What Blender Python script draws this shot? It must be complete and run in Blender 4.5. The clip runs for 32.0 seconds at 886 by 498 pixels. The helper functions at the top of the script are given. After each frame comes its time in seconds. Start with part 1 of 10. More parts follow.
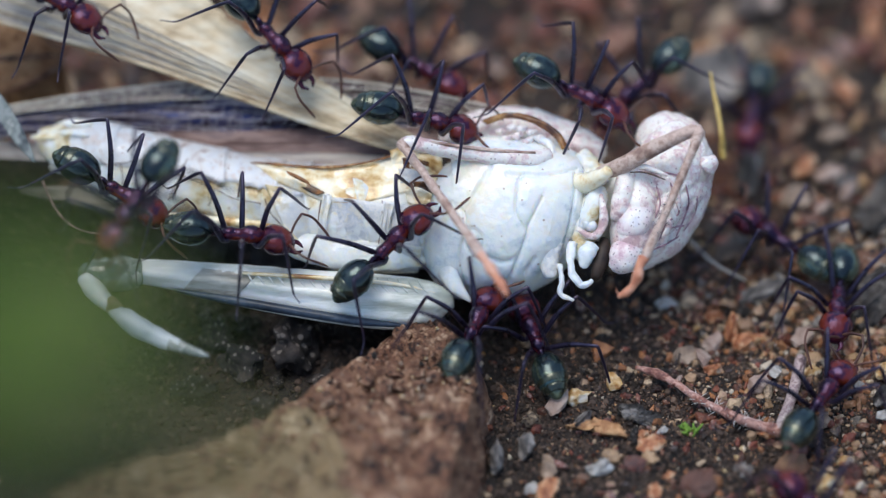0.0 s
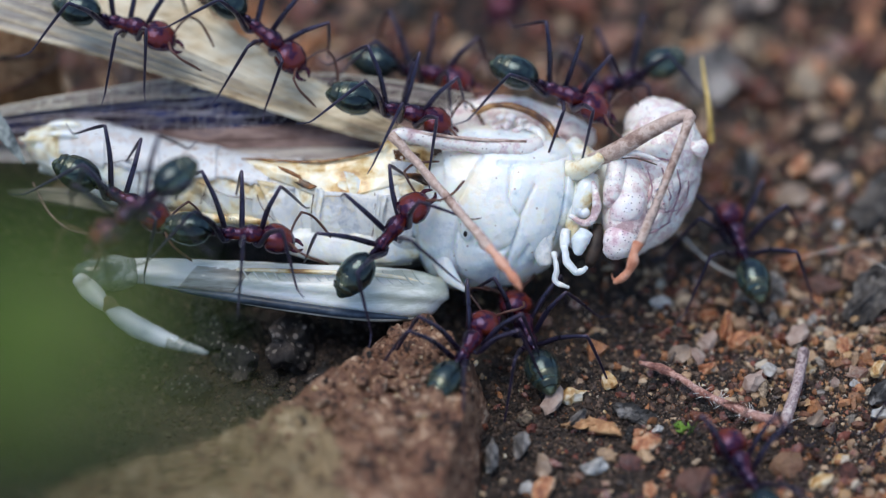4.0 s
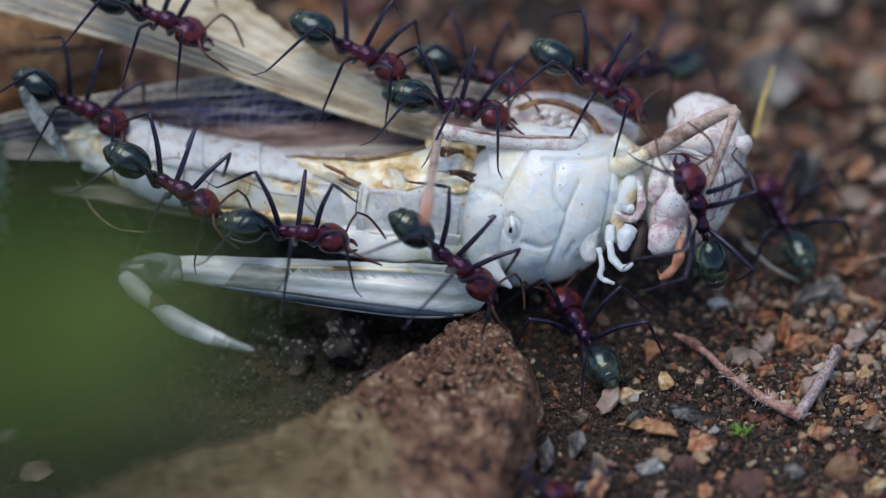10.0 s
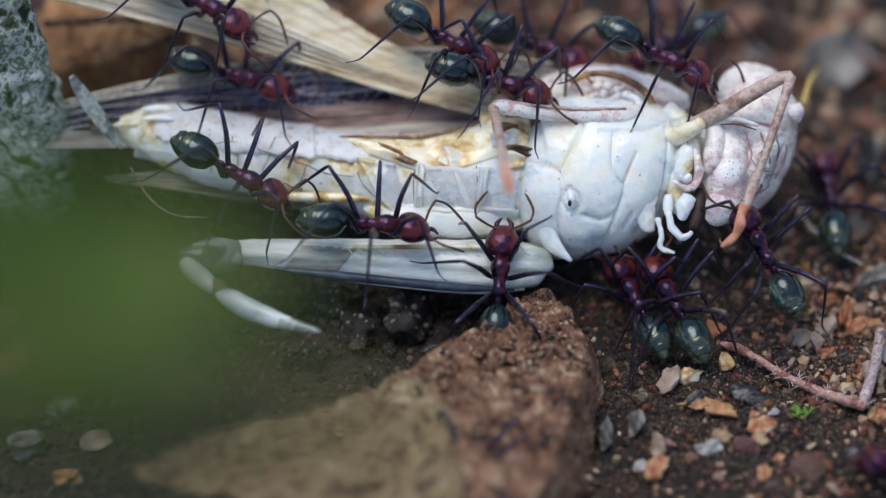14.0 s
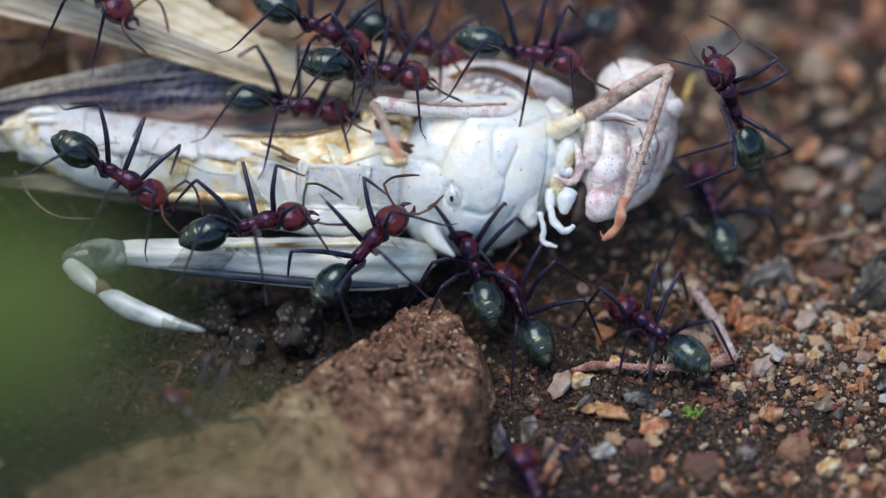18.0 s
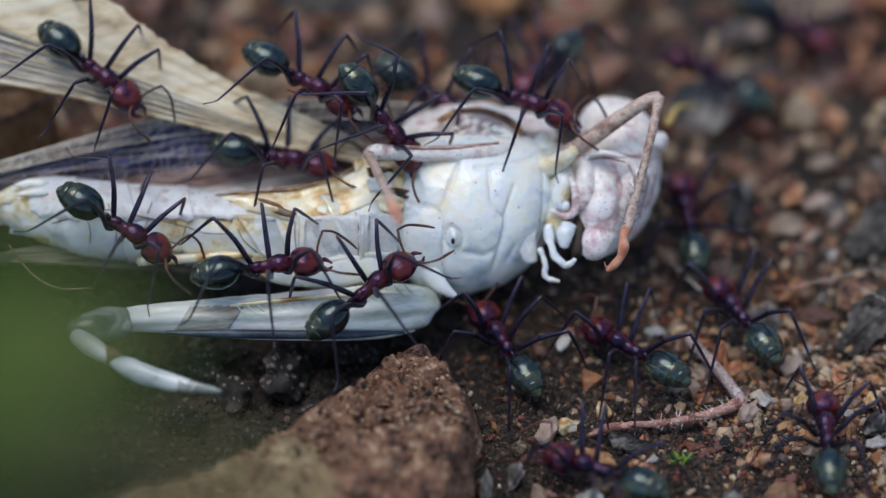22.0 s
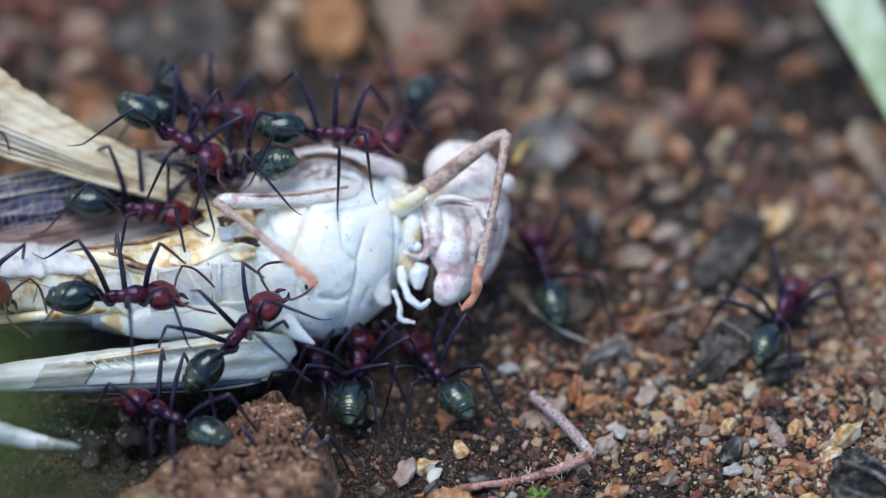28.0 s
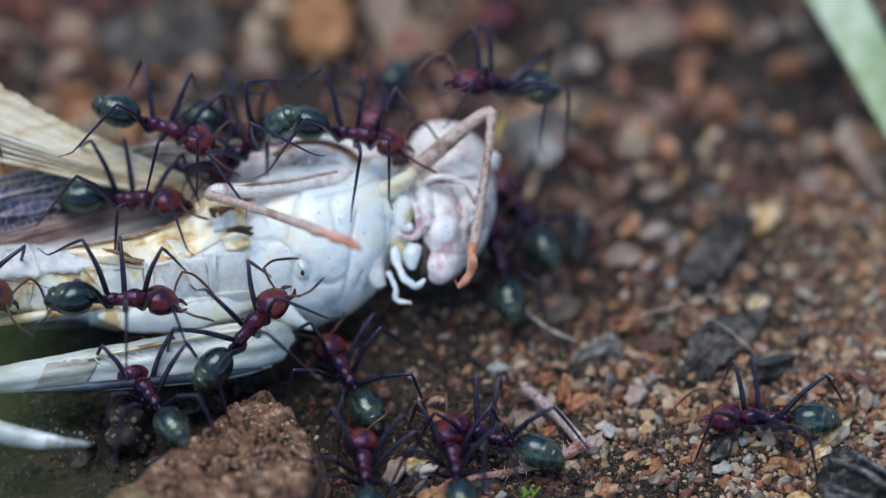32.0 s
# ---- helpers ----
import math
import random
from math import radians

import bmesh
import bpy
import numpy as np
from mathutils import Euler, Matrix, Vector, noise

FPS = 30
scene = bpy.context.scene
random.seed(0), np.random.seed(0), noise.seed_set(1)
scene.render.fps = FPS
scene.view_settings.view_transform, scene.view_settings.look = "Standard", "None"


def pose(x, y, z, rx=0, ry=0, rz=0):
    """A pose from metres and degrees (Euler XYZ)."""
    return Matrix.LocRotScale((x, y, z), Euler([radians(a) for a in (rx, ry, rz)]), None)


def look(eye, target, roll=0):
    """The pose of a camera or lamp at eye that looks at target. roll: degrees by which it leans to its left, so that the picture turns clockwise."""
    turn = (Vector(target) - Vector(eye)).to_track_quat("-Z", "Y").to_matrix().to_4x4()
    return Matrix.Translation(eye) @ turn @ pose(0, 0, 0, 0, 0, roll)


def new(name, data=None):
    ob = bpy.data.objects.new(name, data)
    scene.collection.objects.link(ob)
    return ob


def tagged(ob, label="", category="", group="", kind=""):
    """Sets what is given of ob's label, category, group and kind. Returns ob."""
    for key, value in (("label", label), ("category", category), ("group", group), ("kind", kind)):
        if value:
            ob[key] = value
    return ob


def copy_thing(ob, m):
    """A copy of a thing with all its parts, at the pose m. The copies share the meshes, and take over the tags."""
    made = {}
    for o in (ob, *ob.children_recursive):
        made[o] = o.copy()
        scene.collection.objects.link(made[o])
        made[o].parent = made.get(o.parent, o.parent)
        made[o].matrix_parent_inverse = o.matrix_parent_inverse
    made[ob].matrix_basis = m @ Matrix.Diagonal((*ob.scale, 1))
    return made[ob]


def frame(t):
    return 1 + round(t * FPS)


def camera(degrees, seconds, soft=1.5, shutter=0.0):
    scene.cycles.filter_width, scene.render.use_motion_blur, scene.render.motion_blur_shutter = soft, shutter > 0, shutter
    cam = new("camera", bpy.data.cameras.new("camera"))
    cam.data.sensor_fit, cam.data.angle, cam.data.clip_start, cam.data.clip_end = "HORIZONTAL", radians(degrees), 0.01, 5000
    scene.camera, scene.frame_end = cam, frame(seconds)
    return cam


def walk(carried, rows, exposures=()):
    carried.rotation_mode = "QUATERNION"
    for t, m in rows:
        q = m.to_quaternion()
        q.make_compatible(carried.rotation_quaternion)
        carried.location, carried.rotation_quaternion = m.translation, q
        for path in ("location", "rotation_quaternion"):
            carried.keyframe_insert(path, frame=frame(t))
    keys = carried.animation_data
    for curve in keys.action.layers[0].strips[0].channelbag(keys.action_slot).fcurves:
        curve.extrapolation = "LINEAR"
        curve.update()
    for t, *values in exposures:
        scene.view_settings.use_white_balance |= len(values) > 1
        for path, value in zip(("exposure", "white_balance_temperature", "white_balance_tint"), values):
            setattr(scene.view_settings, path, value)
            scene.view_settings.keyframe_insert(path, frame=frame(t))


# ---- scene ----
MM = 0.001
EYE = (0, -0.18385, 0.18385)
cam = camera(14, 32.0, soft=1.25, shutter=0.4)
cam.data.dof.use_dof, cam.data.dof.focus_distance, cam.data.dof.aperture_fstop = True, 0.2495, 10.4
walk(cam, [
    (0, look(EYE, (0.00046, -0.00019, 0.00000))),
    (0.5, look(EYE, (-0.00028, 0.00009, 0.00000))),
    (1, look(EYE, (-0.00124, -0.00045, 0.00000))),
    (1.5, look(EYE, (-0.00147, -0.00038, 0.00000))),
    (2, look(EYE, (0.00074, -0.00048, 0.00000))),
    (2.5, look(EYE, (0.00160, -0.00023, 0.00000))),
    (3, look(EYE, (0.00128, -0.00035, 0.00000))),
    (3.5, look(EYE, (0.00101, -0.00029, 0.00000))),
    (4.5, look(EYE, (0.00064, -0.00028, 0.00000))),
    (5.5, look(EYE, (0.00027, -0.00028, 0.00000))),
    (6, look(EYE, (0.00037, -0.00017, 0.00000))),
    (6.5, look(EYE, (0.00030, -0.00005, 0.00000))),
    (7, look(EYE, (0.00045, -0.00029, 0.00000))),
    (7.5, look(EYE, (0.00039, -0.00036, 0.00000))),
    (8, look(EYE, (0.00011, -0.00056, 0.00000))),
    (8.5, look(EYE, (-0.00002, -0.00058, 0.00000))),
    (9, look(EYE, (-0.00016, -0.00070, 0.00000))),
    (9.5, look(EYE, (-0.00194, -0.00076, 0.00000))),
    (10, look(EYE, (-0.00338, -0.00059, 0.00000))),
    (10.5, look(EYE, (-0.00270, -0.00102, 0.00000))),
    (11, look(EYE, (-0.00199, -0.00095, 0.00000))),
    (11.5, look(EYE, (-0.00156, -0.00146, 0.00000))),
    (12, look(EYE, (-0.00207, -0.00152, 0.00000))),
    (12.5, look(EYE, (-0.00426, -0.00199, 0.00000))),
    (13, look(EYE, (-0.00861, -0.00393, 0.00000))),
    (13.5, look(EYE, (-0.00843, -0.00418, 0.00000))),
    (14.5, look(EYE, (-0.00710, -0.00109, 0.00000))),
    (15.5, look(EYE, (-0.00577, 0.00201, 0.00000))),
    (16, look(EYE, (-0.00345, 0.00266, 0.00000))),
    (16.5, look(EYE, (0.00065, -0.00062, 0.00000))),
    (17, look(EYE, (0.00236, -0.00189, 0.00000))),
    (17.5, look(EYE, (0.00137, -0.00165, 0.00000))),
    (18, look(EYE, (0.00026, -0.00190, 0.00000))),
    (18.5, look(EYE, (0.00013, -0.00200, 0.00000))),
    (19, look(EYE, (0.00026, -0.00223, 0.00000))),
    (19.5, look(EYE, (0.00037, -0.00238, 0.00000))),
    (20, look(EYE, (0.00048, -0.00249, 0.00000))),
    (20.5, look(EYE, (0.00032, -0.00234, 0.00000))),
    (21, look(EYE, (0.00003, -0.00071, 0.00000))),
    (21.5, look(EYE, (-0.00040, 0.00224, 0.00000))),
    (22, look(EYE, (0.00127, 0.00284, 0.00000))),
    (22.5, look(EYE, (0.00613, 0.00268, 0.00000))),
    (23, look(EYE, (0.01737, 0.00473, 0.00000))),
    (23.5, look(EYE, (0.01635, 0.00444, 0.00000))),
    (24, look(EYE, (0.01569, 0.00524, 0.00000))),
    (24.5, look(EYE, (0.01463, 0.00500, 0.00000))),
    (25, look(EYE, (0.01439, 0.00522, 0.00000))),
    (25.5, look(EYE, (0.01431, 0.00519, 0.00000))),
    (26.5, look(EYE, (0.01393, 0.00528, 0.00000))),
    (27.5, look(EYE, (0.01355, 0.00538, 0.00000))),
    (28, look(EYE, (0.01238, 0.00691, 0.00000))),
    (28.5, look(EYE, (0.01231, 0.00685, 0.00000))),
    (29, look(EYE, (0.01324, 0.00736, 0.00000))),
    (29.5, look(EYE, (0.01370, 0.00782, 0.00000))),
    (30, look(EYE, (0.01356, 0.00787, 0.00000))),
    (30.5, look(EYE, (0.01280, 0.00828, 0.00000))),
    (31, look(EYE, (0.01225, 0.00819, 0.00000))),
    (31.5, look(EYE, (0.01300, 0.00740, 0.00000))),
    (32, look(EYE, (0.01321, 0.00678, 0.00000))),
], [(0, 0.49, 6500, 9), (5.5, 0.47, 6500, 9), (6.4, 0.37, 6500, 9), (7, 0.11, 6500, 9), (10, 0.13, 6500, 9), (12, 0.16, 6500, 9), (13.5, 0.28, 6600, 9), (15.5, 0.44, 6750, 9), (17, 0.38, 6750, 9), (18, 0.46, 6750, 9), (21.2, 0.48, 6700, 9), (22, 0.18, 6600, 9), (23, 0.34, 6500, 9), (24, 0.48, 6500, 9), (25.5, 0.52, 6480, 8), (28, 0.56, 6290, 7), (29, 0.46, 6240, 6), (30, 0.48, 6260, 6), (31, 0.56, 6290, 6), (32, 0.42, 6260, 6)])

# ---- light: open shade under a bright sky ----
world = bpy.data.worlds.new("sky")
scene.world = world
world.use_nodes = True
sky = world.node_tree.nodes.new("ShaderNodeTexSky")
sky.sky_type, sky.sun_disc = "NISHITA", False
sky.sun_elevation, sky.sun_rotation = radians(77), radians(-85)
world.node_tree.links.new(sky.outputs[0], world.node_tree.nodes["Background"].inputs[0])
world.node_tree.nodes["Background"].inputs[1].default_value = 0.14
sun = new("sun", bpy.data.lights.new("sun", "SUN"))
sun.data.energy, sun.data.angle, sun.data.color = 1.5, radians(38), (1.0, 0.96, 0.9)
sun.matrix_basis = look((-0.22, 0.02, 1.0), (0, 0, 0))

# ---- helpers ----
from mathutils.bvhtree import BVHTree

V = Vector
UP = V((0, math.sqrt(0.5), math.sqrt(0.5)))
rnd = random.Random(7)


def part(name, bm, material, parent=None, label="", smooth=True):
    """Links a bmesh, given in millimetres, as one mesh object."""
    me = bpy.data.meshes.new(name)
    bmesh.ops.recalc_face_normals(bm, faces=bm.faces)
    for v in bm.verts:
        v.co *= MM
    for f in bm.faces:
        f.smooth = smooth
    bm.to_mesh(me)
    bm.free()
    if material:
        me.materials.append(material)
    ob = new(name, me)
    ob.parent = parent
    if label:
        tagged(ob, label)
    return ob


def thing(name, x, y, z, label, category, group="", kind=""):
    ob = new(name)
    ob.location = (x * MM, y * MM, z * MM)
    return tagged(ob, label, category, group, kind)


def glide(path, k):
    """Catmull-Rom points between rows of numbers."""
    p = [np.array(q, float) for q in path]
    p = [2 * p[0] - p[1]] + p + [2 * p[-1] - p[-2]]
    out = []
    for i in range(1, len(p) - 2):
        a, b, c, d = p[i - 1:i + 3]
        for j in range(k):
            t = j / k
            out.append(0.5 * (2 * b + (c - a) * t + (2 * a - 5 * b + 4 * c - d) * t * t + (3 * b - a - 3 * c + d) * t ** 3))
    out.append(p[-2])
    return out


def loft(rows, k=4, n=16, up=UP, relief=None, bm=None, round_ends=True, lean=0.0):
    """A closed body along rows of (x, y, z, half depth, half height)."""
    bm = bm or bmesh.new()
    rows = glide(rows, k)
    rings = []
    for i, r in enumerate(rows):
        c = V(r[:3])
        t = (V(rows[min(i + 1, len(rows) - 1)][:3]) - V(rows[max(i - 1, 0)][:3])).normalized()
        side = t.cross(up)
        side = side.normalized() if side.length > 1e-4 else V((1, 0, 0))
        top = side.cross(t).normalized()
        ring = []
        for j in range(n):
            a = 2 * math.pi * j / n
            d = side * (math.cos(a) * max(r[3], 0.01)) + top * (math.sin(a) * max(r[4], 0.01))
            co = c + d + t * (lean * math.sin(a) * r[4])
            if relief:
                co += d.normalized() * relief(co)
            ring.append(bm.verts.new(co))
        rings.append(ring)
    for a, b in zip(rings, rings[1:]):
        for j in range(n):
            bm.faces.new((a[j], a[(j + 1) % n], b[(j + 1) % n], b[j]))
    for ring, i, s in ((rings[0], 0, -1), (rings[-1], -1, 1)):
        r = rows[i]
        q = rows[1] if i == 0 else rows[-2]
        t = (V(r[:3]) - V(q[:3])).normalized()
        tip = bm.verts.new(V(r[:3]) + t * (min(r[3], r[4]) * 0.45 if round_ends else 0.0))
        for j in range(n):
            bm.faces.new((ring[j], ring[(j + 1) % n], tip))
    return bm


def tube(points, radius, k=3, n=8, bm=None, end=None):
    """A rod along points; radius is a number or one for each point."""
    rs = radius if isinstance(radius, (list, tuple)) else [radius] * len(points)
    return loft([(*p, r, r) for p, r in zip(points, rs)], k, n, V((0.13, 0.31, 0.94)), None, bm)


def ball(x, y, z, a, b, c, n=12, bm=None, turn=0.0):
    bm = bm or bmesh.new()
    m = Matrix.Translation((x, y, z)) @ Matrix.Rotation(turn, 4, "Z") @ Matrix.Diagonal((a, b, c, 1))
    bmesh.ops.create_uvsphere(bm, u_segments=n, v_segments=max(6, n * 2 // 3), radius=1, matrix=m)
    return bm


def sheet(upper, lower, k, m, height, thick=0.06):
    """A thin bent sheet between two edges, with relief height(s, t) along its normal and a real thickness."""
    a, b = glide(upper, k), glide(lower, k)
    n = min(len(a), len(b))
    bm = bmesh.new()
    grid = []
    for i in range(n):
        row = []
        for j in range(m + 1):
            t = j / m
            co = V(a[i]) * (1 - t) + V(b[i]) * t
            row.append(co)
        grid.append(row)
    faces = []
    layers = []
    for sgn in (1, -1):
        lay = []
        for i in range(n):
            lay.append([])
            for j in range(m + 1):
                du = grid[min(i + 1, n - 1)][j] - grid[max(i - 1, 0)][j]
                dv = grid[i][min(j + 1, m)] - grid[i][max(j - 1, 0)]
                nn = dv.cross(du).normalized() if dv.cross(du).length > 1e-6 else V((0, 0, 1))
                lay[-1].append(bm.verts.new(grid[i][j] + nn * (height(i / (n - 1), j / m) + sgn * thick / 2)))
        layers.append(lay)
        for i in range(n - 1):
            for j in range(m):
                q = (lay[i][j], lay[i + 1][j], lay[i + 1][j + 1], lay[i][j + 1])
                bm.faces.new(q)
    p, q = layers
    edge = [(i, 0) for i in range(n)] + [(n - 1, j) for j in range(1, m + 1)] + [(i, m) for i in range(n - 2, -1, -1)] + [(0, j) for j in range(m - 1, 0, -1)]
    for (i, j), (k2, l) in zip(edge, edge[1:] + edge[:1]):
        bm.faces.new((p[i][j], p[k2][l], q[k2][l], q[i][j]))
    return bm


# ---- materials ----
def stuff_of(name, stops, rough=0.6, scale=900.0, detail=6.0, bump=0.25, metal=0.0, spots=None, by_island=False, by_object=False, coat=0.0, big=150.0, stretch=None, spec=0.5, bump_scale=None, soft=0.0, glint=None, sheen=None):
    """A surface of mixed colours at two scales, with bump. stops: colours from low to high. scale: waves to a metre."""
    m = bpy.data.materials.new(name)
    m.use_nodes = True
    nt = m.node_tree
    N, L = nt.nodes, nt.links
    b = N["Principled BSDF"]
    co = N.new("ShaderNodeTexCoord").outputs["Object"]
    if stretch:
        mp = N.new("ShaderNodeMapping")
        mp.inputs["Scale"].default_value = stretch
        L.new(co, mp.inputs[0])
        co = mp.outputs[0]
    fine = N.new("ShaderNodeTexNoise")
    fine.inputs["Scale"].default_value, fine.inputs["Detail"].default_value, fine.inputs["Roughness"].default_value = scale, detail, 0.65
    wide = N.new("ShaderNodeTexNoise")
    wide.inputs["Scale"].default_value, wide.inputs["Detail"].default_value = big, 3.0
    L.new(co, fine.inputs[0])
    L.new(co, wide.inputs[0])
    mix = N.new("ShaderNodeMath")
    mix.operation = "MULTIPLY_ADD"
    mix.inputs[1].default_value = 0.55
    half = N.new("ShaderNodeMath")
    half.operation = "MULTIPLY"
    half.inputs[1].default_value = 0.45
    L.new(wide.outputs[0], half.inputs[0])
    L.new(fine.outputs[0], mix.inputs[0])
    L.new(half.outputs[0], mix.inputs[2])
    fac = mix.outputs[0]
    ramp = N.new("ShaderNodeValToRGB")
    if by_island or by_object:
        src = N.new("ShaderNodeNewGeometry").outputs["Random Per Island"] if by_island else N.new("ShaderNodeObjectInfo").outputs["Random"]
        add = N.new("ShaderNodeMath")
        add.operation = "MULTIPLY_ADD"
        add.inputs[1].default_value = 0.34
        sub = N.new("ShaderNodeMath")
        sub.operation = "MULTIPLY_ADD"
        sub.inputs[1].default_value, sub.inputs[2].default_value = 0.86, -0.1
        L.new(src, sub.inputs[0])
        L.new(fac, add.inputs[0])
        L.new(sub.outputs[0], add.inputs[2])
        fac = add.outputs[0]
        lo, hi = 0.0, 1.0
    else:
        lo, hi = 0.4, 0.6
    L.new(fac, ramp.inputs[0])
    while len(ramp.color_ramp.elements) < len(stops):
        ramp.color_ramp.elements.new(0.5)
    for i, c in enumerate(stops):
        e = ramp.color_ramp.elements[i]
        e.position = lo + (hi - lo) * i / max(1, len(stops) - 1)
        e.color = (*c, 1)
    colour = ramp.outputs[0]
    if spots:
        size, share, tint = spots
        vo = N.new("ShaderNodeTexVoronoi")
        vo.inputs["Scale"].default_value = size
        L.new(co, vo.inputs[0])
        lt = N.new("ShaderNodeMapRange")
        lt.inputs["From Min"].default_value, lt.inputs["From Max"].default_value = share, share * 1.6
        lt.inputs["To Min"].default_value, lt.inputs["To Max"].default_value = 0.8, 0.0
        L.new(vo.outputs["Distance"], lt.inputs[0])
        mx = N.new("ShaderNodeMix")
        mx.data_type = "RGBA"
        L.new(lt.outputs[0], mx.inputs[0])
        L.new(colour, mx.inputs[6])
        mx.inputs[7].default_value = (*tint, 1)
        colour = mx.outputs[2]
    L.new(colour, b.inputs["Base Color"])
    rr = N.new("ShaderNodeMapRange")
    rr.inputs["To Min"].default_value, rr.inputs["To Max"].default_value = max(0.05, rough - 0.12), min(1.0, rough + 0.12)
    L.new(fine.outputs[0], rr.inputs[0])
    L.new(rr.outputs[0], b.inputs["Roughness"])
    b.inputs["Metallic"].default_value = metal
    b.inputs["Coat Weight"].default_value = coat
    b.inputs["Specular IOR Level"].default_value = spec
    if sheen:
        b.inputs["Sheen Weight"].default_value, b.inputs["Sheen Roughness"].default_value, b.inputs["Sheen Tint"].default_value = 0.08, 0.3, (*sheen, 1)
    if glint:
        b.inputs["Specular Tint"].default_value = (*glint, 1)
    b.inputs["Subsurface Weight"].default_value, b.inputs["Subsurface Scale"].default_value = soft, 0.0014
    b.inputs["Subsurface Radius"].default_value = (1.0, 0.8, 0.6)
    bp = N.new("ShaderNodeBump")
    bp.inputs["Strength"].default_value, bp.inputs["Distance"].default_value = bump, 0.0004
    if bump_scale:
        bn = N.new("ShaderNodeTexNoise")
        bn.inputs["Scale"].default_value, bn.inputs["Detail"].default_value = bump_scale, 5.0
        L.new(co, bn.inputs[0])
        L.new(bn.outputs[0], bp.inputs["Height"])
    else:
        L.new(fine.outputs[0], bp.inputs["Height"])
    L.new(bp.outputs[0], b.inputs["Normal"])
    return m


SOIL = stuff_of("soil", [(0.00344, 0.00301, 0.00258), (0.0112, 0.00774, 0.00602), (0.0258, 0.0172, 0.012), (0.0516, 0.0327, 0.0232)], 0.75, 2300, 14, 1.0, big=160, bump_scale=3000)
GRIT = stuff_of("grit", [(0.01, 0.009, 0.009), (0.05, 0.03, 0.024), (0.24, 0.08, 0.045), (0.025, 0.022, 0.022), (0.46, 0.2, 0.085), (0.12, 0.06, 0.05), (0.5, 0.33, 0.19), (0.09, 0.08, 0.08), (0.3, 0.1, 0.07), (0.018, 0.016, 0.016), (0.62, 0.46, 0.3), (0.2, 0.07, 0.06), (0.8, 0.74, 0.64)], 0.2, 2400, 9, 0.7, by_island=True)
PEBBLE = stuff_of("pebble", [(0.0258, 0.0232, 0.0224), (0.138, 0.0559, 0.0361), (0.0602, 0.0516, 0.0473), (0.31, 0.12, 0.0559), (0.103, 0.0688, 0.0533), (0.361, 0.258, 0.206), (0.0516, 0.0456, 0.043), (0.344, 0.198, 0.103), (0.172, 0.0688, 0.0473), (0.482, 0.413, 0.344)], 0.34, 1900, 10, 0.9, by_object=True)
QUARTZ = stuff_of("quartz", [(0.36, 0.18, 0.06), (0.52, 0.34, 0.15), (0.66, 0.53, 0.34), (0.74, 0.68, 0.58)], 0.14, 1500, 9, 0.5, big=600, soft=0.3)
CHAR = stuff_of("charred wood", [(0.008, 0.008, 0.009), (0.03, 0.029, 0.029), (0.07, 0.067, 0.066), (0.24, 0.23, 0.22)], 0.7, 1400, 12, 1.0, stretch=(0.5, 1.5, 1.5), spec=0.35, big=420)
BARK = stuff_of("bark", [(0.0139, 0.00558, 0.00349), (0.0593, 0.0237, 0.0132), (0.209, 0.0976, 0.0536), (0.0836, 0.0362, 0.0203), (0.321, 0.181, 0.108), (0.161, 0.0767, 0.044), (0.46, 0.321, 0.216)], 0.7, 1700, 14, 1.0, big=500, bump_scale=1700, spots=(1000, 0.14, (0.5, 0.33, 0.21)))
TANBARK = stuff_of("pale inner bark", [(0.0528, 0.0299, 0.0158), (0.15, 0.0968, 0.0484), (0.29, 0.211, 0.114), (0.194, 0.132, 0.0704), (0.396, 0.308, 0.185)], 0.8, 1300, 13, 1.0, big=330, bump_scale=1400)
ORANGE = stuff_of("orange stone", [(0.24, 0.08, 0.035), (0.42, 0.16, 0.07), (0.54, 0.27, 0.13), (0.6, 0.42, 0.28)], 0.3, 1800, 9, 0.7, big=700)
HONEY = stuff_of("honey quartz", [(0.36, 0.18, 0.06), (0.55, 0.34, 0.14), (0.66, 0.48, 0.26), (0.74, 0.63, 0.45)], 0.18, 1600, 8, 0.6, big=600, soft=0.3)
CLEAR = stuff_of("clear quartz", [(0.31, 0.291, 0.267), (0.422, 0.409, 0.384), (0.508, 0.502, 0.49)], 0.12, 1800, 8, 0.5, big=700, soft=0.3)
THIGHBAND = stuff_of("olive brown shell", [(0.2, 0.18, 0.15), (0.34, 0.32, 0.27), (0.56, 0.55, 0.48), (0.3, 0.28, 0.25), (0.7, 0.71, 0.64)], 0.32, 500, 6, 0.2, big=260, stretch=(0.22, 1, 1), coat=0.3)
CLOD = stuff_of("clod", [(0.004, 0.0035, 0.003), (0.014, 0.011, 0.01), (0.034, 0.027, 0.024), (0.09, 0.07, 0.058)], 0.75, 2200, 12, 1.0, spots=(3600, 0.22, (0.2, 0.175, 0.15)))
DRYLEAF = stuff_of("dry leaf", [(0.195, 0.0825, 0.03), (0.405, 0.195, 0.0825), (0.6, 0.36, 0.18)], 0.7, 1600, 9, 0.6)
CHITIN = stuff_of("bleached chitin", [(0.62, 0.7, 0.74), (0.83, 0.88, 0.88), (0.9, 0.92, 0.88), (0.89, 0.85, 0.72)], 0.3, 600, 9, 0.4, spots=(1100, 0.07, (0.45, 0.36, 0.3)), big=200, soft=0.6, bump_scale=1500, coat=0.25)
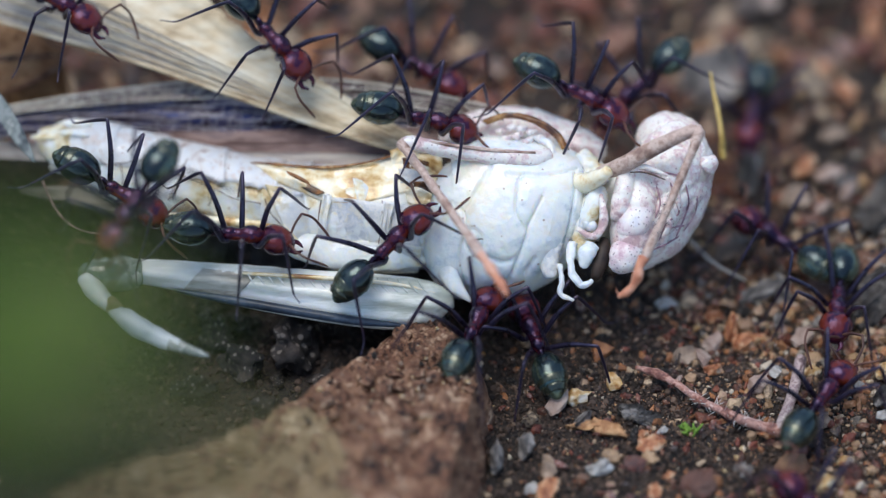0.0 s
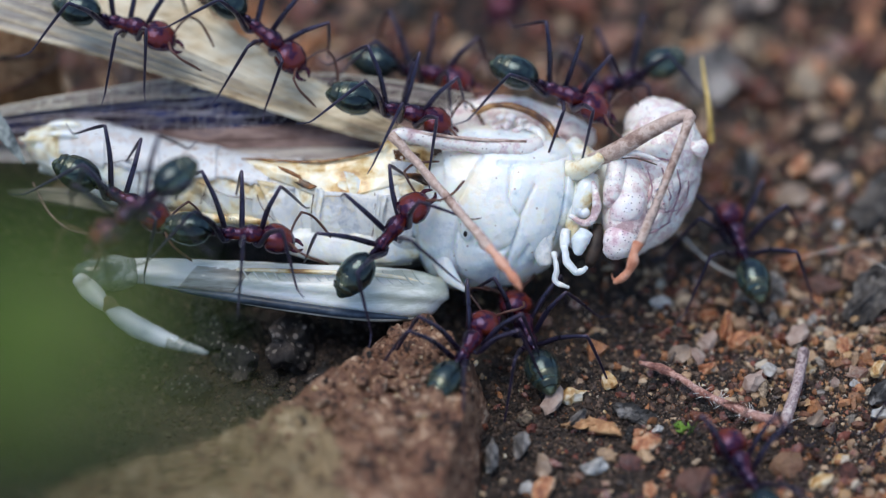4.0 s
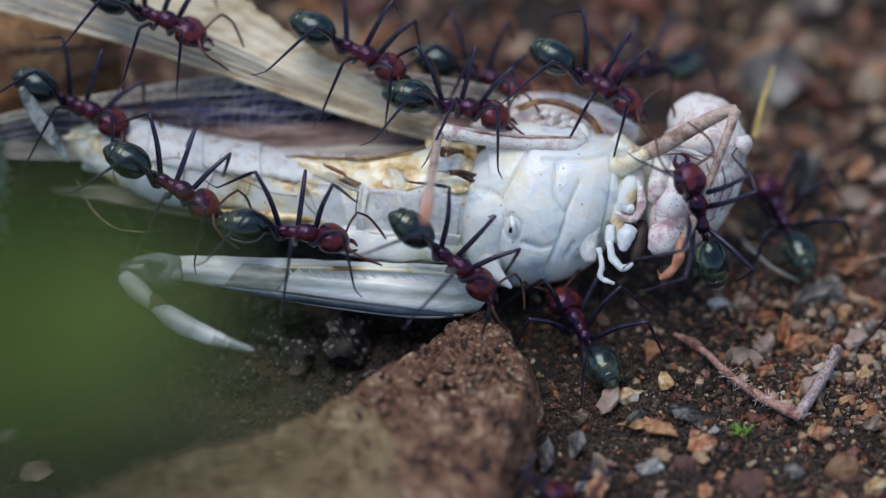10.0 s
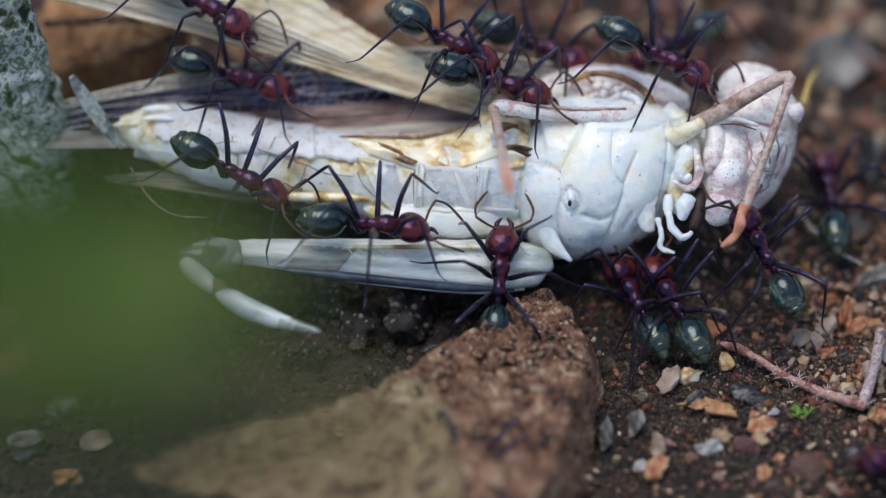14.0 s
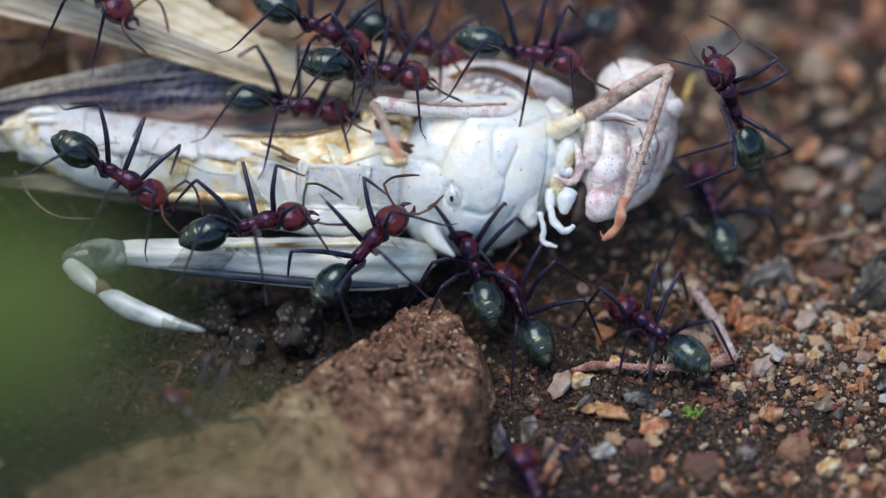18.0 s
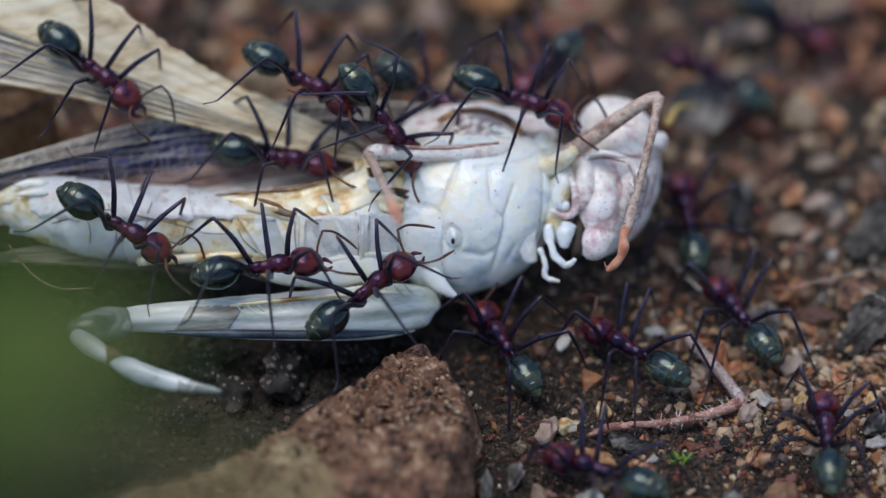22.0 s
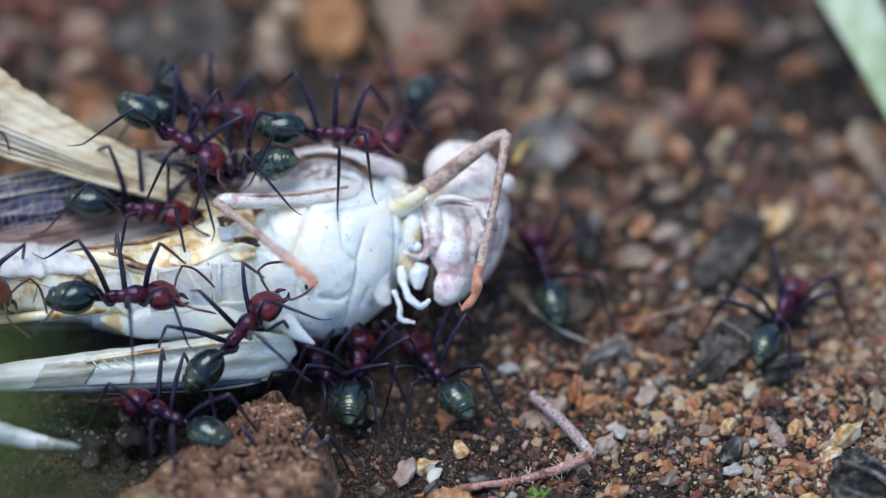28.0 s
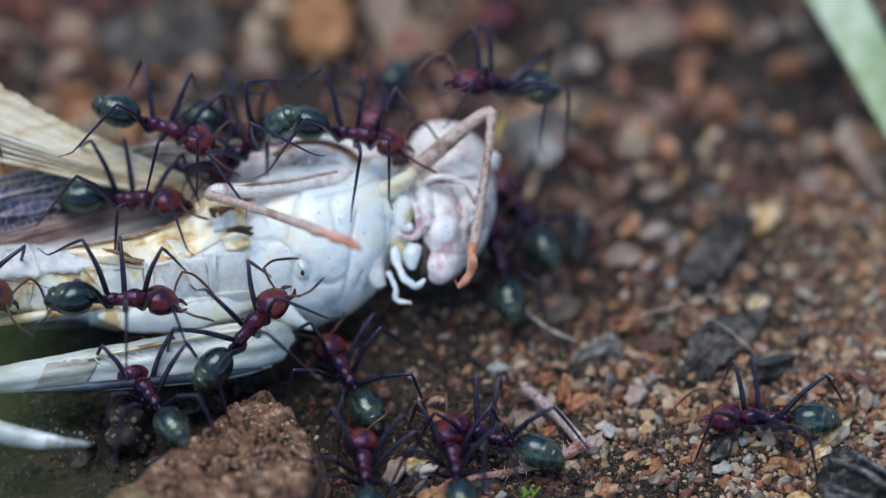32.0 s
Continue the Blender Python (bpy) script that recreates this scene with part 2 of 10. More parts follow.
HEADC = stuff_of("pinkish chitin", [(0.56, 0.38, 0.39), (0.8, 0.66, 0.64), (0.9, 0.86, 0.81), (0.88, 0.83, 0.78), (0.7, 0.52, 0.53), (0.87, 0.79, 0.71)], 0.34, 800, 9, 0.45, spots=(2600, 0.11, (0.3, 0.2, 0.22)), big=300, soft=0.35, bump_scale=1700, coat=0.2)
BELLY = stuff_of("cream chitin", [(0.66, 0.49, 0.24), (0.86, 0.78, 0.55), (0.91, 0.91, 0.82), (0.84, 0.87, 0.86), (0.92, 0.93, 0.88), (0.9, 0.87, 0.7)], 0.22, 500, 9, 0.5, spots=(600, 0.05, (0.4, 0.25, 0.14)), big=200, soft=0.5, bump_scale=1300, coat=0.3)
TORN = stuff_of("torn yellow skin", [(0.32, 0.15, 0.045), (0.64, 0.42, 0.16), (0.86, 0.72, 0.43), (0.92, 0.88, 0.72), (0.9, 0.82, 0.58), (0.76, 0.56, 0.27)], 0.18, 380, 8, 0.45, coat=0.5, big=240)
# Amber skin; the near-black stops put the shade of a gap into the colour.
SPLIT = stuff_of("amber and gap shade", [(0.008, 0.005, 0.003), (0.03, 0.014, 0.006), (0.25, 0.1, 0.02)], 0.3, 700, 6, 0.3, big=500)
RIM = stuff_of("amber rim", [(0.06, 0.02, 0.006), (0.22, 0.09, 0.025), (0.5, 0.28, 0.09)], 0.25, 900, 7, 0.4, coat=0.3)
SAND = stuff_of("sand", [(0.0258, 0.0206, 0.0172), (0.31, 0.138, 0.0774), (0.516, 0.327, 0.163), (0.086, 0.0602, 0.0473), (0.516, 0.241, 0.112), (0.568, 0.43, 0.275), (0.292, 0.112, 0.0731), (0.671, 0.585, 0.456), (0.138, 0.12, 0.107), (0.774, 0.74, 0.679)], 0.12, 2600, 8, 0.7, by_island=True)
MOTTLE = stuff_of("speckled back", [(0.56, 0.44, 0.37), (0.8, 0.74, 0.68), (0.9, 0.9, 0.87), (0.84, 0.85, 0.85), (0.76, 0.68, 0.62)], 0.3, 1000, 9, 0.45, spots=(1500, 0.08, (0.4, 0.27, 0.21)), big=300, soft=0.35, coat=0.2)
GREYSTONE = stuff_of("grey stone", [(0.035, 0.032, 0.03), (0.1, 0.09, 0.083), (0.2, 0.18, 0.165), (0.34, 0.31, 0.28)], 0.6, 1400, 10, 0.8, big=500)
FEMUR = stuff_of("femur shell", [(0.5, 0.54, 0.46), (0.74, 0.77, 0.7), (0.86, 0.87, 0.83), (0.66, 0.71, 0.72), (0.8, 0.79, 0.66)], 0.28, 500, 7, 0.25, stretch=(0.22, 1, 1), soft=0.25, bump_scale=900, coat=0.35)
BANDED = stuff_of("slate blue band", [(0.012, 0.018, 0.03), (0.035, 0.055, 0.085), (0.1, 0.13, 0.17)], 0.4, 500, 4, 0.2)
CREAM = stuff_of("cream rim", [(0.34, 0.32, 0.26), (0.52, 0.5, 0.42), (0.68, 0.66, 0.58)], 0.35, 600, 5, 0.2, stretch=(0.3, 1, 1))
BLUEWHITE = stuff_of("bluish white shell", [(0.4, 0.46, 0.48), (0.68, 0.73, 0.74), (0.82, 0.85, 0.84)], 0.3, 500, 5, 0.2, big=260, coat=0.3)
KNEE = stuff_of("grey knee", [(0.05, 0.06, 0.06), (0.12, 0.14, 0.14), (0.3, 0.33, 0.31), (0.16, 0.19, 0.18), (0.42, 0.43, 0.39)], 0.25, 500, 5, 0.2, coat=0.4, big=300)
SHIN = stuff_of("pinkish leg", [(0.26, 0.16, 0.125), (0.44, 0.3, 0.24), (0.62, 0.49, 0.42), (0.42, 0.29, 0.24), (0.6, 0.45, 0.38)], 0.45, 1100, 8, 0.45, big=350)
FOOT = stuff_of("orange foot", [(0.45, 0.15, 0.08), (0.62, 0.28, 0.17), (0.7, 0.42, 0.32)], 0.5, 1000, 5, 0.3)
STRAW = stuff_of("tan wing case", [(0.221, 0.177, 0.162), (0.353, 0.309, 0.28), (0.471, 0.427, 0.375), (0.589, 0.559, 0.5)], 0.4, 1200, 9, 0.3, big=220, stretch=(0.25, 1, 1))
MARGIN = stuff_of("cream wing margin", [(0.363, 0.259, 0.147), (0.622, 0.502, 0.32), (0.727, 0.64, 0.467), (0.778, 0.735, 0.605)], 0.38, 900, 9, 0.4, big=260, stretch=(0.35, 1, 1))
FOLD = stuff_of("pinkish brown wing fold", [(0.07, 0.04, 0.035), (0.17, 0.1, 0.085), (0.32, 0.22, 0.19), (0.13, 0.09, 0.1)], 0.4, 800, 8, 0.3, big=240, stretch=(0.3, 1, 1), spec=0.35)
MEMBRANE = stuff_of("smoky membrane", [(0.012, 0.008, 0.012), (0.035, 0.024, 0.03), (0.07, 0.05, 0.055), (0.04, 0.055, 0.16), (0.11, 0.08, 0.085), (0.05, 0.06, 0.17)], 0.26, 700, 6, 0.25, big=120, spec=0.4, glint=(0.6, 0.7, 1.0), stretch=(0.35, 1, 1))
VEIN = stuff_of("pale vein", [(0.208, 0.182, 0.208), (0.494, 0.455, 0.468)], 0.4, 800, 3, 0.1)
PALEVEIN = stuff_of("cream vein", [(0.4, 0.36, 0.29), (0.72, 0.68, 0.57)], 0.4, 800, 3, 0.1)
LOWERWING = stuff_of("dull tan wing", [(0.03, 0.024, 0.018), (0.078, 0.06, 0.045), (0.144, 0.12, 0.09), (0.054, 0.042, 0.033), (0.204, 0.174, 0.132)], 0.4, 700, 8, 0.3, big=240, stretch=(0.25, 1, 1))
WINGBAND = stuff_of("brown wing margin", [(0.07, 0.05, 0.05), (0.15, 0.11, 0.11), (0.27, 0.21, 0.2), (0.12, 0.095, 0.105)], 0.4, 900, 8, 0.3, big=200, stretch=(0.3, 1, 1), spec=0.35)
ANTENNA = stuff_of("yellow antenna", [(0.45, 0.3, 0.07), (0.66, 0.5, 0.18)], 0.5, 900, 4, 0.2)
# Near-black: the shade inside small openings is put into the colour.
HOLE_SHADE = stuff_of("cavity shade", [(0.01, 0.007, 0.006), (0.05, 0.03, 0.02)], 0.6, 900, 4, 0.3)
ANT_RED = stuff_of("maroon ant shell", [(0.004, 0.0015, 0.004), (0.014, 0.003, 0.009), (0.065, 0.009, 0.008), (0.018, 0.004, 0.018), (0.12, 0.02, 0.009)], 0.2, 600, 6, 0.25, big=420, spec=0.55, glint=(0.7, 0.55, 1.0), bump_scale=2600, sheen=(0.45, 0.25, 1.0))
ANT_GREEN = stuff_of("dark green ant shell", [(0.008, 0.014, 0.018), (0.025, 0.045, 0.045), (0.13, 0.15, 0.09), (0.02, 0.07, 0.09), (0.24, 0.27, 0.18)], 0.24, 450, 6, 0.12, metal=0.6, big=330, coat=0.5, spec=0.7, glint=(0.75, 0.98, 1.0), bump_scale=3000, sheen=(0.7, 1.0, 0.9))
ANT_LEG = stuff_of("blue black ant leg", [(0.006, 0.005, 0.01), (0.018, 0.016, 0.034), (0.05, 0.028, 0.034)], 0.3, 900, 4, 0.1, spec=0.7, glint=(0.75, 0.7, 1.0))
ANT_FEELER = stuff_of("brown ant feeler", [(0.05, 0.02, 0.015), (0.14, 0.06, 0.04)], 0.4, 900, 4, 0.1)
EYE_BLACK = stuff_of("ant eye", [(0.01, 0.01, 0.01), (0.03, 0.03, 0.03)], 0.15, 900, 2, 0.05)
LEAF = stuff_of("green leaf", [(0.012, 0.028, 0.003), (0.035, 0.085, 0.006), (0.055, 0.12, 0.009), (0.12, 0.18, 0.03)], 0.7, 350, 5, 0.2, big=140, spec=0.15)
LEAF_LIGHT = stuff_of("pale green leaf", [(0.016, 0.032, 0.005), (0.04, 0.085, 0.01), (0.065, 0.115, 0.018), (0.15, 0.19, 0.055)], 0.7, 350, 5, 0.2, big=140, spec=0.12)
LEAFVEIN = stuff_of("pale leaf vein", [(0.06, 0.08, 0.022), (0.11, 0.14, 0.045), (0.2, 0.22, 0.09)], 0.6, 500, 4, 0.1)
LEAF_OLD = stuff_of("olive leaf", [(0.05, 0.045, 0.012), (0.14, 0.12, 0.04), (0.28, 0.23, 0.1)], 0.7, 350, 5, 0.2, big=150, spec=0.15)
BLADE = stuff_of("grass blade", [(0.2, 0.3, 0.13), (0.33, 0.42, 0.24), (0.5, 0.56, 0.42)], 0.5, 500, 5, 0.15, big=160, stretch=(1, 1, 0.2))
LICHEN = stuff_of("lichen twig", [(0.029, 0.0377, 0.0203), (0.131, 0.16, 0.087), (0.652, 0.696, 0.638), (0.087, 0.123, 0.0508), (0.725, 0.754, 0.696)], 0.9, 900, 10, 1.0, big=420, spec=0.15)
MOSS = stuff_of("moss", [(0.08, 0.2, 0.02), (0.25, 0.42, 0.06)], 0.6, 900, 4, 0.2)
CRUMB = stuff_of("soil crumb", [(0.0088, 0.00661, 0.0055), (0.0242, 0.0154, 0.0121), (0.0495, 0.0318, 0.0232), (0.088, 0.0572, 0.0397), (0.165, 0.11, 0.077)], 0.6, 2600, 9, 0.7, by_island=True)
PLEAT = stuff_of("mauve pleat", [(0.22, 0.12, 0.16), (0.5, 0.32, 0.36), (0.68, 0.5, 0.5)], 0.4, 900, 5, 0.2)
SEAM = stuff_of("brown seam", [(0.05, 0.025, 0.015), (0.2, 0.12, 0.08)], 0.5, 900, 4, 0.2)
SPECKLED = stuff_of("speckled pale chitin", [(0.62, 0.42, 0.48), (0.84, 0.74, 0.75), (0.91, 0.88, 0.86), (0.76, 0.76, 0.82)], 0.3, 800, 8, 0.5, spots=(3600, 0.16, (0.22, 0.17, 0.2)), big=320, soft=0.2, coat=0.2)
TANSTONE = stuff_of("tan stone", [(0.14, 0.1, 0.075), (0.28, 0.2, 0.14), (0.42, 0.32, 0.24)], 0.55, 1000, 8, 0.5)
DARKLEAF = stuff_of("decayed leaf", [(0.025, 0.022, 0.021), (0.055, 0.049, 0.045), (0.11, 0.099, 0.09), (0.2, 0.18, 0.16)], 0.7, 900, 12, 0.45, spec=0.3, big=350)
ASH = stuff_of("ash", [(0.04, 0.04, 0.04), (0.1, 0.098, 0.095), (0.3, 0.29, 0.28)], 0.8, 2200, 10, 0.9, big=700)
LEGPIECE = stuff_of("mottled mauve leg", [(0.1, 0.06, 0.065), (0.3, 0.21, 0.21), (0.56, 0.46, 0.43), (0.26, 0.17, 0.19), (0.62, 0.54, 0.5)], 0.5, 2200, 9, 0.6, big=900)
REDLEG = stuff_of("reddish brown leg", [(0.16, 0.06, 0.05), (0.34, 0.15, 0.11), (0.56, 0.34, 0.28), (0.28, 0.12, 0.1), (0.66, 0.5, 0.44)], 0.45, 1900, 9, 0.5, big=700)
WINDOW = stuff_of("bluish thin skin", [(0.6, 0.64, 0.68), (0.78, 0.81, 0.82), (0.9, 0.89, 0.85), (0.7, 0.73, 0.75), (0.88, 0.83, 0.7)], 0.24, 1300, 8, 0.6, big=600, soft=0.3)
GOLD = stuff_of("olive ant band", [(0.012, 0.025, 0.026), (0.05, 0.06, 0.04), (0.1, 0.11, 0.07)], 0.24, 700, 5, 0.1, metal=0.55, coat=0.5)
# Darker copy of the leaf green: shade is put into its colour.
LEAF_SHADED = stuff_of("shaded green leaf", [(0.008, 0.015, 0.003), (0.028, 0.052, 0.007), (0.08, 0.1, 0.028)], 0.75, 350, 5, 0.2, big=150, spec=0.1)
PINKSTONE = stuff_of("pink stone", [(0.245, 0.158, 0.122), (0.374, 0.274, 0.223), (0.432, 0.346, 0.288)], 0.5, 900, 6, 0.4)
PALE = stuff_of("white scrap", [(0.55, 0.53, 0.48), (0.75, 0.74, 0.7)], 0.4, 700, 4, 0.2)


# ---- the ground ----
def rough_height(x, y):
    """The lie of the soil in millimetres."""
    p = V((x, y, 0))
    h = 0.9 * noise.noise(p * 0.07) + 0.45 * noise.noise(p * 0.25) + 0.28 * noise.noise(p * 0.9) + 0.22 * noise.noise(p * 2.0)
    return h - 0.35 - 0.02 * max(0.0, y - 25)


def build_ground():
    xs = [-5000, -800, -300, -140, -90] + [-60 + 0.33 * i for i in range(425)] + [95, 150, 300, 800, 5000]
    ys = [-5000, -800, -300, -130, -70] + [-40 + 0.36 * i for i in range(250)] + [50.5 + 0.8 * i for i in range(55)] + [110, 160, 320, 800, 5000]
    co = [(x * MM, y * MM, (rough_height(x, y) if -75 < x < 110 and -60 < y < 130 else -1.0) * MM) for y in ys for x in xs]
    w = len(xs)
    faces = [(j * w + i, j * w + i + 1, (j + 1) * w + i + 1, (j + 1) * w + i) for j in range(len(ys) - 1) for i in range(w - 1)]
    me = bpy.data.meshes.new("ground")
    me.from_pydata(co, [], faces)
    me.polygons.foreach_set("use_smooth", [True] * len(faces))
    me.materials.append(SOIL)
    return tagged(new("ground", me), "dark reddish-brown crumbly soil strewn with grit", "ground", kind="structure")


build_ground()


def lump_shape(seed, sub=1, flat=0.75, jag=0.3):
    """A worn, angular stone of unit size."""
    bm = bmesh.new()
    bmesh.ops.create_icosphere(bm, subdivisions=sub, radius=1)
    r = random.Random(seed)
    cuts = [V((r.gauss(0, 1), r.gauss(0, 1), r.gauss(0, 1))).normalized() for _ in range(6)]
    depth = [r.uniform(0.4, 0.8) for _ in cuts]
    off = V((seed * 3.1, seed * 1.7, 0))
    for v in bm.verts:
        c = v.co.copy()
        for d, q in zip(cuts, depth):
            over = c.dot(d) - q
            if over > 0:
                c -= d * over * 0.9
        c *= 1 + jag * noise.noise(c * 1.6 + off)
        v.co = V((c.x, c.y * 0.85, c.z * flat))
    return bm


GRAINS = [lump_shape(i, 1, (0.75, 0.45, 0.9)[i % 3], 0.5) for i in range(18)]
GRAIN_DATA = []
CHIPS = []
ICO = [(0, -0.53, 0.85), (0, 0.53, 0.85), (0, -0.53, -0.85), (0, 0.53, -0.85), (-0.53, -0.85, 0), (0.53, -0.85, 0), (-0.53, 0.85, 0), (0.53, 0.85, 0), (-0.85, 0, 0.53), (0.85, 0, 0.53), (-0.85, 0, -0.53), (0.85, 0, -0.53)]
hull = bmesh.new()
for i in range(18):
    hull.clear()
    for p in ICO:
        hull.verts.new(V(p) * rnd.uniform(0.6, 1.25))
    bmesh.ops.convex_hull(hull, input=hull.verts)
    bmesh.ops.delete(hull, geom=[v for v in hull.verts if not v.link_faces], context="VERTS")
    hull.verts.ensure_lookup_table()
    hull.verts.index_update()
    CHIPS.append((np.array([v.co[:] for v in hull.verts]), np.array([[v.index for v in f.verts] for f in hull.faces])))
hull.free()
for g in GRAINS:
    g.verts.ensure_lookup_table()
    GRAIN_DATA.append((np.array([v.co[:] for v in g.verts]), np.array([[v.index for v in f.verts] for f in g.faces])))


def strew(name, count, x0, x1, y0, y1, small, large, material, label, seed, power=2.5, keep=None):
    """Grains past counting, each with its own edges, in one mesh."""
    r = np.random.RandomState(seed)
    vs, fs, base = [], [], 0
    for _ in range(count):
        x, y = r.uniform(x0, x1), r.uniform(y0, y1)
        s = small + (large - small) * r.rand() ** power
        if keep and not keep(x, y, r.rand()):
            continue
        flat = r.uniform(0.45, 1.0)
        co, fa = (CHIPS if s < 0.34 else GRAIN_DATA)[r.randint(18)]
        a, b = r.uniform(0, 6.28), r.normal(0, 0.5)
        ca, sa, cb, sb = math.cos(a), math.sin(a), math.cos(b), math.sin(b)
        rot = np.array([[ca, -sa, 0], [sa, ca, 0], [0, 0, 1]]) @ np.array([[1, 0, 0], [0, cb, -sb], [0, sb, cb]])
        z = rough_height(x, y) + s * r.uniform(0.0, 0.5)
        vs.append((co * (s, s * flat, s)) @ rot.T + (x, y, z))
        fs.append(fa + base)
        base += len(co)
    vs, fs = np.concatenate(vs) * MM, np.concatenate(fs)
    me = bpy.data.meshes.new(name)
    me.from_pydata(vs.tolist(), [], fs.tolist())
    me.materials.append(material)
    return tagged(new(name, me), label, "gravel", kind="stuff")


HOLLOWS = ((40.3, 24.6, 4.6), (32.5, 23.7, 1.8), (36.6, 26.6, 2.6), (37.2, 22.9, 2.2), (13.0, 37.0, 3.0), (3.0, 24.0, 2.4))


def open_ground(x, y, q):
    """Grit lies thick on open soil and thin on the damp patch in front of the body."""
    if x < 1:
        return y > 12 and q < 0.6 + 0.7 * noise.noise(V((x * 0.3, y * 0.3, 2.0)))
    if x < 18 and -28 < y < 5 or x < 27 and y < -16:
        return q < (0.1 if x < 9 else 0.17) + 0.012 * max(0, x) + 0.07 * max(0, x - 11) * (y > -15) + 0.12 * noise.noise(V((x * 0.3, y * 0.3, 8.0)))
    if any((x - a) ** 2 + (y - b) ** 2 < c * c for a, b, c in HOLLOWS):
        return q < 0.08
    patch = noise.noise(V((x * 0.06, y * 0.06, 5.0)))
    fine = noise.noise(V((x * 0.3, y * 0.3, 2.0)))
    if x > 27 and -3 < y < 20:
        return q < 0.12 + 0.9 * patch + 0.5 * noise.noise(V((x * 0.3, y * 0.3, 2.0)))
    return q < (0.62 if y < 12 else 0.46) + 0.9 * patch + 0.7 * fine


def sandy(x, y, q):
    """Sand thickens away from the damp patch."""
    return (y > -16 or x > 27) and q < (0.2 if y < -3 else -0.3) + 0.05 * (x - 20) + 0.5 * noise.noise(V((x * 0.12, y * 0.12, 3.0)))


def damp(x, y, q):
    """Bare damp soil in front of and below the body."""
    return q < (1.0 if x < 18 and -28 < y < 6 or x < 27 and y < -16 else 0.6)


strew("soil_crumbs", 44000, -46, 74, -34, 20, 0.07, 0.32, CRUMB, "dark crumbs of damp soil between the grit", 8, 2.0, damp)
strew("quartz_glints", 4200, -46, 74, -34, 20, 0.06, 0.26, QUARTZ, "tiny bright glassy grains on the soil", 21, 2.0, lambda x, y, q: x > 2 and q < 0.35 + 0.02 * x)
strew("grit", 70000, -46, 74, -34, 24, 0.08, 0.62, GRIT, "fine reddish and tan grit scattered over dark soil", 3, 2.6, lambda x, y, q: open_ground(x, y, q * 1.5))
strew("stone_chips", 3600, 16, 66, -30, 14, 0.2, 0.85, SAND, "tan, orange and glassy stone chips", 35, 1.3, sandy)
strew("sand", 60000, 14, 66, -30, 12, 0.05, 0.28, SAND, "fine tan and orange glassy sand between the grit", 33, 2.2, lambda x, y, q: sandy(x, y, q * 1.9))
strew("coarse_grit", 16000, -60, 85, -30, 95, 0.35, 1.15, GRIT, "coarse orange, brown and pale grit lying on soil", 4, 2.0, lambda x, y, q: open_ground(x, y, q * (1.0 if y > 8 else 2.2)))
strew("far_gravel", 5200, -60, 85, 9, 100, 0.6, 2.5, GRIT, "orange-brown gravel with some grey stones", 5, 2.0, open_ground)

strew("fine_soil", 46000, 4, 46, -31, 2, 0.04, 0.17, CRUMB, "fine dark crumbs and dust of damp soil", 51, 1.6)
strew("bright_dust", 15000, 6, 46, -31, 2, 0.035, 0.11, SAND, "tiny pale and orange grains on damp soil", 53, 1.6)

PEBBLE_SHAPES = []
for i in range(8):
    PEBBLE_SHAPES.append(part("pebble", lump_shape(40 + i, 2, 0.65, 0.5), PEBBLE, smooth=False))
for ob in PEBBLE_SHAPES:
    scene.collection.objects.unlink(ob)


def pebble(x, y, size, material=None, label="rough reddish-brown pebble half sunk in soil", turn=0.0, lift=0.25, which=None, group="loose pebbles", squash=1.0):
    i = rnd.randrange(8) if which is None else which
    me = PEBBLE_SHAPES[i].data
    if group != "stones on the grit" and any((x - a) ** 2 + (y - b) ** 2 < c * c for a, b, c in HOLLOWS):
        return None
    if material:
        me = me.copy()
        me.materials[0] = material
    ob = new("pebble", me)
    ob.matrix_basis = Matrix.LocRotScale((x * MM, y * MM, (rough_height(x, y) + size * lift) * MM), Euler((rnd.uniform(-0.3, 0.3), rnd.uniform(-0.3, 0.3), turn or rnd.uniform(0, 6.3))), (size, size * squash, size * 0.9))
    return tagged(ob, label, "pebble", group)


for i in range(110):
    x, y = (rnd.uniform(14, 62), rnd.uniform(-26, 14)) if i < 50 else (rnd.uniform(-30, 62), rnd.uniform(-26, 70))
    if x < 17 and y < 4 or abs(y + 1) < 6 and x < 26 or x < 27 and y < -16:
        continue
    pebble(x, y, (rnd.uniform(0.35, 0.85) if i < 50 else rnd.uniform(0.6, 1.3)))


for i in range(24):
    pebble(rnd.uniform(20, 64), rnd.uniform(-4, 34), rnd.uniform(0.7, 1.7), label="angular pebble lying among the grit", squash=rnd.uniform(0.6, 1.0))
for i in range(76):
    x, y = rnd.uniform(-34, 60), rnd.uniform(14, 58)
    pebble(x, y, rnd.uniform(0.8, 2.1), (DRYLEAF, CLOD, None, GREYSTONE, None, BARK)[i % 6], ("curled brown leaf crumb behind the body", "dark soil lump behind the body", "reddish stone lying behind the body", "grey stone lying behind the body", "reddish stone lying behind the body", "brown bark crumb behind the body")[i % 6], squash=rnd.uniform(0.5, 1.0), group="litter behind the body")


# ---- the grasshopper ----
hopper = thing("grasshopper", 4.85, -3.23, 0, "dead bleached white grasshopper lying on soil, legs bent", "grasshopper")


def plates(scale, depth, off=0.0):
    """Grooves between plates of shell."""
    def relief(co):
        d, _ = noise.voronoi(V((co.x * 0.75, co.y, co.z)) * scale + V((off, off, off)))
        groove = max(0.0, 1 - (d[1] - d[0]) / 0.16)
        return -depth * groove + 0.12 * noise.noise(co * 0.5)
    return relief


RIGHT = V((1, 0, 0))


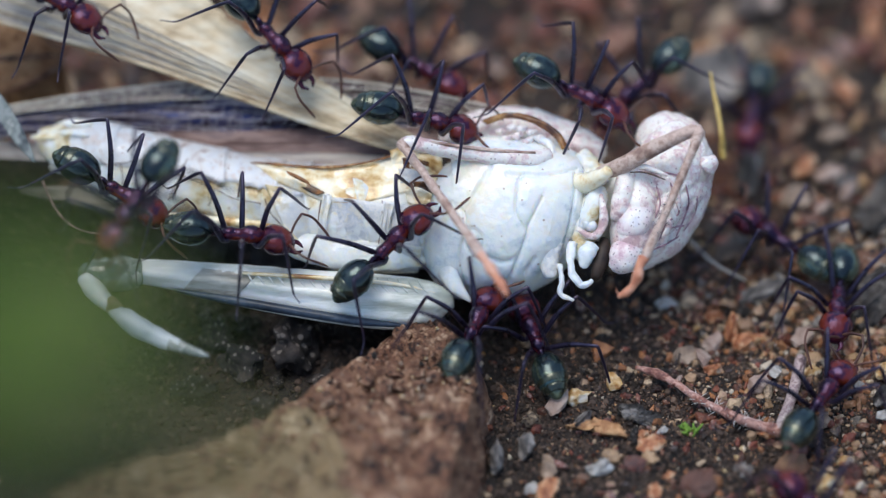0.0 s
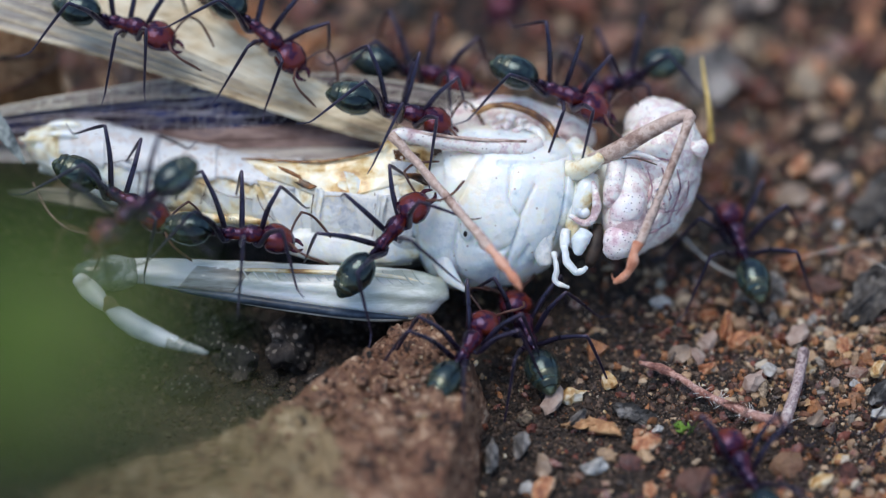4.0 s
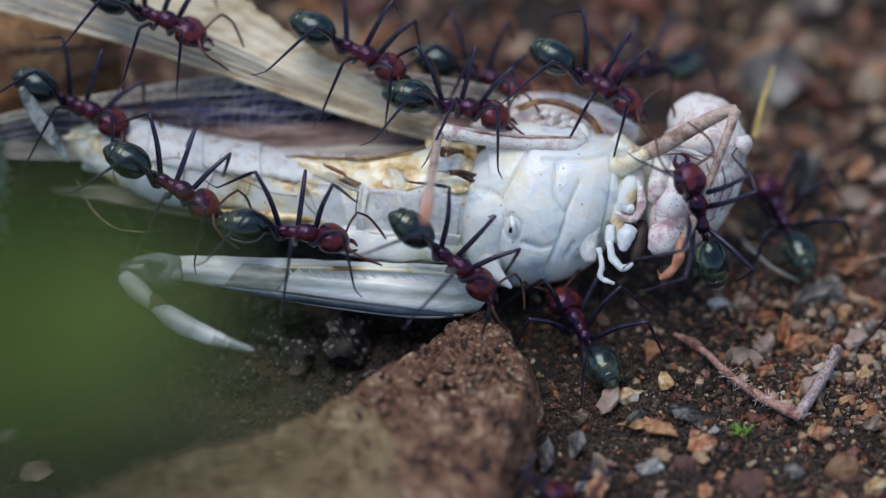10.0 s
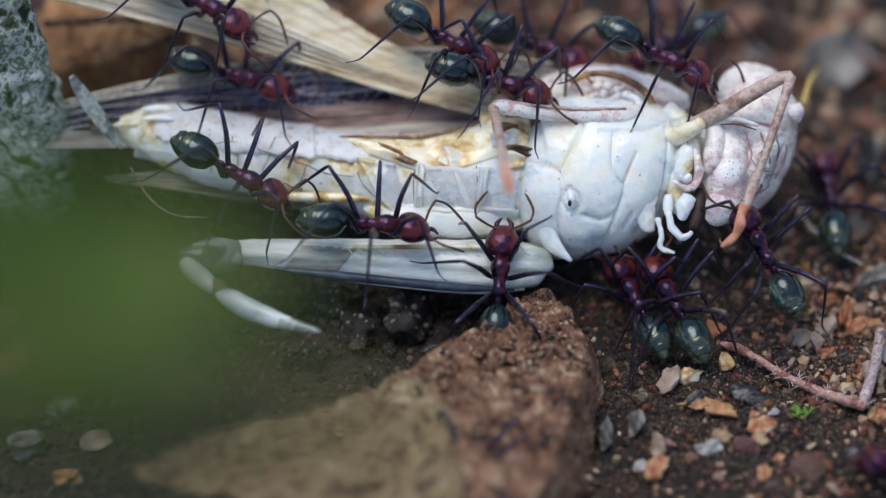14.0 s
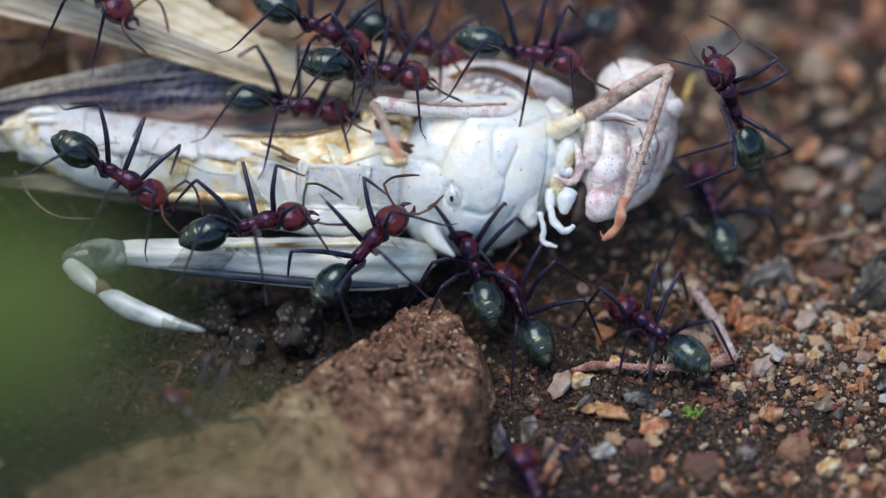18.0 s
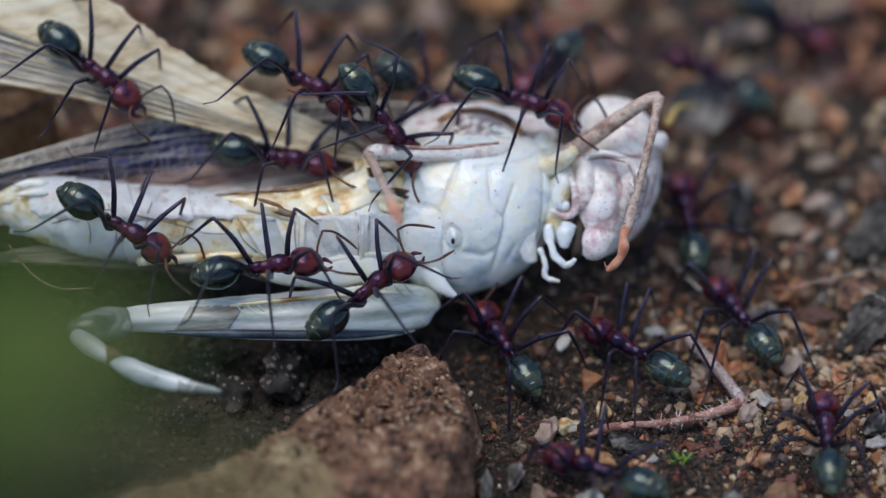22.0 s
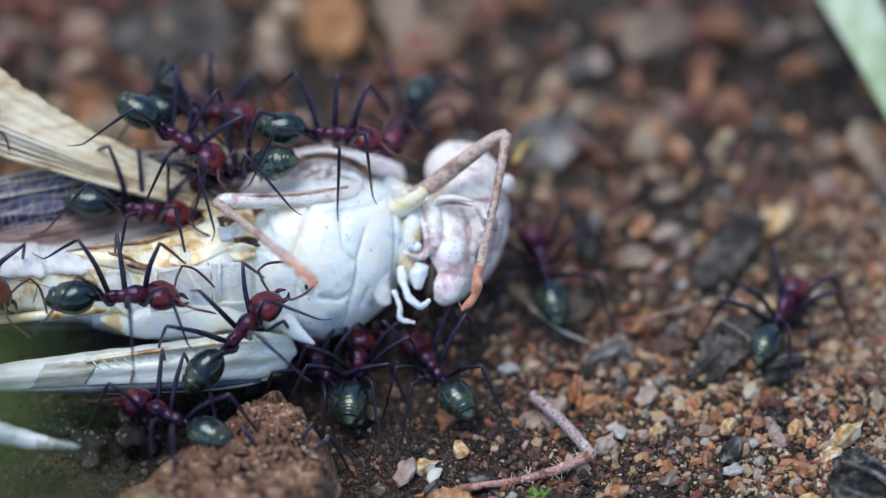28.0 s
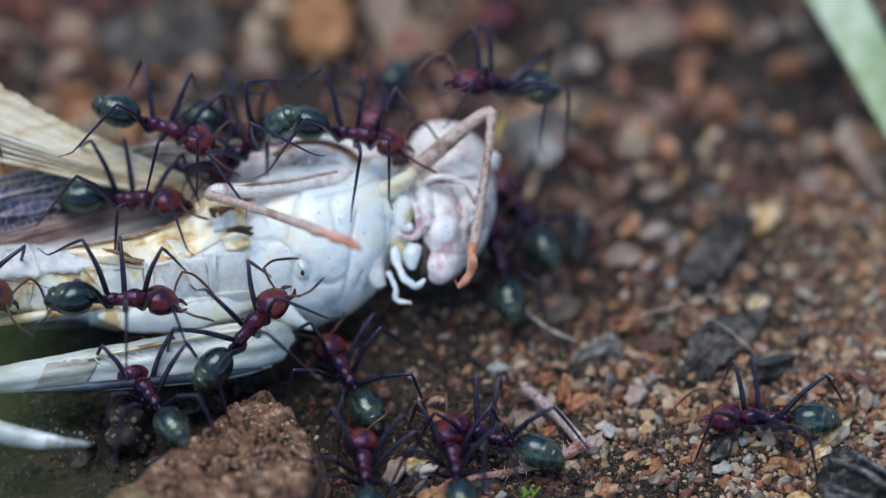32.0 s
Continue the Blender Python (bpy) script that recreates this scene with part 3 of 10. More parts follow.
def seams(lines, depth, width, off=0.0, cell=0.0, swell=0.12):
    """Grooves along seams of the shell, seen square to the flank, with a soft swelling between them."""
    pts = np.array([(V(p).dot(RIGHT), V(p).dot(UP)) for l in lines for p in glide(l, 24)])
    fine = plates(cell, depth * 0.5, off) if cell else None

    def relief(co):
        q = pts - np.array((co.x, co.dot(UP)))
        d = math.sqrt((q * q).sum(1).min())
        g = -depth * math.exp(-(d / width) ** 2) + 0.5 * depth * min(1.0, d / 1.6)
        return g + swell * noise.noise(co * 0.45) + 0.03 * noise.noise(co * 2.2) + (fine(co) if fine else 0)
    return relief


FRONT_SEAMS = [
    [(-5.51, -1.18, 9.73), (-3.75, -1.65, 9.26), (-3.48, -2.73, 8.18), (-3.83, -4.28, 6.63), (-3.09, -6.17, 4.74)],
    [(-1.75, 0.45, 11.36), (-2.61, -0.58, 10.34), (-3.52, -1.65, 9.26)],
    [(1.77, -1.05, 9.86), (0.87, -2.43, 8.48), (0.79, -2.85, 8.06), (0.24, -3.96, 6.96), (-0.66, -5.48, 5.43)],
    [(0.25, 0.03, 10.94), (0.01, -1.66, 9.26), (0.63, -2.52, 8.4)],
    [(1.34, -3.98, 6.93), (0.71, -4.68, 6.24)],
]
THORAX_SEAMS = FRONT_SEAMS + [
    [(4.08, 0.2, 11.11), (3.96, -1.33, 9.58), (3.22, -3.68, 7.23), (1.88, -4.79, 6.13)],
    [(-0.66, 0.09, 11), (2.2, 0.09, 11), (4.16, 0.44, 11.36)],
    [(-3.4, -2.85, 8.07), (-2.97, -2.62, 8.29), (-2.34, -2.96, 7.96), (-2.34, -3.51, 7.4), (-2.97, -3.79, 7.13), (-3.4, -3.4, 7.51), (-3.4, -2.85, 8.07)],
    [(-2.19, -3.95, 6.96), (-0.86, -4.23, 6.68), (0.24, -3.96, 6.96)],
]
HEAD_SEAMS = [
    [(7.76, -0.31, 10.61), (9.21, 0.19, 11.1), (10.82, 0.19, 11.1), (12.27, -0.14, 10.77), (13.64, -0.09, 10.82)],
    [(7.92, -0.5, 10.41), (8.62, -1.52, 9.39), (8.62, -2.85, 8.06), (8.39, -3.55, 7.37)],
    [(9.91, -3.55, 7.37), (10.46, -2.02, 8.89), (11.56, -0.75, 10.16), (12.97, -0.17, 10.74)],
    [(9.33, -1.33, 9.58), (10.11, -0.78, 10.13), (10.89, -0.58, 10.33)],
    [(10.81, -3.05, 7.86), (11.56, -1.91, 9), (12.38, -1, 9.91)],
    [(11.87, -2.58, 8.33), (12.54, -1.61, 9.3), (13.24, -0.92, 9.99)],
    [(8.16, 1.58, 12.49), (9.72, 1.8, 12.71), (11.68, 1.57, 12.49)],
]
THORAX = [(-5.89, 1.14, 4.98, 2.6, 2.6), (-4.85, 0.82, 5.23, 3.6, 4.2), (-3.38, 0.48, 5.45, 4.2, 5.1), (-1.59, 0.73, 5.98, 4.6, 5.6), (0.6, 1.18, 6.43, 4.7, 5.3), (2.59, 1.74, 6.99, 4.3, 4.3), (4.18, 2.19, 7.44, 3.6, 3.1), (4.94, 2.3, 7.56, 2.6, 2.0)]
part("thorax", loft(THORAX, 28, 200, UP, seams(THORAX_SEAMS, 0.34, 0.1)), CHITIN, hopper, "bleached white thorax with grooved plates")

ABDOMEN = [(-33.94, 6.88, 7.33, 0.9, 0.7), (-32.55, 6.37, 7.1, 1.8, 1.7), (-29.71, 5.63, 6.79, 2.4, 2.35), (-26.05, 4.58, 6.3, 2.8, 2.65), (-22.02, 3.79, 5.93, 2.9, 2.6), (-17.99, 2.9, 5.61, 3.1, 2.6), (-14.77, 1.91, 5.18, 3.4, 3.1), (-11.16, 1.45, 5.29, 3.6, 3.55), (-7.16, 1.3, 5.43, 3.6, 3.6), (-4.97, 0.99, 5.4, 3.2, 3.2)]
belly = glide(ABDOMEN, 6)


def crease(co):
    """Sunken, crumpled skin between stiffer plates."""
    d, _ = noise.voronoi(V((co.x * 0.45, co.y * 0.6, co.z * 0.6)) + V((0.4, 2.1, 0.7)))
    dent = max(0.0, 1 - (d[1] - d[0]) / 0.2)
    return 0.15 * noise.noise(co * 0.5) + 0.06 * noise.noise(co * 1.3) + 0.025 * noise.noise(co * 4.5) - 0.1 * dent


cuts = [0, 7, 13, 19, 25, 31, 37, 43, 49, 54]
for a, b in zip(cuts, cuts[1:]):
    rows = []
    for i in range(a, b + 1):
        r = belly[i]
        s = 1.0 + 0.075 * (b - i) / (b - a) if i > 8 else 1.0
        rows.append((r[0], r[1], r[2], r[3] * s, r[4] * s))
    rows.append((*belly[b][:3], belly[b][3] * 0.96, belly[b][4] * 0.96))
    part("abdomen_segment", loft(rows, 3, 56, UP, crease, round_ends=False, lean=-0.28), BELLY, hopper)
for px in ((-31.17, 6.32, 9.45), (-31.42, 5.33, 9.45), (-33.2, 5.83, 8.54)):
    part("tail_flap", loft([(*(V(px) - V((1.2, 0, 0))), 0.06, 0.07), (*(V(px) - V((0.4, 0, 0))), 0.2, 0.26), (*(V(px) + V((0.6, -0.1, 0))), 0.17, 0.22), (*(V(px) + V((1.3, -0.2, -0.1))), 0.05, 0.06)], 5, 16, UP, lambda co: 0.16 * noise.noise(co * 1.1)), BELLY, hopper)

# torn skin along the upper flank, with a split
part("torn_flap", sheet([(-18.45, 3.33, 8.58), (-15.87, 2.63, 9.02), (-13.48, 2.36, 9.17), (-10.31, 2.64, 9.45), (-7.06, 3.37, 9.62), (-5.32, 4.03, 9)], [(-17.03, 1.55, 8.64), (-15.22, 0.59, 8.68), (-13.04, -0.32, 8.47), (-10.28, -0.41, 8.66), (-6.82, 0.61, 8.98), (-5.16, 1.95, 8.9)], 10, 14, lambda s, t: 0.22 * math.sin(9 * s) * math.sin(3 * t) + 0.2 * math.sin(t * 3.1) + 0.16 * noise.noise(V((s * 7, t * 3, 0))), 0.1), TORN, hopper, "torn yellowish skin flap with brown edge")
# Sheet over the flap, not an opening: the split's dark is its colour.
part("split", sheet([(-15.54, 1.46, 8.91), (-14.77, 1.08, 9.04), (-14.02, 0.56, 9.08), (-13.31, 0.04, 9.07)], [(-15.44, 1.26, 8.87), (-14.96, 0.74, 8.89), (-14.44, 0.27, 8.9), (-13.75, -0.13, 9)], 6, 5, lambda s, t: 0.05 * math.sin(6 * s), 0.1), SPLIT, hopper, "dark amber sheet for the split, gap shade in its colour")
part("split_lip", sheet([(-16.0, 1.2, 10.0), (-15.2, 0.8, 9.97), (-14.44, 0.35, 9.84)], [(-15.8, 0.95, 9.85), (-15.0, 0.45, 9.75), (-14.2, 0.02, 9.66)], 7, 6, lambda s, t: 0.12 * math.sin(3 * t) + 0.08 * noise.noise(V((s * 6, t * 3, 0))), 0.06), DRYLEAF, hopper, "curled brown translucent skin")
part("brown_rim", tube([(-18.6, 3.24, 8.78), (-17.06, 2.82, 9.07), (-15.86, 2.55, 9.22), (-13.07, 2.17, 9.41), (-10.3, 2.48, 9.71), (-8.33, 3.09, 9.9), (-6.98, 3.51, 10.04)], [0.05, 0.1, 0.08, 0.12, 0.07, 0.12, 0.06], 4, 7), RIM, hopper, "brown glossy torn edge")
for i, p in enumerate(((-7.93, 2.7, 9.93), (-7.06, 2.15, 9.8), (-6.42, 1.37, 9.45), (-7.29, 1.15, 9.66), (-6.26, 0.32, 9.26), (-6.81, -0.28, 9.08))):
    p = V(p)
    r = random.Random(i)
    a, c = V((0.9, 0, 0)), UP * 0.5
    part("crumpled_skin", sheet([p - a + c, p + c * r.uniform(0.8, 1.6), p + a * 1.1 + c * 0.4], [p - a * 0.8 - c, p - c * r.uniform(0.5, 1.5), p + a - c * 0.9], 5, 7, lambda s, t: 0.3 * noise.noise(V((s * 3, t * 3, i * 2.3))) + 0.1 * noise.noise(V((s * 8, t * 8, i))), 0.06), (TORN, RIM, TORN, WINDOW, SPLIT, TORN)[i], hopper)
part("side_fold", loft([(-17.07, -0.64, 5.46, 0.3, 0.3), (-15.06, -1.69, 5.55, 0.8, 1.0), (-12.28, -2.21, 5.45, 0.9, 1.2), (-9.12, -2.39, 5.41, 0.9, 1.15), (-6.35, -2.28, 4.95, 0.6, 0.6)], 8, 28, UP, lambda co: 0.16 * noise.noise(co * 0.9) + 0.05 * noise.noise(co * 3)), BELLY, hopper)


OUT = V((0, -math.sqrt(0.5), math.sqrt(0.5)))


def flank(p, lift=0.0):
    """The point of the abdomen's near side that lies behind p."""
    p = V(p)
    r = min(belly, key=lambda q: abs(q[0] - p.x))
    h = (p - V(r[:3])).dot(UP)
    q = max(-0.96, min(0.96, h / (r[4] * 1.06)))
    return V((p.x, 0, 0)) + V((0, *r[1:3])) + UP * h + OUT * (r[3] * 1.06 * math.sqrt(1 - q * q) + lift)


def seam(rows):
    part("seam", tube([flank(p, 0.13) for p in rows], 0.035, 6, 6), SEAM, hopper)


seam([(-30.19, 3.93, 7.58), (-27.78, 3.94, 7.83), (-26.06, 3.97, 8.03), (-23.5, 3.17, 7.49), (-21.09, 2.39, 6.96), (-19.75, 1.86, 6.56), (-17.82, 1.53, 6.42)])
seam([(-26.06, 3.97, 8.03), (-25.78, 3.15, 7.24), (-26.05, 2.1, 6.17)])
seam([(-23.5, 3.17, 7.49), (-24, 2.51, 6.79), (-24.38, 1.93, 6.17)])
seam([(-21.05, 2.39, 6.96), (-21.26, 1.96, 6.51), (-21.54, 1.53, 6.05)])
seam([(-27.78, 3.94, 7.83), (-27.63, 3.05, 6.96), (-27.88, 2.22, 6.11)])
seam([(-26.27, 5.06, 9.1), (-26.13, 4.48, 8.54), (-26.09, 4.03, 8.08)])
seam([(-23.51, 3.43, 7.75), (-23.15, 3.84, 8.2), (-23.03, 4.23, 8.59)])
seam([(-17.52, 1.75, 6.67), (-17.18, 1.1, 6.05), (-16.3, 0.33, 5.38)])
seam([(-13.53, 1.58, 6.9), (-13.72, 0.52, 5.83), (-13.6, -0.68, 4.64)])
seam([(-9.27, 1.32, 7.06), (-9.28, 0.08, 5.82), (-9.66, -1.3, 4.42)])


def flank_plate(name, upper, lower, a, c, material):
    part(name, sheet([flank(p, a) for p in upper], [flank(p, c) for p in lower], 10, 12, lambda s, t: 0.12 * noise.noise(V((s * 3, t * 3, a * 40))) + 0.05 * noise.noise(V((s * 9, t * 9, 2))) + 0.1 * math.sin(3.1 * t), 0.09), material, hopper)


flank_plate("window", [(-13.16, 1.7, 6.94), (-11.26, 1.51, 6.95), (-8.98, 1.16, 6.85)], [(-13.38, -0.54, 4.69), (-11.5, -0.9, 4.53), (-9.3, -1.24, 4.43)], 0.2, 0.2, WINDOW)
flank_plate("window", [(-8.73, 1.24, 6.96), (-7.63, 1.07, 6.91), (-6.3, 0.77, 6.75)], [(-8.94, -0.83, 4.88), (-7.83, -1, 4.83), (-6.72, -1.06, 4.89)], 0.2, 0.2, WINDOW)
flank_plate("skirt_plate", [(-17.56, 2.55, 7.31), (-15.36, 2.16, 7.15), (-12.99, 1.85, 7.11)], [(-16.31, 0.61, 5.52), (-14.97, -0.43, 4.62), (-13.57, -1.59, 3.62)], 0.25, 0.6, BELLY)
flank_plate("skirt_plate", [(-13.69, -0.39, 4.8), (-11.47, -0.62, 4.81), (-9.03, -0.93, 4.77)], [(-13.89, -1.62, 3.56), (-11.61, -1.96, 3.46), (-9.07, -2.17, 3.53)], 0.3, 0.75, BELLY)
flank_plate("skirt_plate", [(-9.16, -0.69, 4.99), (-7.82, -0.89, 4.94), (-6.48, -1.08, 4.9)], [(-9.46, -2.07, 3.59), (-7.96, -2.28, 3.54), (-6.76, -2.24, 3.71)], 0.3, 0.7, BELLY)
flank_plate("fold_ridge", [(-13.39, 1.84, 7.05), (-13.69, 0.4, 5.59), (-13.76, -1.12, 4.07)], [(-12.76, 1.77, 7.05), (-13.14, 0.34, 5.59), (-13.21, -1.18, 4.07)], 0.55, 0.3, BELLY)
flank_plate("fold_ridge", [(-9.13, 1.29, 6.96), (-9.33, 0.06, 5.72), (-9.46, -1.34, 4.32)], [(-8.42, 1.21, 6.96), (-8.77, 0.01, 5.73), (-8.75, -1.41, 4.32)], 0.6, 0.3, BELLY)
part("skirt_rim", tube([flank(p, 0.75) for p in ((-16.16, 0.49, 5.41), (-14.9, -0.55, 4.51), (-13.57, -1.65, 3.56), (-11.61, -2.02, 3.41), (-9.07, -2.23, 3.48), (-6.76, -2.3, 3.66))], [0.05, 0.09, 0.08, 0.1, 0.09, 0.05], 6, 7), TORN, hopper)


def back_plate(rows, a0, a1, n, seed):
    """A curved plate over the back, with a ragged lower edge and real thickness."""
    rows = glide(rows, 4)
    bm = bmesh.new()
    lay = []
    for sgn in (1.0, 0.975):
        grid = []
        for i, r in enumerate(rows):
            c = V(r[:3])
            t = (V(rows[min(i + 1, len(rows) - 1)][:3]) - V(rows[max(i - 1, 0)][:3])).normalized()
            side = t.cross(UP).normalized()
            top = side.cross(t).normalized()
            lo = a0 + 0.14 * noise.noise(V((i * 0.3, seed, 0)))
            row = []
            for j in range(n + 1):
                a = lo + (a1 - lo) * j / n
                d = side * (math.cos(a) * r[3]) + top * (math.sin(a) * r[4])
                co = c + d * sgn - t * (0.3 * math.sin(a) * r[4])
                row.append(bm.verts.new(co + d.normalized() * (0.1 * noise.noise(co * 0.8) + 0.05 * noise.noise(co * 2.4))))
            grid.append(row)
        lay.append(grid)
        for i in range(len(rows) - 1):
            for j in range(n):
                bm.faces.new((grid[i][j], grid[i + 1][j], grid[i + 1][j + 1], grid[i][j + 1]))
    p, q = lay
    m = len(rows)
    edge = [(i, 0) for i in range(m)] + [(m - 1, j) for j in range(1, n + 1)] + [(i, n) for i in range(m - 2, -1, -1)] + [(0, j) for j in range(n - 1, 0, -1)]
    for (i, j), (k, l) in zip(edge, edge[1:] + edge[:1]):
        bm.faces.new((p[i][j], p[k][l], q[k][l], q[i][j]))
    return bm


for i, (a, b2) in enumerate(((9, 15), (14, 21), (20, 27), (26, 33), (32, 38))):
    rows = [(*belly[k][:3], belly[k][3] * (1.07 + 0.05 * (k - a) / (b2 - a)), belly[k][4] * (1.07 + 0.05 * (k - a) / (b2 - a))) for k in range(a, b2 + 1)]
    part("back_plate", back_plate(rows, -0.1 + 0.12 * i, 2.9, 24, i * 3.3), MOTTLE, hopper, "brown-speckled white back plate")
part("belly_ridge", loft([(-24.64, 0.49, 6.03, 0.4, 0.3), (-20.65, 0.15, 5.97, 0.5, 0.35), (-16.66, -0.41, 6.12, 0.5, 0.3)], 5, 12), TORN, hopper)
part("spiracle", loft([(-2.97, -2.95, 8.39, 0.2, 0.18), (-2.82, -3.53, 8.09, 0.3, 0.26), (-2.89, -3.83, 7.5, 0.2, 0.16)], 4, 12), CHITIN, hopper)
part("spiracle_slit", ball(-3.05, -3.91, 8.13, 0.14, 0.2, 0.24, 8), HOLE_SHADE, hopper)
part("lobe", loft([(-4.97, -3.17, 5.62, 0.4, 0.9), (-4.18, -4.64, 4.86, 0.4, 0.6), (-3.01, -5.68, 4.24, 0.15, 0.12)], 5, 12), CHITIN, hopper)

# back: dorsum with pits, brown wing scar
part("dorsum", loft([(-5.16, 6.74, 7.76, 1.2, 0.6), (-3.15, 6.91, 8.48, 2.2, 1.4), (-0.34, 6.93, 8.79, 2.4, 1.7), (2.06, 6.61, 8.75, 2.2, 1.5), (4.45, 5.81, 8.52, 1.8, 1.2), (6.04, 5.09, 8.37, 1.2, 0.9)], 8, 32, UP, plates(0.95, 0.26, 1.2)), HEADC, hopper, "pitted pinkish-white dorsum")
part("scar_flange", sheet([(-2.46, 5.48, 11.02), (-0.79, 5.58, 11.68), (1.18, 5.11, 11.78), (2.95, 4.16, 11.26), (3.7, 3.05, 10.57)], [(-1.98, 5.18, 10.86), (-0.64, 5.22, 11.47), (1.02, 4.73, 11.54), (2.52, 3.87, 11.1), (3.22, 2.98, 10.64)], 8, 8, lambda s, t: 0.15 * math.sin(3.1 * t) + 0.1 * noise.noise(V((s * 9, t * 2, 0))), 0.12), RIM, hopper, "brown chewed wing scar")
for i, p in enumerate(((-1.12, 4.39, 11.06), (-0.41, 4.48, 11.29), (0.31, 4.35, 11.3), (1.02, 4.11, 11.2), (1.65, 3.76, 10.99), (-0.01, 3.89, 10.98), (-0.73, 3.77, 10.87), (0.77, 3.52, 10.89))):
    part("knob", loft([(*(V(p) - V((0.3, 0, 0))), 0.16, 0.15), (*V(p), 0.26, 0.22 + 0.05 * (i % 3)), (*(V(p) + V((0.4, 0.05 * i, 0))), 0.14, 0.12)], 5, 14, UP, lambda co: 0.14 * noise.noise(co * 2.2)), HEADC, hopper)
part("socket", loft([(-1.19, 4.35, 9.89, 0.3, 0.3), (-0.32, 4.23, 10.33, 0.45, 0.5), (0.59, 3.8, 10.19, 0.4, 0.4), (1.38, 3.56, 10.09, 0.3, 0.3)], 4, 12, UP, plates(2.2, 0.2)), HEADC, hopper)
part("socket_ring", tube([(1.18, 3.96, 10.91), (2.27, 3.18, 10.98), (2.41, 2.04, 10.55), (1.53, 1.12, 10.34), (0.15, 0.87, 10.36)], [0.15, 0.3, 0.34, 0.3, 0.12], 5, 10), CHITIN, hopper)

# neck and head
part("collar", loft([(4.44, 3.44, 9.54, 0.9, 0.7), (5.37, 2.46, 9.27, 1.1, 0.9), (6.31, 1.85, 9.09, 0.8, 0.7)], 10, 36, UP, plates(0.8, 0.22, 4.4)), BELLY, hopper, "cream yellow collar behind the head")
part("neck", loft([(4.42, 2.68, 6.52, 2.8, 2.6), (5.82, 2.26, 6.1, 2.2, 2.6), (7.41, 2.4, 6.24, 2.6, 2.6)], 5, 24, UP), FEMUR, hopper)
head_shape = loft([(10.21, 6.11, 9.1, 1.5, 1.8), (10.35, 5.75, 9.17, 2.3, 2.3), (10.68, 4.98, 8.96, 3.1, 2.75), (10.85, 3.64, 8.47, 3.8, 2.95), (10.85, 2.31, 7.71, 3.95, 2.85), (10.5, 0.9, 6.8, 3.75, 2.5), (9.95, -0.45, 6.1, 3.15, 1.95), (9.15, -1.65, 5.5, 2.2, 1.2), (8.3, -2.55, 5.1, 1.1, 0.6)], 17, 140, V((1, 0, 0)), seams(HEAD_SEAMS, 0.2, 0.11, 7.7, 0.42))
head_skin = BVHTree.FromBMesh(head_shape)
head = part("head", head_shape, HEADC, hopper, "pinkish white wrinkled head with dark specks")
NOD = V((-0.7, 0, 0)) - UP * 1.1


def on_head(rows):
    return [(*(V(r[:3]) - NOD), *r[3:]) for r in rows]


def soft_lump(co):
    return 0.08 * noise.noise(co * 1.0) + 0.04 * noise.noise(co * 3)


def on_face(rows):
    """Points (x, height square to the sight line) laid on the near side of the head."""
    out = []
    for x, h in rows:
        hit = head_skin.ray_cast(V((x, 0, 0)) + UP * h + OUT * 40, -OUT)[0]
        if hit:
            out.append(hit + OUT * 0.02)
    return out


for rows in (
    [(7.52, 8.18), (8.97, 8.37), (10.41, 8.06), (11.74, 7.81)],
    [(7.64, 7.45), (7.76, 6.0), (8.24, 4.55), (8.6, 3.35)],
    [(8.6, 7.45), (8.97, 6.49), (9.21, 5.52)],
    [(10.66, 7.4), (11.02, 6.25), (11.26, 5.28), (10.41, 4.55), (9.93, 3.35)],
    [(11.74, 7.26), (11.98, 6.0), (11.62, 4.8), (11.14, 3.59)],
    [(12.59, 6.49), (12.47, 5.28), (11.74, 4.07)],
    [(10.17, 4.07), (10.9, 4.31), (11.74, 4.43)],
    [(9.21, 2.62), (10.41, 3.11), (11.38, 3.71)],
    [(9.69, 7.21), (9.98, 6.0), (9.57, 4.8)],
):
    rows = on_face([tuple(p) for p in glide(rows, 5)])
    if len(rows) > 2:
        part("pleat", tube(rows, [0.03] + [0.075] * (len(rows) - 2) + [0.03], 1, 7), PLEAT, head, "mauve pleat of the face")


part("cheek", loft(on_head([(6.78, 0.25, 10.01, 0.5, 0.5), (6.84, -1.03, 9.63, 0.8, 0.75), (6.57, -2.27, 8.92, 0.8, 0.7), (6.2, -2.96, 8.17, 0.4, 0.4)]), 10, 40, V((1, 0, 0)), soft_lump), HEADC, head)
part("jowl", loft(on_head([(7.49, 0.44, 9.22, 1.0, 1.0), (7.72, -1.08, 8.34, 1.7, 1.5), (7.45, -2.61, 7.07, 1.8, 1.6), (7.23, -3.94, 5.87, 1.6, 1.4), (6.92, -4.72, 5.18, 0.8, 0.8)]), 9, 40, V((1, 0, 0)), soft_lump), HEADC, head)
part("face_lobe", loft(on_head([(8.29, -1.7, 8.98, 0.4, 0.6), (7.78, -2.63, 8.54, 0.75, 1.05), (7.39, -3.43, 7.96, 0.8, 1.1), (7.14, -3.99, 7.22, 0.5, 0.8)]), 9, 32, V((1, 0, 0)), soft_lump), SPECKLED, head, "pale speckled lobe of the face")
part("face_lobe", loft(on_head([(7.41, -3.92, 7.19, 0.5, 0.8), (7.04, -4.62, 6.72, 0.8, 1.12), (6.6, -5.16, 6.24, 0.75, 1.0), (6.15, -5.43, 5.74, 0.35, 0.5)]), 9, 32, V((1, 0, 0)), soft_lump), SPECKLED, head, "pale speckled lobe of the face")
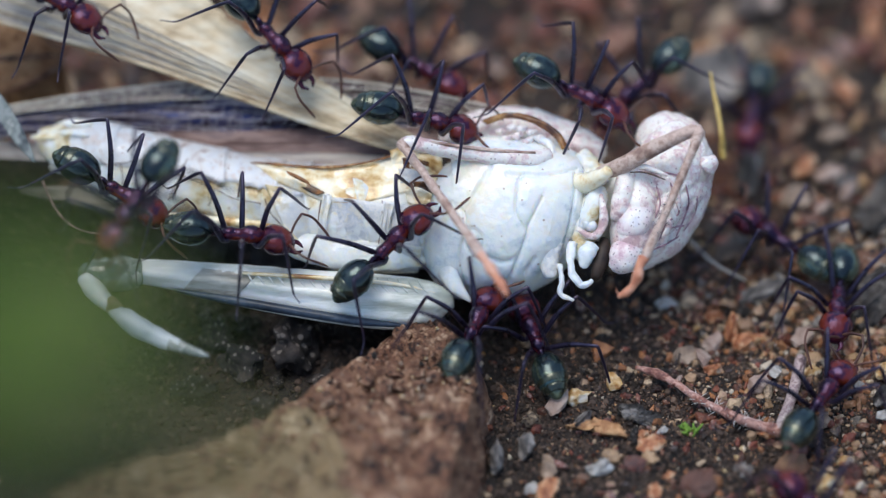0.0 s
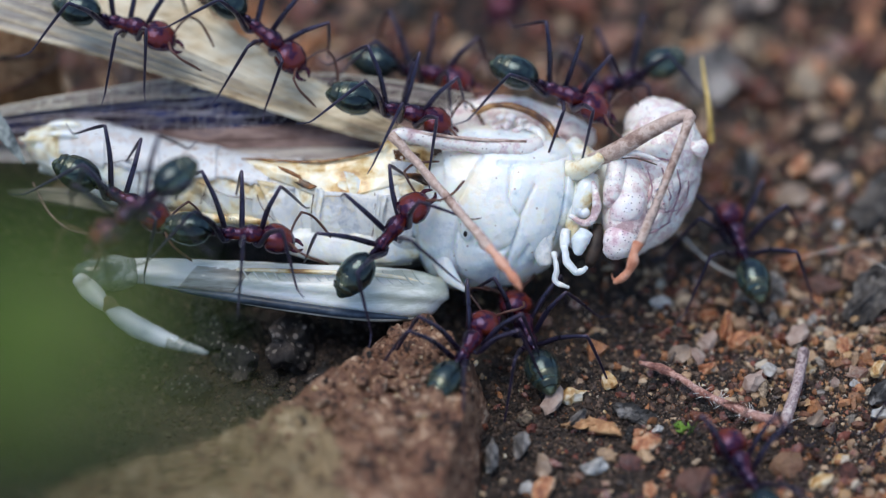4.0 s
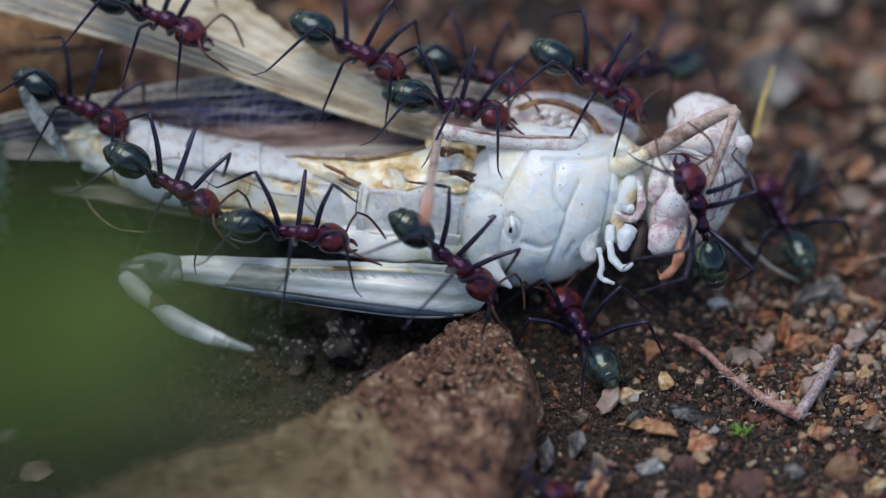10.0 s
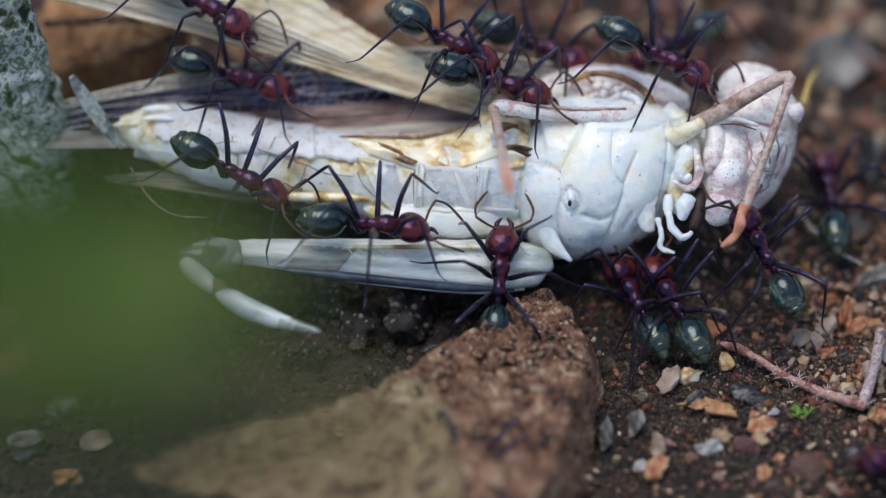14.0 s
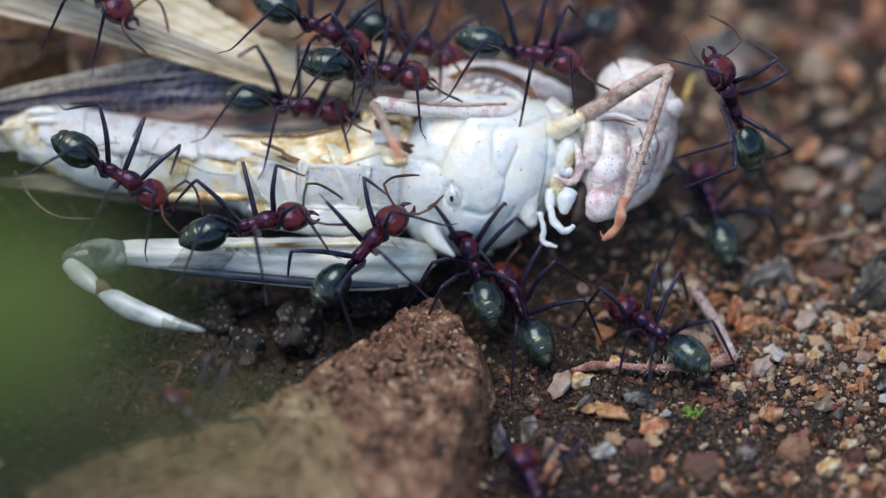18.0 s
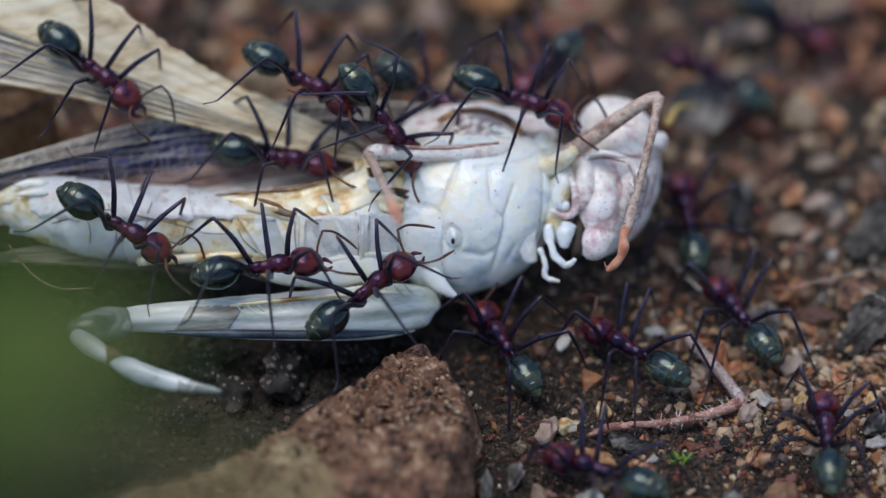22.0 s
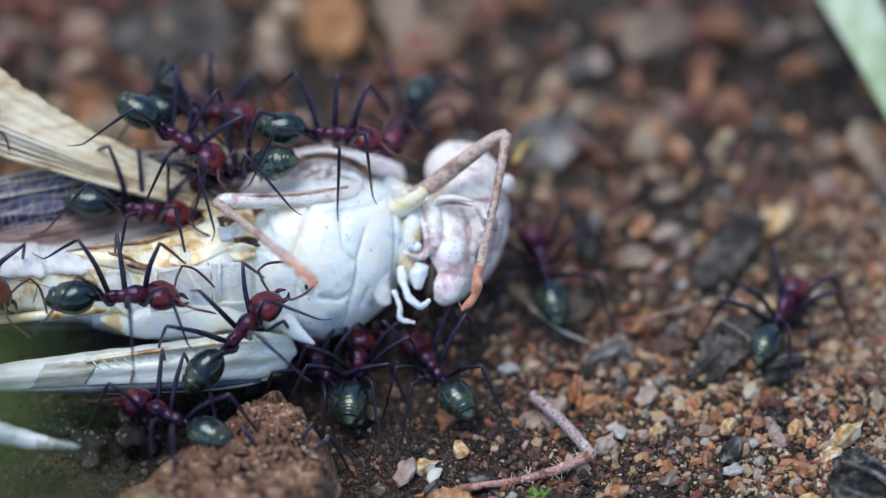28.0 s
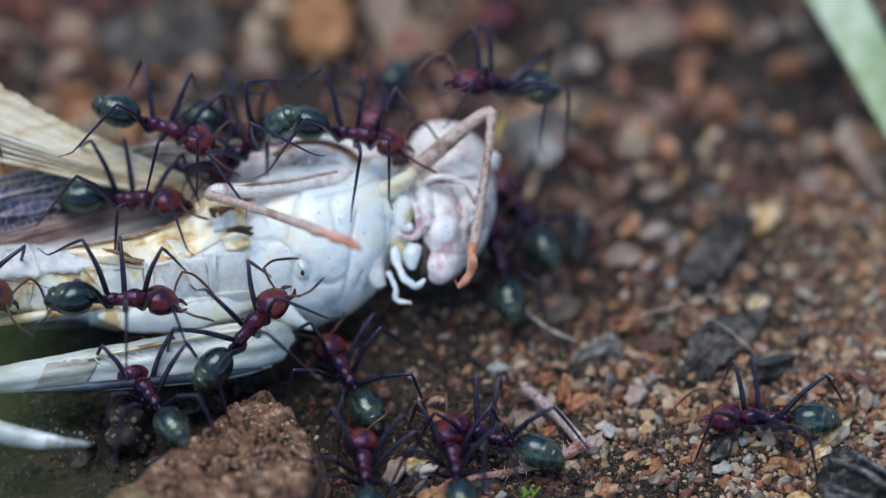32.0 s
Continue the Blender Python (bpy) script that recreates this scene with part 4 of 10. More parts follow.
part("brow", tube([V(r) for r in on_head([(6.95, -0.63, 10.32), (7.33, -0.47, 10.84), (8.33, -0.75, 11.06), (9.72, -1.34, 10.9)])], [0.1, 0.2, 0.22, 0.1], 6, 10), HEADC, head)
part("brow_groove", tube([V(r) for r in on_head([(7.17, -0.75, 10.6), (8.24, -1.06, 10.87), (9.56, -1.61, 10.75)])], [0.04, 0.07, 0.04], 5, 7), SEAM, head)
for rows in ([(10.27, -1.6, 10.34), (10.44, -2.28, 9.71), (10.63, -2.76, 9)], [(9.76, -2.34, 9.94), (9.98, -3.01, 9.19), (10.4, -3.28, 8.44)], [(9.58, -3.26, 8.86), (9.88, -3.65, 8.26), (9.46, -3.97, 7.57)]):
    part("wrinkle", tube([V(r) for r in on_head(rows)], [0.1, 0.24, 0.1], 6, 10), HEADC, head)
part("horn", loft(on_head([(12.48, 0.99, 9.52, 0.8, 0.8), (12.87, 1.17, 9.91, 0.6, 0.6), (13.03, 1.42, 10.19, 0.2, 0.2)]), 5, 14, V((1, 0, 0)), soft_lump), HEADC, head)
part("mouth_base", loft([(5.09, 0.75, 9.02, 0.7, 0.6), (5.04, -0.92, 8.08, 1.0, 0.8), (4.71, -2.37, 7.02, 0.9, 0.8), (4.5, -3.39, 6.26, 0.5, 0.5)], 8, 30, V((1, 0, 0)), lambda co: 0.22 * noise.noise(co * 1.2) + 0.08 * noise.noise(co * 3)), BELLY, hopper)
# Dark solid set between palps and face in place of the gap's shade.
part("mouth_gap", loft([(6.17, -2.76, 7.66, 0.3, 0.3), (6.04, -3.8, 7.17, 0.5, 0.5), (5.7, -4.69, 6.38, 0.5, 0.45), (5.55, -4.91, 5.85, 0.3, 0.3)], 5, 16, V((1, 0, 0))), HOLE_SHADE, hopper)
def mouth_part(rows, mat):
    part("mouthpart", loft(rows, 8, 26, V((1, 0, 0)), lambda co: 0.12 * noise.noise(co * 1.5) + 0.06 * noise.noise(co * 3.5)), mat, hopper)


mouth_part([(5.88, -0.03, 9.84, 0.4, 0.4), (5.56, -0.88, 9.5, 0.8, 0.75), (5.07, -1.72, 8.86, 0.6, 0.6), (4.64, -2.35, 8.02, 0.4, 0.4)], BELLY)
mouth_part([(5.85, -1.06, 10.24, 0.16, 0.16), (6.05, -2.07, 9.58, 0.3, 0.28), (5.99, -2.86, 8.79, 0.32, 0.3), (5.31, -3.21, 8.31, 0.26, 0.26), (4.26, -2.57, 8.43, 0.16, 0.2)], HEADC)
mouth_part([(4.62, -1.86, 8.78, 0.2, 0.2), (5.03, -2.45, 8.56, 0.4, 0.34), (5.52, -2.48, 8.78, 0.2, 0.2)], CHITIN)
mouth_part([(4.02, -3.11, 7.57, 0.3, 0.3), (3.86, -3.68, 7.26, 0.4, 0.36), (3.85, -4.27, 6.82, 0.24, 0.24)], CHITIN)
mouth_part([(5.37, -3.55, 7.84, 0.36, 0.5), (4.97, -4.12, 7.49, 0.5, 0.62), (4.7, -4.75, 6.82, 0.22, 0.24)], CHITIN)
mouth_part([(3.77, -4.3, 7.2, 0.2, 0.22), (3.99, -5.25, 6.6, 0.24, 0.26), (4.6, -5.83, 6.16, 0.24, 0.25), (5.34, -5.7, 6.44, 0.2, 0.2)], CHITIN)
mouth_part([(3.08, -4.38, 6.7, 0.16, 0.18), (3.24, -5.26, 6.15, 0.2, 0.2), (3.16, -5.99, 5.42, 0.16, 0.18), (4.07, -6.39, 5.22, 0.12, 0.12)], CHITIN)
mouth_part([(2.78, -2.47, 7.09, 0.5, 0.6), (2.36, -3.38, 6.39, 0.5, 0.75), (2.48, -4.4, 5.43, 0.2, 0.4)], WINDOW)
mouth_part([(4.52, 0.44, 9.45, 0.4, 0.3), (4.13, -1.21, 8.32, 0.5, 0.4), (3.67, -2.26, 7.2, 0.3, 0.3)], FEMUR)
part("coxa", loft([(3.85, 1.35, 9.35, 0.6, 0.6), (4.59, 0.36, 9.95, 0.7, 0.72), (5.55, -0.38, 11.12, 0.56, 0.58), (6.34, -0.51, 12.01, 0.42, 0.42)], 8, 24, UP, soft_lump), TORN, hopper, "cream yellow base of the fore leg")
antenna = part("antenna", tube([(0, 0, 0), (0.7, 0, 0.1), (1.6, 0, 0.6), (3.2, 0, 0.5), (4.8, 0, -0.1), (6.2, 0, -0.2)], [0.22, 0.24, 0.19, 0.17, 0.14, 0.08], 5, 8), ANTENNA, hopper, "yellow bent antenna")


def bristles(points, count, length, seed, material, parent):
    """Short stiff hairs along a limb, as one mesh."""
    r = random.Random(seed)
    bm = bmesh.new()
    rows = glide(points, 8)
    for _ in range(count):
        i = r.randrange(len(rows))
        a = V(rows[i][:3])
        d = V((r.gauss(0, 1), r.gauss(0, 1), r.gauss(0, 1))).normalized()
        tube([a, a + d * length * 0.6, a + d * length], [0.035, 0.025, 0.01], 1, 4, bm)
    return tagged(part("bristles", bm, material, parent), kind="stuff")


# fore leg, over the face
part("fore_femur", loft([(5.87, 1.21, 10.14, 0.5, 0.45), (7.18, 0.53, 11.44, 0.55, 0.6), (9.64, 0.5, 13.39, 0.5, 0.55), (11.74, 0.78, 14.52, 0.45, 0.45), (12.62, 0.74, 14.76, 0.4, 0.4)], 6, 16), SHIN, hopper)
part("fore_shin", loft([(12.54, 0.67, 14.83, 0.4, 0.42), (11.97, -0.67, 14.06, 0.3, 0.32), (10.51, -3.35, 11.81, 0.28, 0.3), (9.14, -5.68, 9.76, 0.32, 0.34), (8.83, -6.22, 9.22, 0.36, 0.36)], 6, 14, V((1, 0, 0))), SHIN, hopper)
part("fore_foot", loft([(8.75, -6.24, 9.34, 0.38, 0.4), (8.44, -6.77, 8.95, 0.3, 0.3), (8.36, -7.18, 8.54, 0.38, 0.4), (8.06, -7.53, 7.9, 0.28, 0.28), (7.6, -7.72, 7.43, 0.32, 0.3), (7.07, -7.8, 7.07, 0.15, 0.15)], 5, 12, V((1, 0, 0))), FOOT, hopper, "orange segmented foot")
for d in (-1, 1):
    part("claw", tube([(7.23, -7.75, 7.13), (6.99, -7.72, 7.43), (6.9, -7.64, 7.8)], [0.12, 0.08, 0.02], 3, 6), FOOT, hopper)
bristles([(10.32, -3.35, 11.81), (8.95, -5.95, 9.49)], 26, 0.9, 5, BANDED, hopper)

# mid leg: thigh on the flank, shin that swings
part("mid_femur", loft([(2.25, 2.13, 10.78, 0.5, 0.6), (0.93, 1.39, 11.17, 0.6, 0.66), (-2.02, 1.41, 11.47, 0.55, 0.58), (-5.16, 1.76, 11.68, 0.5, 0.52), (-7.32, 1.97, 12.03, 0.55, 0.55), (-7.98, 1.9, 12.1, 0.4, 0.4)], 8, 24, UP, lambda co: 0.1 * noise.noise(co * 1.2) + 0.04 * noise.noise(co * 4)), HEADC, hopper)
part("femur_stripe", loft([(1.31, 1.43, 11.78, 0.1, 0.1), (-2.02, 1.32, 12.09, 0.16, 0.12), (-5.16, 1.75, 12.24, 0.16, 0.12), (-6.92, 2.01, 12.21, 0.08, 0.08)], 5, 8), SHIN, hopper)
swinging_shin = part("mid_shin", loft([(-0.2, 0, 0, 0.4, 0.42), (1.0, 0, 0.05, 0.32, 0.34), (5.0, 0, 0.15, 0.3, 0.3), (9.6, 0, 0.08, 0.33, 0.33), (10.8, 0, 0, 0.4, 0.4), (11.6, 0, 0, 0.32, 0.32)], 7, 14, V((0, 0, 1)), lambda co: 0.07 * noise.noise(co * 2)), SHIN, hopper)
swinging_shin.matrix_basis = Matrix.Translation(V((-7.9, 1.74, 12.09)) * MM)
part("foot", loft([(11.4, 0, 0, 0.36, 0.36), (12.2, 0, 0, 0.28, 0.28), (12.9, 0, -0.05, 0.42, 0.4), (13.7, 0, -0.1, 0.28, 0.28), (14.4, 0, -0.15, 0.36, 0.34), (15.3, 0, -0.4, 0.1, 0.1)], 4, 12, V((0, 0, 1))), FOOT, swinging_shin, "orange segmented foot")

# hind leg along the front
HIND = [(-27.41, -3.89, 5.04, 0.9, 0.75), (-26.03, -3.95, 4.98, 0.8, 0.9), (-21.7, -4.26, 4.67, 0.9, 1.1), (-16.58, -4.65, 4.28, 1.1, 1.4), (-11.86, -5.16, 4.06, 1.3, 1.75), (-7.92, -5.38, 3.83, 1.3, 1.85), (-5.76, -5.24, 3.69, 1.1, 1.5), (-4.46, -4.74, 3.62, 0.6, 0.7)]
AX0, AX1 = V((-27.41, -3.89, 5.04)), V((-7.92, -5.38, 3.83))


def thigh_ridges(co):
    t = (co.x - AX0.x) / (AX1.x - AX0.x)
    h = co.dot(UP) - (AX0.dot(UP) * (1 - t) + AX1.dot(UP) * t)
    return 0.09 * math.cos(h * 5.2) + 0.06 * noise.noise(co * 0.8) + 0.03 * noise.noise(co * 3)


part("hind_femur", loft(HIND, 10, 72, UP, thigh_ridges), FEMUR, hopper, "glossy greenish white hind thigh")
part("hind_keel", loft([(-23.6, -5.25, 4.55, 0.22, 0.1), (-22.0, -5.6, 4.5, 0.32, 0.22), (-18.89, -6.22, 4.43, 0.36, 0.32), (-14.97, -6.78, 4.11, 0.36, 0.34), (-11.05, -7.17, 3.71, 0.32, 0.3), (-7.13, -6.95, 2.95, 0.2, 0.12)], 6, 12), BANDED, hopper, "slate blue lower keel")
part("keel_rim", loft([(p[0], p[1] - 0.1, p[2] - 0.25, 0.3, q) for p, q in zip([(-20.4, -5.9, 4.48), (-16.9, -6.5, 4.27), (-12.9, -7.0, 3.9), (-9.0, -7.0, 3.3), (-6.4, -6.6, 2.95)], (0.06, 0.15, 0.18, 0.2, 0.08))], 6, 10), CREAM, hopper, "cream rim under the keel")
part("hind_band", loft([(r[0], r[1], r[2], r[3] * 1.0 + 0.03, r[4] * 0.99) for r in glide(HIND, 8)[15:22]], 4, 48, UP, lambda co: thigh_ridges(co) + 0.012, round_ends=False, lean=0.7), THIGHBAND, hopper, "dark grey band across the thigh")
part("hind_ridge", loft([(-18.9, -4.52, 5.55, 0.3, 0.14), (-13.39, -5.04, 5.73, 0.34, 0.18), (-8.69, -5.33, 5.58, 0.3, 0.16), (-5.56, -5.33, 4.73, 0.15, 0.1)], 6, 10), TORN, hopper)
bm = bmesh.new()
for i in range(18):
    b = V((-18.49, -4.84, 5.65)) + V((0.69 * i, 0, 0))
    b.y, b.z = b.y - 0.022 * i, b.z - 0.012 * i + 0.02 * i
    tube([b + UP * 0.1, b + V((0.35, 0, 0)) - UP * 0.45, b + V((0.8, 0, 0)) - UP * 0.9], [0.05, 0.07, 0.03], 2, 5, bm)
tagged(part("herringbone", bm, FEMUR, hopper), "fine herringbone ridges", kind="stuff")
part("hind_knee", loft([(-26.02, -4.15, 5.07, 0.9, 0.95), (-27.37, -4.34, 5.16, 1.2, 1.3), (-28.91, -4.68, 5.39, 1.2, 1.2), (-30.06, -4.71, 5.64, 0.7, 0.7)], 6, 20, UP, lambda co: 0.1 * noise.noise(co * 1.2)), KNEE, hopper, "translucent grey knee")
part("hind_shin", loft([(-29.7, -5.3, 5.6, 0.62, 0.6), (-29.0, -6.4, 5.65, 0.7, 0.72), (-28.0, -7.6, 5.56, 0.55, 0.55), (-27.5, -8.1, 5.5, 0.4, 0.42)], 6, 18, UP, lambda co: 0.08 * noise.noise(co * 1.3)), FEMUR, hopper, "yellowish white base of the hind shin")
part("shin_joint", loft([(-27.95, -7.6, 5.75, 0.3, 0.5), (-27.6, -7.95, 5.72, 0.42, 0.62), (-27.2, -8.3, 5.6, 0.3, 0.5)], 4, 14, UP), SEAM, hopper, "brown shin joint")
part("shin_blade", loft([(-27.7, -7.95, 5.5, 0.4, 0.42), (-26.4, -9.0, 5.3, 0.68, 0.74), (-24.6, -10.2, 5.14, 0.62, 0.68), (-22.8, -11.2, 5.16, 0.42, 0.46)], 6, 18, UP, lambda co: 0.07 * noise.noise(co * 1.1)), BLUEWHITE, hopper, "bluish white hind shin")
part("shin_tip", loft([(-23.4, -10.9, 5.15, 0.5, 0.54), (-22.4, -11.4, 5.17, 0.36, 0.4), (-21.4, -11.85, 5.2, 0.24, 0.28), (-20.7, -12.15, 5.2, 0.1, 0.12)], 6, 16, UP), KNEE, hopper, "grey tip of the hind shin")
part("tail_filament", tube([(-33.32, 2.33, 7.58), (-32.11, 0.09, 6.76), (-30.46, -1.23, 6.29), (-28.05, -1.74, 6.34)], [0.06, 0.09, 0.08, 0.04], 5, 8), FOLD, hopper)


# wings
def ribs(n, depth, fray=0.0):
    return lambda s, t: depth * (abs(math.sin(n * math.pi * t)) - 0.5) + 0.1 * math.sin(7 * s + 5 * t) + fray * noise.noise(V((s * 4, t * 9, 1)))


def frayed(rows, k, depth, seed):
    """An edge with torn steps along it."""
    out = [V(p) for p in glide(rows, k)]
    r = random.Random(seed)
    step, left = 0.0, 0
    for i in range(len(out) // 3, len(out)):
        if left == 0:
            step, left = r.uniform(-depth, depth), r.randrange(3, 9)
        left -= 1
        out[i] = out[i] + UP * (step * left / 8 + 0.12 * r.uniform(-1, 1))
    return out


HINGE = V((-6.96, 4.95, 8.79))


def from_hinge(rows):
    return [V(p[:3]) - HINGE for p in rows]


CASE_TOP = from_hinge([(-6.68, 5.34, 9.18), (-10.36, 6.96, 10.52), (-14.37, 8.97, 11.82), (-18.8, 11.35, 13.35), (-22.04, 13.53, 14.97), (-26.1, 16.89, 17.48), (-30.58, 20.7, 20.58)])
CASE_MID = from_hinge([(-6.76, 4.8, 8.93), (-10.35, 6.02, 9.86), (-14.76, 7.79, 11.07), (-19.5, 9.86, 12.43), (-23.62, 11.75, 13.75), (-28.49, 14.31, 15.46), (-34.59, 17.33, 17.64)])
CASE_LOW = from_hinge([(-6.96, 4.32, 8.73), (-10.35, 5.23, 9.07), (-15.16, 6.6, 9.88), (-20.78, 8.37, 11.08), (-27.22, 10.43, 12.57), (-36.12, 12.99, 14.28), (-46.67, 15.55, 16)])
CASE_MID = [m * 0.62 + l * 0.38 for m, l in zip(CASE_MID, CASE_LOW)]
CASE_LOW = [p - UP * d for p, d in zip(CASE_LOW, (0, 0, 0.1, 0.3, 0.7, 1.2, 1.5))]
wing_case = part("wing_case", sheet(CASE_MID, CASE_LOW, 9, 48, ribs(7, 0.1, 0.2), 0.08), STRAW, hopper, "frayed tan ribbed wing case, folded like a fan")
wing_case.location = HINGE * MM
part("margin", sheet(frayed(CASE_TOP, 14, 0.5, 4), glide([p + V((0, 0, 0.05)) for p in CASE_MID], 14), 1, 20, lambda s, t: 0.22 * math.sin(math.pi * t) + 0.05 * math.sin(22 * t) + 0.12 * noise.noise(V((s * 9, t * 4, 3))), 0.22), MARGIN, wing_case, "thick cream wing margin with a frayed edge")
for t, q in ((0.12, 0.16), (0.34, 0.1), (0.55, 0.1), (0.78, 0.1), (0.98, 0.2)):
    part("rib", tube([a * (1 - t) + c * t + V((0, -0.12, 0.12)) for a, c in zip(CASE_MID, CASE_LOW)], [q * 1.3, q * 1.2, q, q * 0.9, q * 0.8, q * 0.7, q * 0.6], 6, 8), MARGIN, wing_case)
U1 = [(-1.94, 8.51, 9.52), (-7.17, 9.25, 10.26), (-12.01, 9.86, 10.59), (-18.06, 10.07, 10.51), (-23.31, 10.05, 10.21), (-29.79, 9.57, 9.45), (-36.27, 8.92, 8.52), (-45.24, 7.81, 6.7)]
L1 = [(-5.57, 5.7, 7.42), (-8.38, 5.75, 7.04), (-12.01, 5.78, 6.79), (-18.04, 5.84, 6.85), (-23.29, 6.22, 6.95), (-29.75, 6.85, 7.3), (-36.23, 7.14, 7.31), (-45.16, 6.3, 5.9)]


def wing_wave(s, t):
    return 0.22 * math.sin(6.5 * math.pi * t + 1.5 * s) + 0.15 * math.sin(11 * s)


part("hind_wing", sheet(U1, L1, 8, 44, wing_wave, 0.04), MEMBRANE, hopper, "smoky violet wing membrane with a net of veins")


BAND = [tuple(np.array(a) * 0.74 + np.array(b) * 0.26) for a, b in zip(U1, L1)]
part("wing_band", sheet([V(p) + OUT * 0.1 for p in U1], [V(p) + OUT * 0.32 for p in BAND], 8, 12, lambda s, t: 0.1 * math.sin(9 * t + 4 * s), 0.05), WINGBAND, hopper, "pale brown netted front margin of the wing")


def vein_net(upper, lower, k, lines, lift, seed, wave, thin=1.0):
    """Long veins and short cross veins that follow a wing sheet."""
    a, b = glide(upper, k), glide(lower, k)
    n = len(a)
    r = random.Random(seed)
    nrm = (V(b[n // 2]) - V(a[n // 2])).cross(V(a[n // 2 + 1]) - V(a[n // 2])).normalized()
    up = 1 if nrm.z > 0 else -1

    def at(i, t):
        s = i / (n - 1)
        return V(a[i]) * (1 - t) + V(b[i]) * t + nrm * (wave(s, t) + lift * up)
    bm = bmesh.new()
    row = [(l + 0.3 * r.uniform(-1, 1) * (0 < l < lines)) / lines for l in range(lines + 1)]
    ph = [r.uniform(0, 6.28) for _ in row]

    def line(l, i):
        return min(1.0, max(0.0, row[l] + 0.22 / lines * math.sin(i * 0.55 + ph[l]) * (0 < l < lines)))
    for l in range(lines + 1):
        q = r.choice((0.035, 0.045, 0.075)) * thin
        loft([(*at(i, line(l, i)), q, q) for i in range(n)], 1, 5, UP, None, bm)
    for l in range(lines):
        i = r.uniform(0, 2)
        while i < n - 3:
            k, m = int(i), min(n - 1, int(i + r.uniform(0, 1.7)))
            if k > n * 0.3 or r.random() < 0.35:
                loft([(*at(k, line(l, k)), 0.035 * thin, 0.035 * thin), (*at((k + m) // 2, (line(l, k) + line(l + 1, m)) / 2), 0.03 * thin, 0.03 * thin), (*at(m, line(l + 1, m)), 0.035 * thin, 0.035 * thin)], 1, 4, V((1, 0.2, 0)), None, bm)
            i += r.uniform(0.7, 2.2)
    return bm


part("vein_net", vein_net([V(p) + OUT * 0.1 for p in U1], [V(p) + OUT * 0.32 for p in BAND], 11, 3, 0.07, 13, lambda s, t: 0.1 * math.sin(9 * t + 4 * s), 1.5), PALEVEIN, hopper, "net of pale wing veins")
part("vein_net", vein_net(U1, L1, 11, 9, 0.06, 3, wing_wave, 1.3), VEIN, hopper, "net of pale wing veins")
part("vein_net", vein_net(CASE_MID, CASE_LOW, 11, 7, 0.07, 9, ribs(7, 0.1, 0.2), 1.1), PALEVEIN, wing_case, "net of pale wing veins")
part("wing_fold", sheet([(-3.96, 6.54, 8.83), (-7.97, 6.92, 8.92), (-13.6, 6.95, 8.67), (-20.04, 6.88, 8.31), (-28.1, 6.93, 7.94), (-36.18, 7.02, 7.75)], [(-5.16, 5.12, 7.97), (-8.37, 5.34, 7.76), (-13.59, 5.49, 7.63), (-20.03, 5.71, 7.43), (-28.09, 6.1, 7.4), (-36.16, 6.5, 7.37)], 8, 14, ribs(4, 0.12, 0.2), 0.05), FOLD, hopper, "pinkish brown folded wing edge")
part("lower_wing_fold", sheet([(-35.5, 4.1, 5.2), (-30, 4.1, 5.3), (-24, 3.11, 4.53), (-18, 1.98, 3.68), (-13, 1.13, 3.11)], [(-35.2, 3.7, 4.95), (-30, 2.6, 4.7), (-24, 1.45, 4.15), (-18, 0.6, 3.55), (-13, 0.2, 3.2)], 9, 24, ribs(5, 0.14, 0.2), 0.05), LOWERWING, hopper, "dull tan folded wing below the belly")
part("hind_wing_case", sheet([(-6.57, 5.02, 7.73), (-13.59, 5.49, 7.63), (-20.03, 5.78, 7.36), (-28.1, 6.19, 7.2), (-36.2, 6.71, 7.16), (-42.74, 7.33, 6.92)], [(-7.16, 3.54, 7.38), (-13.56, 4.06, 7.33), (-20, 4.61, 7.03), (-28.07, 5.16, 6.74), (-36.15, 5.51, 6.52), (-42.68, 6.15, 6.31)], 8, 20, ribs(6, 0.14), 0.08), STRAW, hopper, "long pale folded wing blade")
part("wing_end", loft([(-33.83, 2.99, 8.81, 0.05, 0.12), (-34.97, 4.37, 9.91, 0.06, 0.5), (-36.26, 5.93, 11.18, 0.06, 0.55), (-37.16, 7.2, 12.17, 0.05, 0.25)], 8, 14, V((1, 0.2, 0))), KNEE, hopper, "grey translucent wing tip")

# ---- a lost leg on the soil ----
lost_leg = thing("lost_leg", 0, 0, 0.5, "broken pinkish grasshopper leg lying on the grit", "insect leg")
part("shin", loft([(0, 0, 0, 0.42, 0.42), (0.95, 3.27, 0.3, 0.38, 0.4), (1.61, 6.54, 0.4, 0.42, 0.45)], 8, 14, V((0, 0, 1)), lambda co: 0.06 * noise.noise(co * 1.8)), LEGPIECE, lost_leg, "pale mottled thigh")
part("thigh", loft([(0.1, 0, 0, 0.45, 0.42), (-2.66, 1.05, 0, 0.34, 0.32), (-5.58, 2.76, 0, 0.28, 0.28)], 8, 14, V((0, 0, 1)), lambda co: 0.1 * noise.noise(co * 1.8)), REDLEG, lost_leg)
part("foot", loft([(-5.58, 2.76, 0, 0.3, 0.3), (-6.89, 3.91, 0.1, 0.24, 0.24), (-8.27, 4.92, 0, 0.32, 0.3), (-9.84, 5.58, 0, 0.12, 0.12)], 6, 12, V((0, 0, 1)), lambda co: 0.12 * noise.noise(co * 2.6)), REDLEG, lost_leg, "reddish clawed foot")
bristles([(0.2, 0, 0), (-2.66, 1.05, 0), (-5.58, 2.76, 0)], 70, 0.85, 9, PALE, lost_leg)


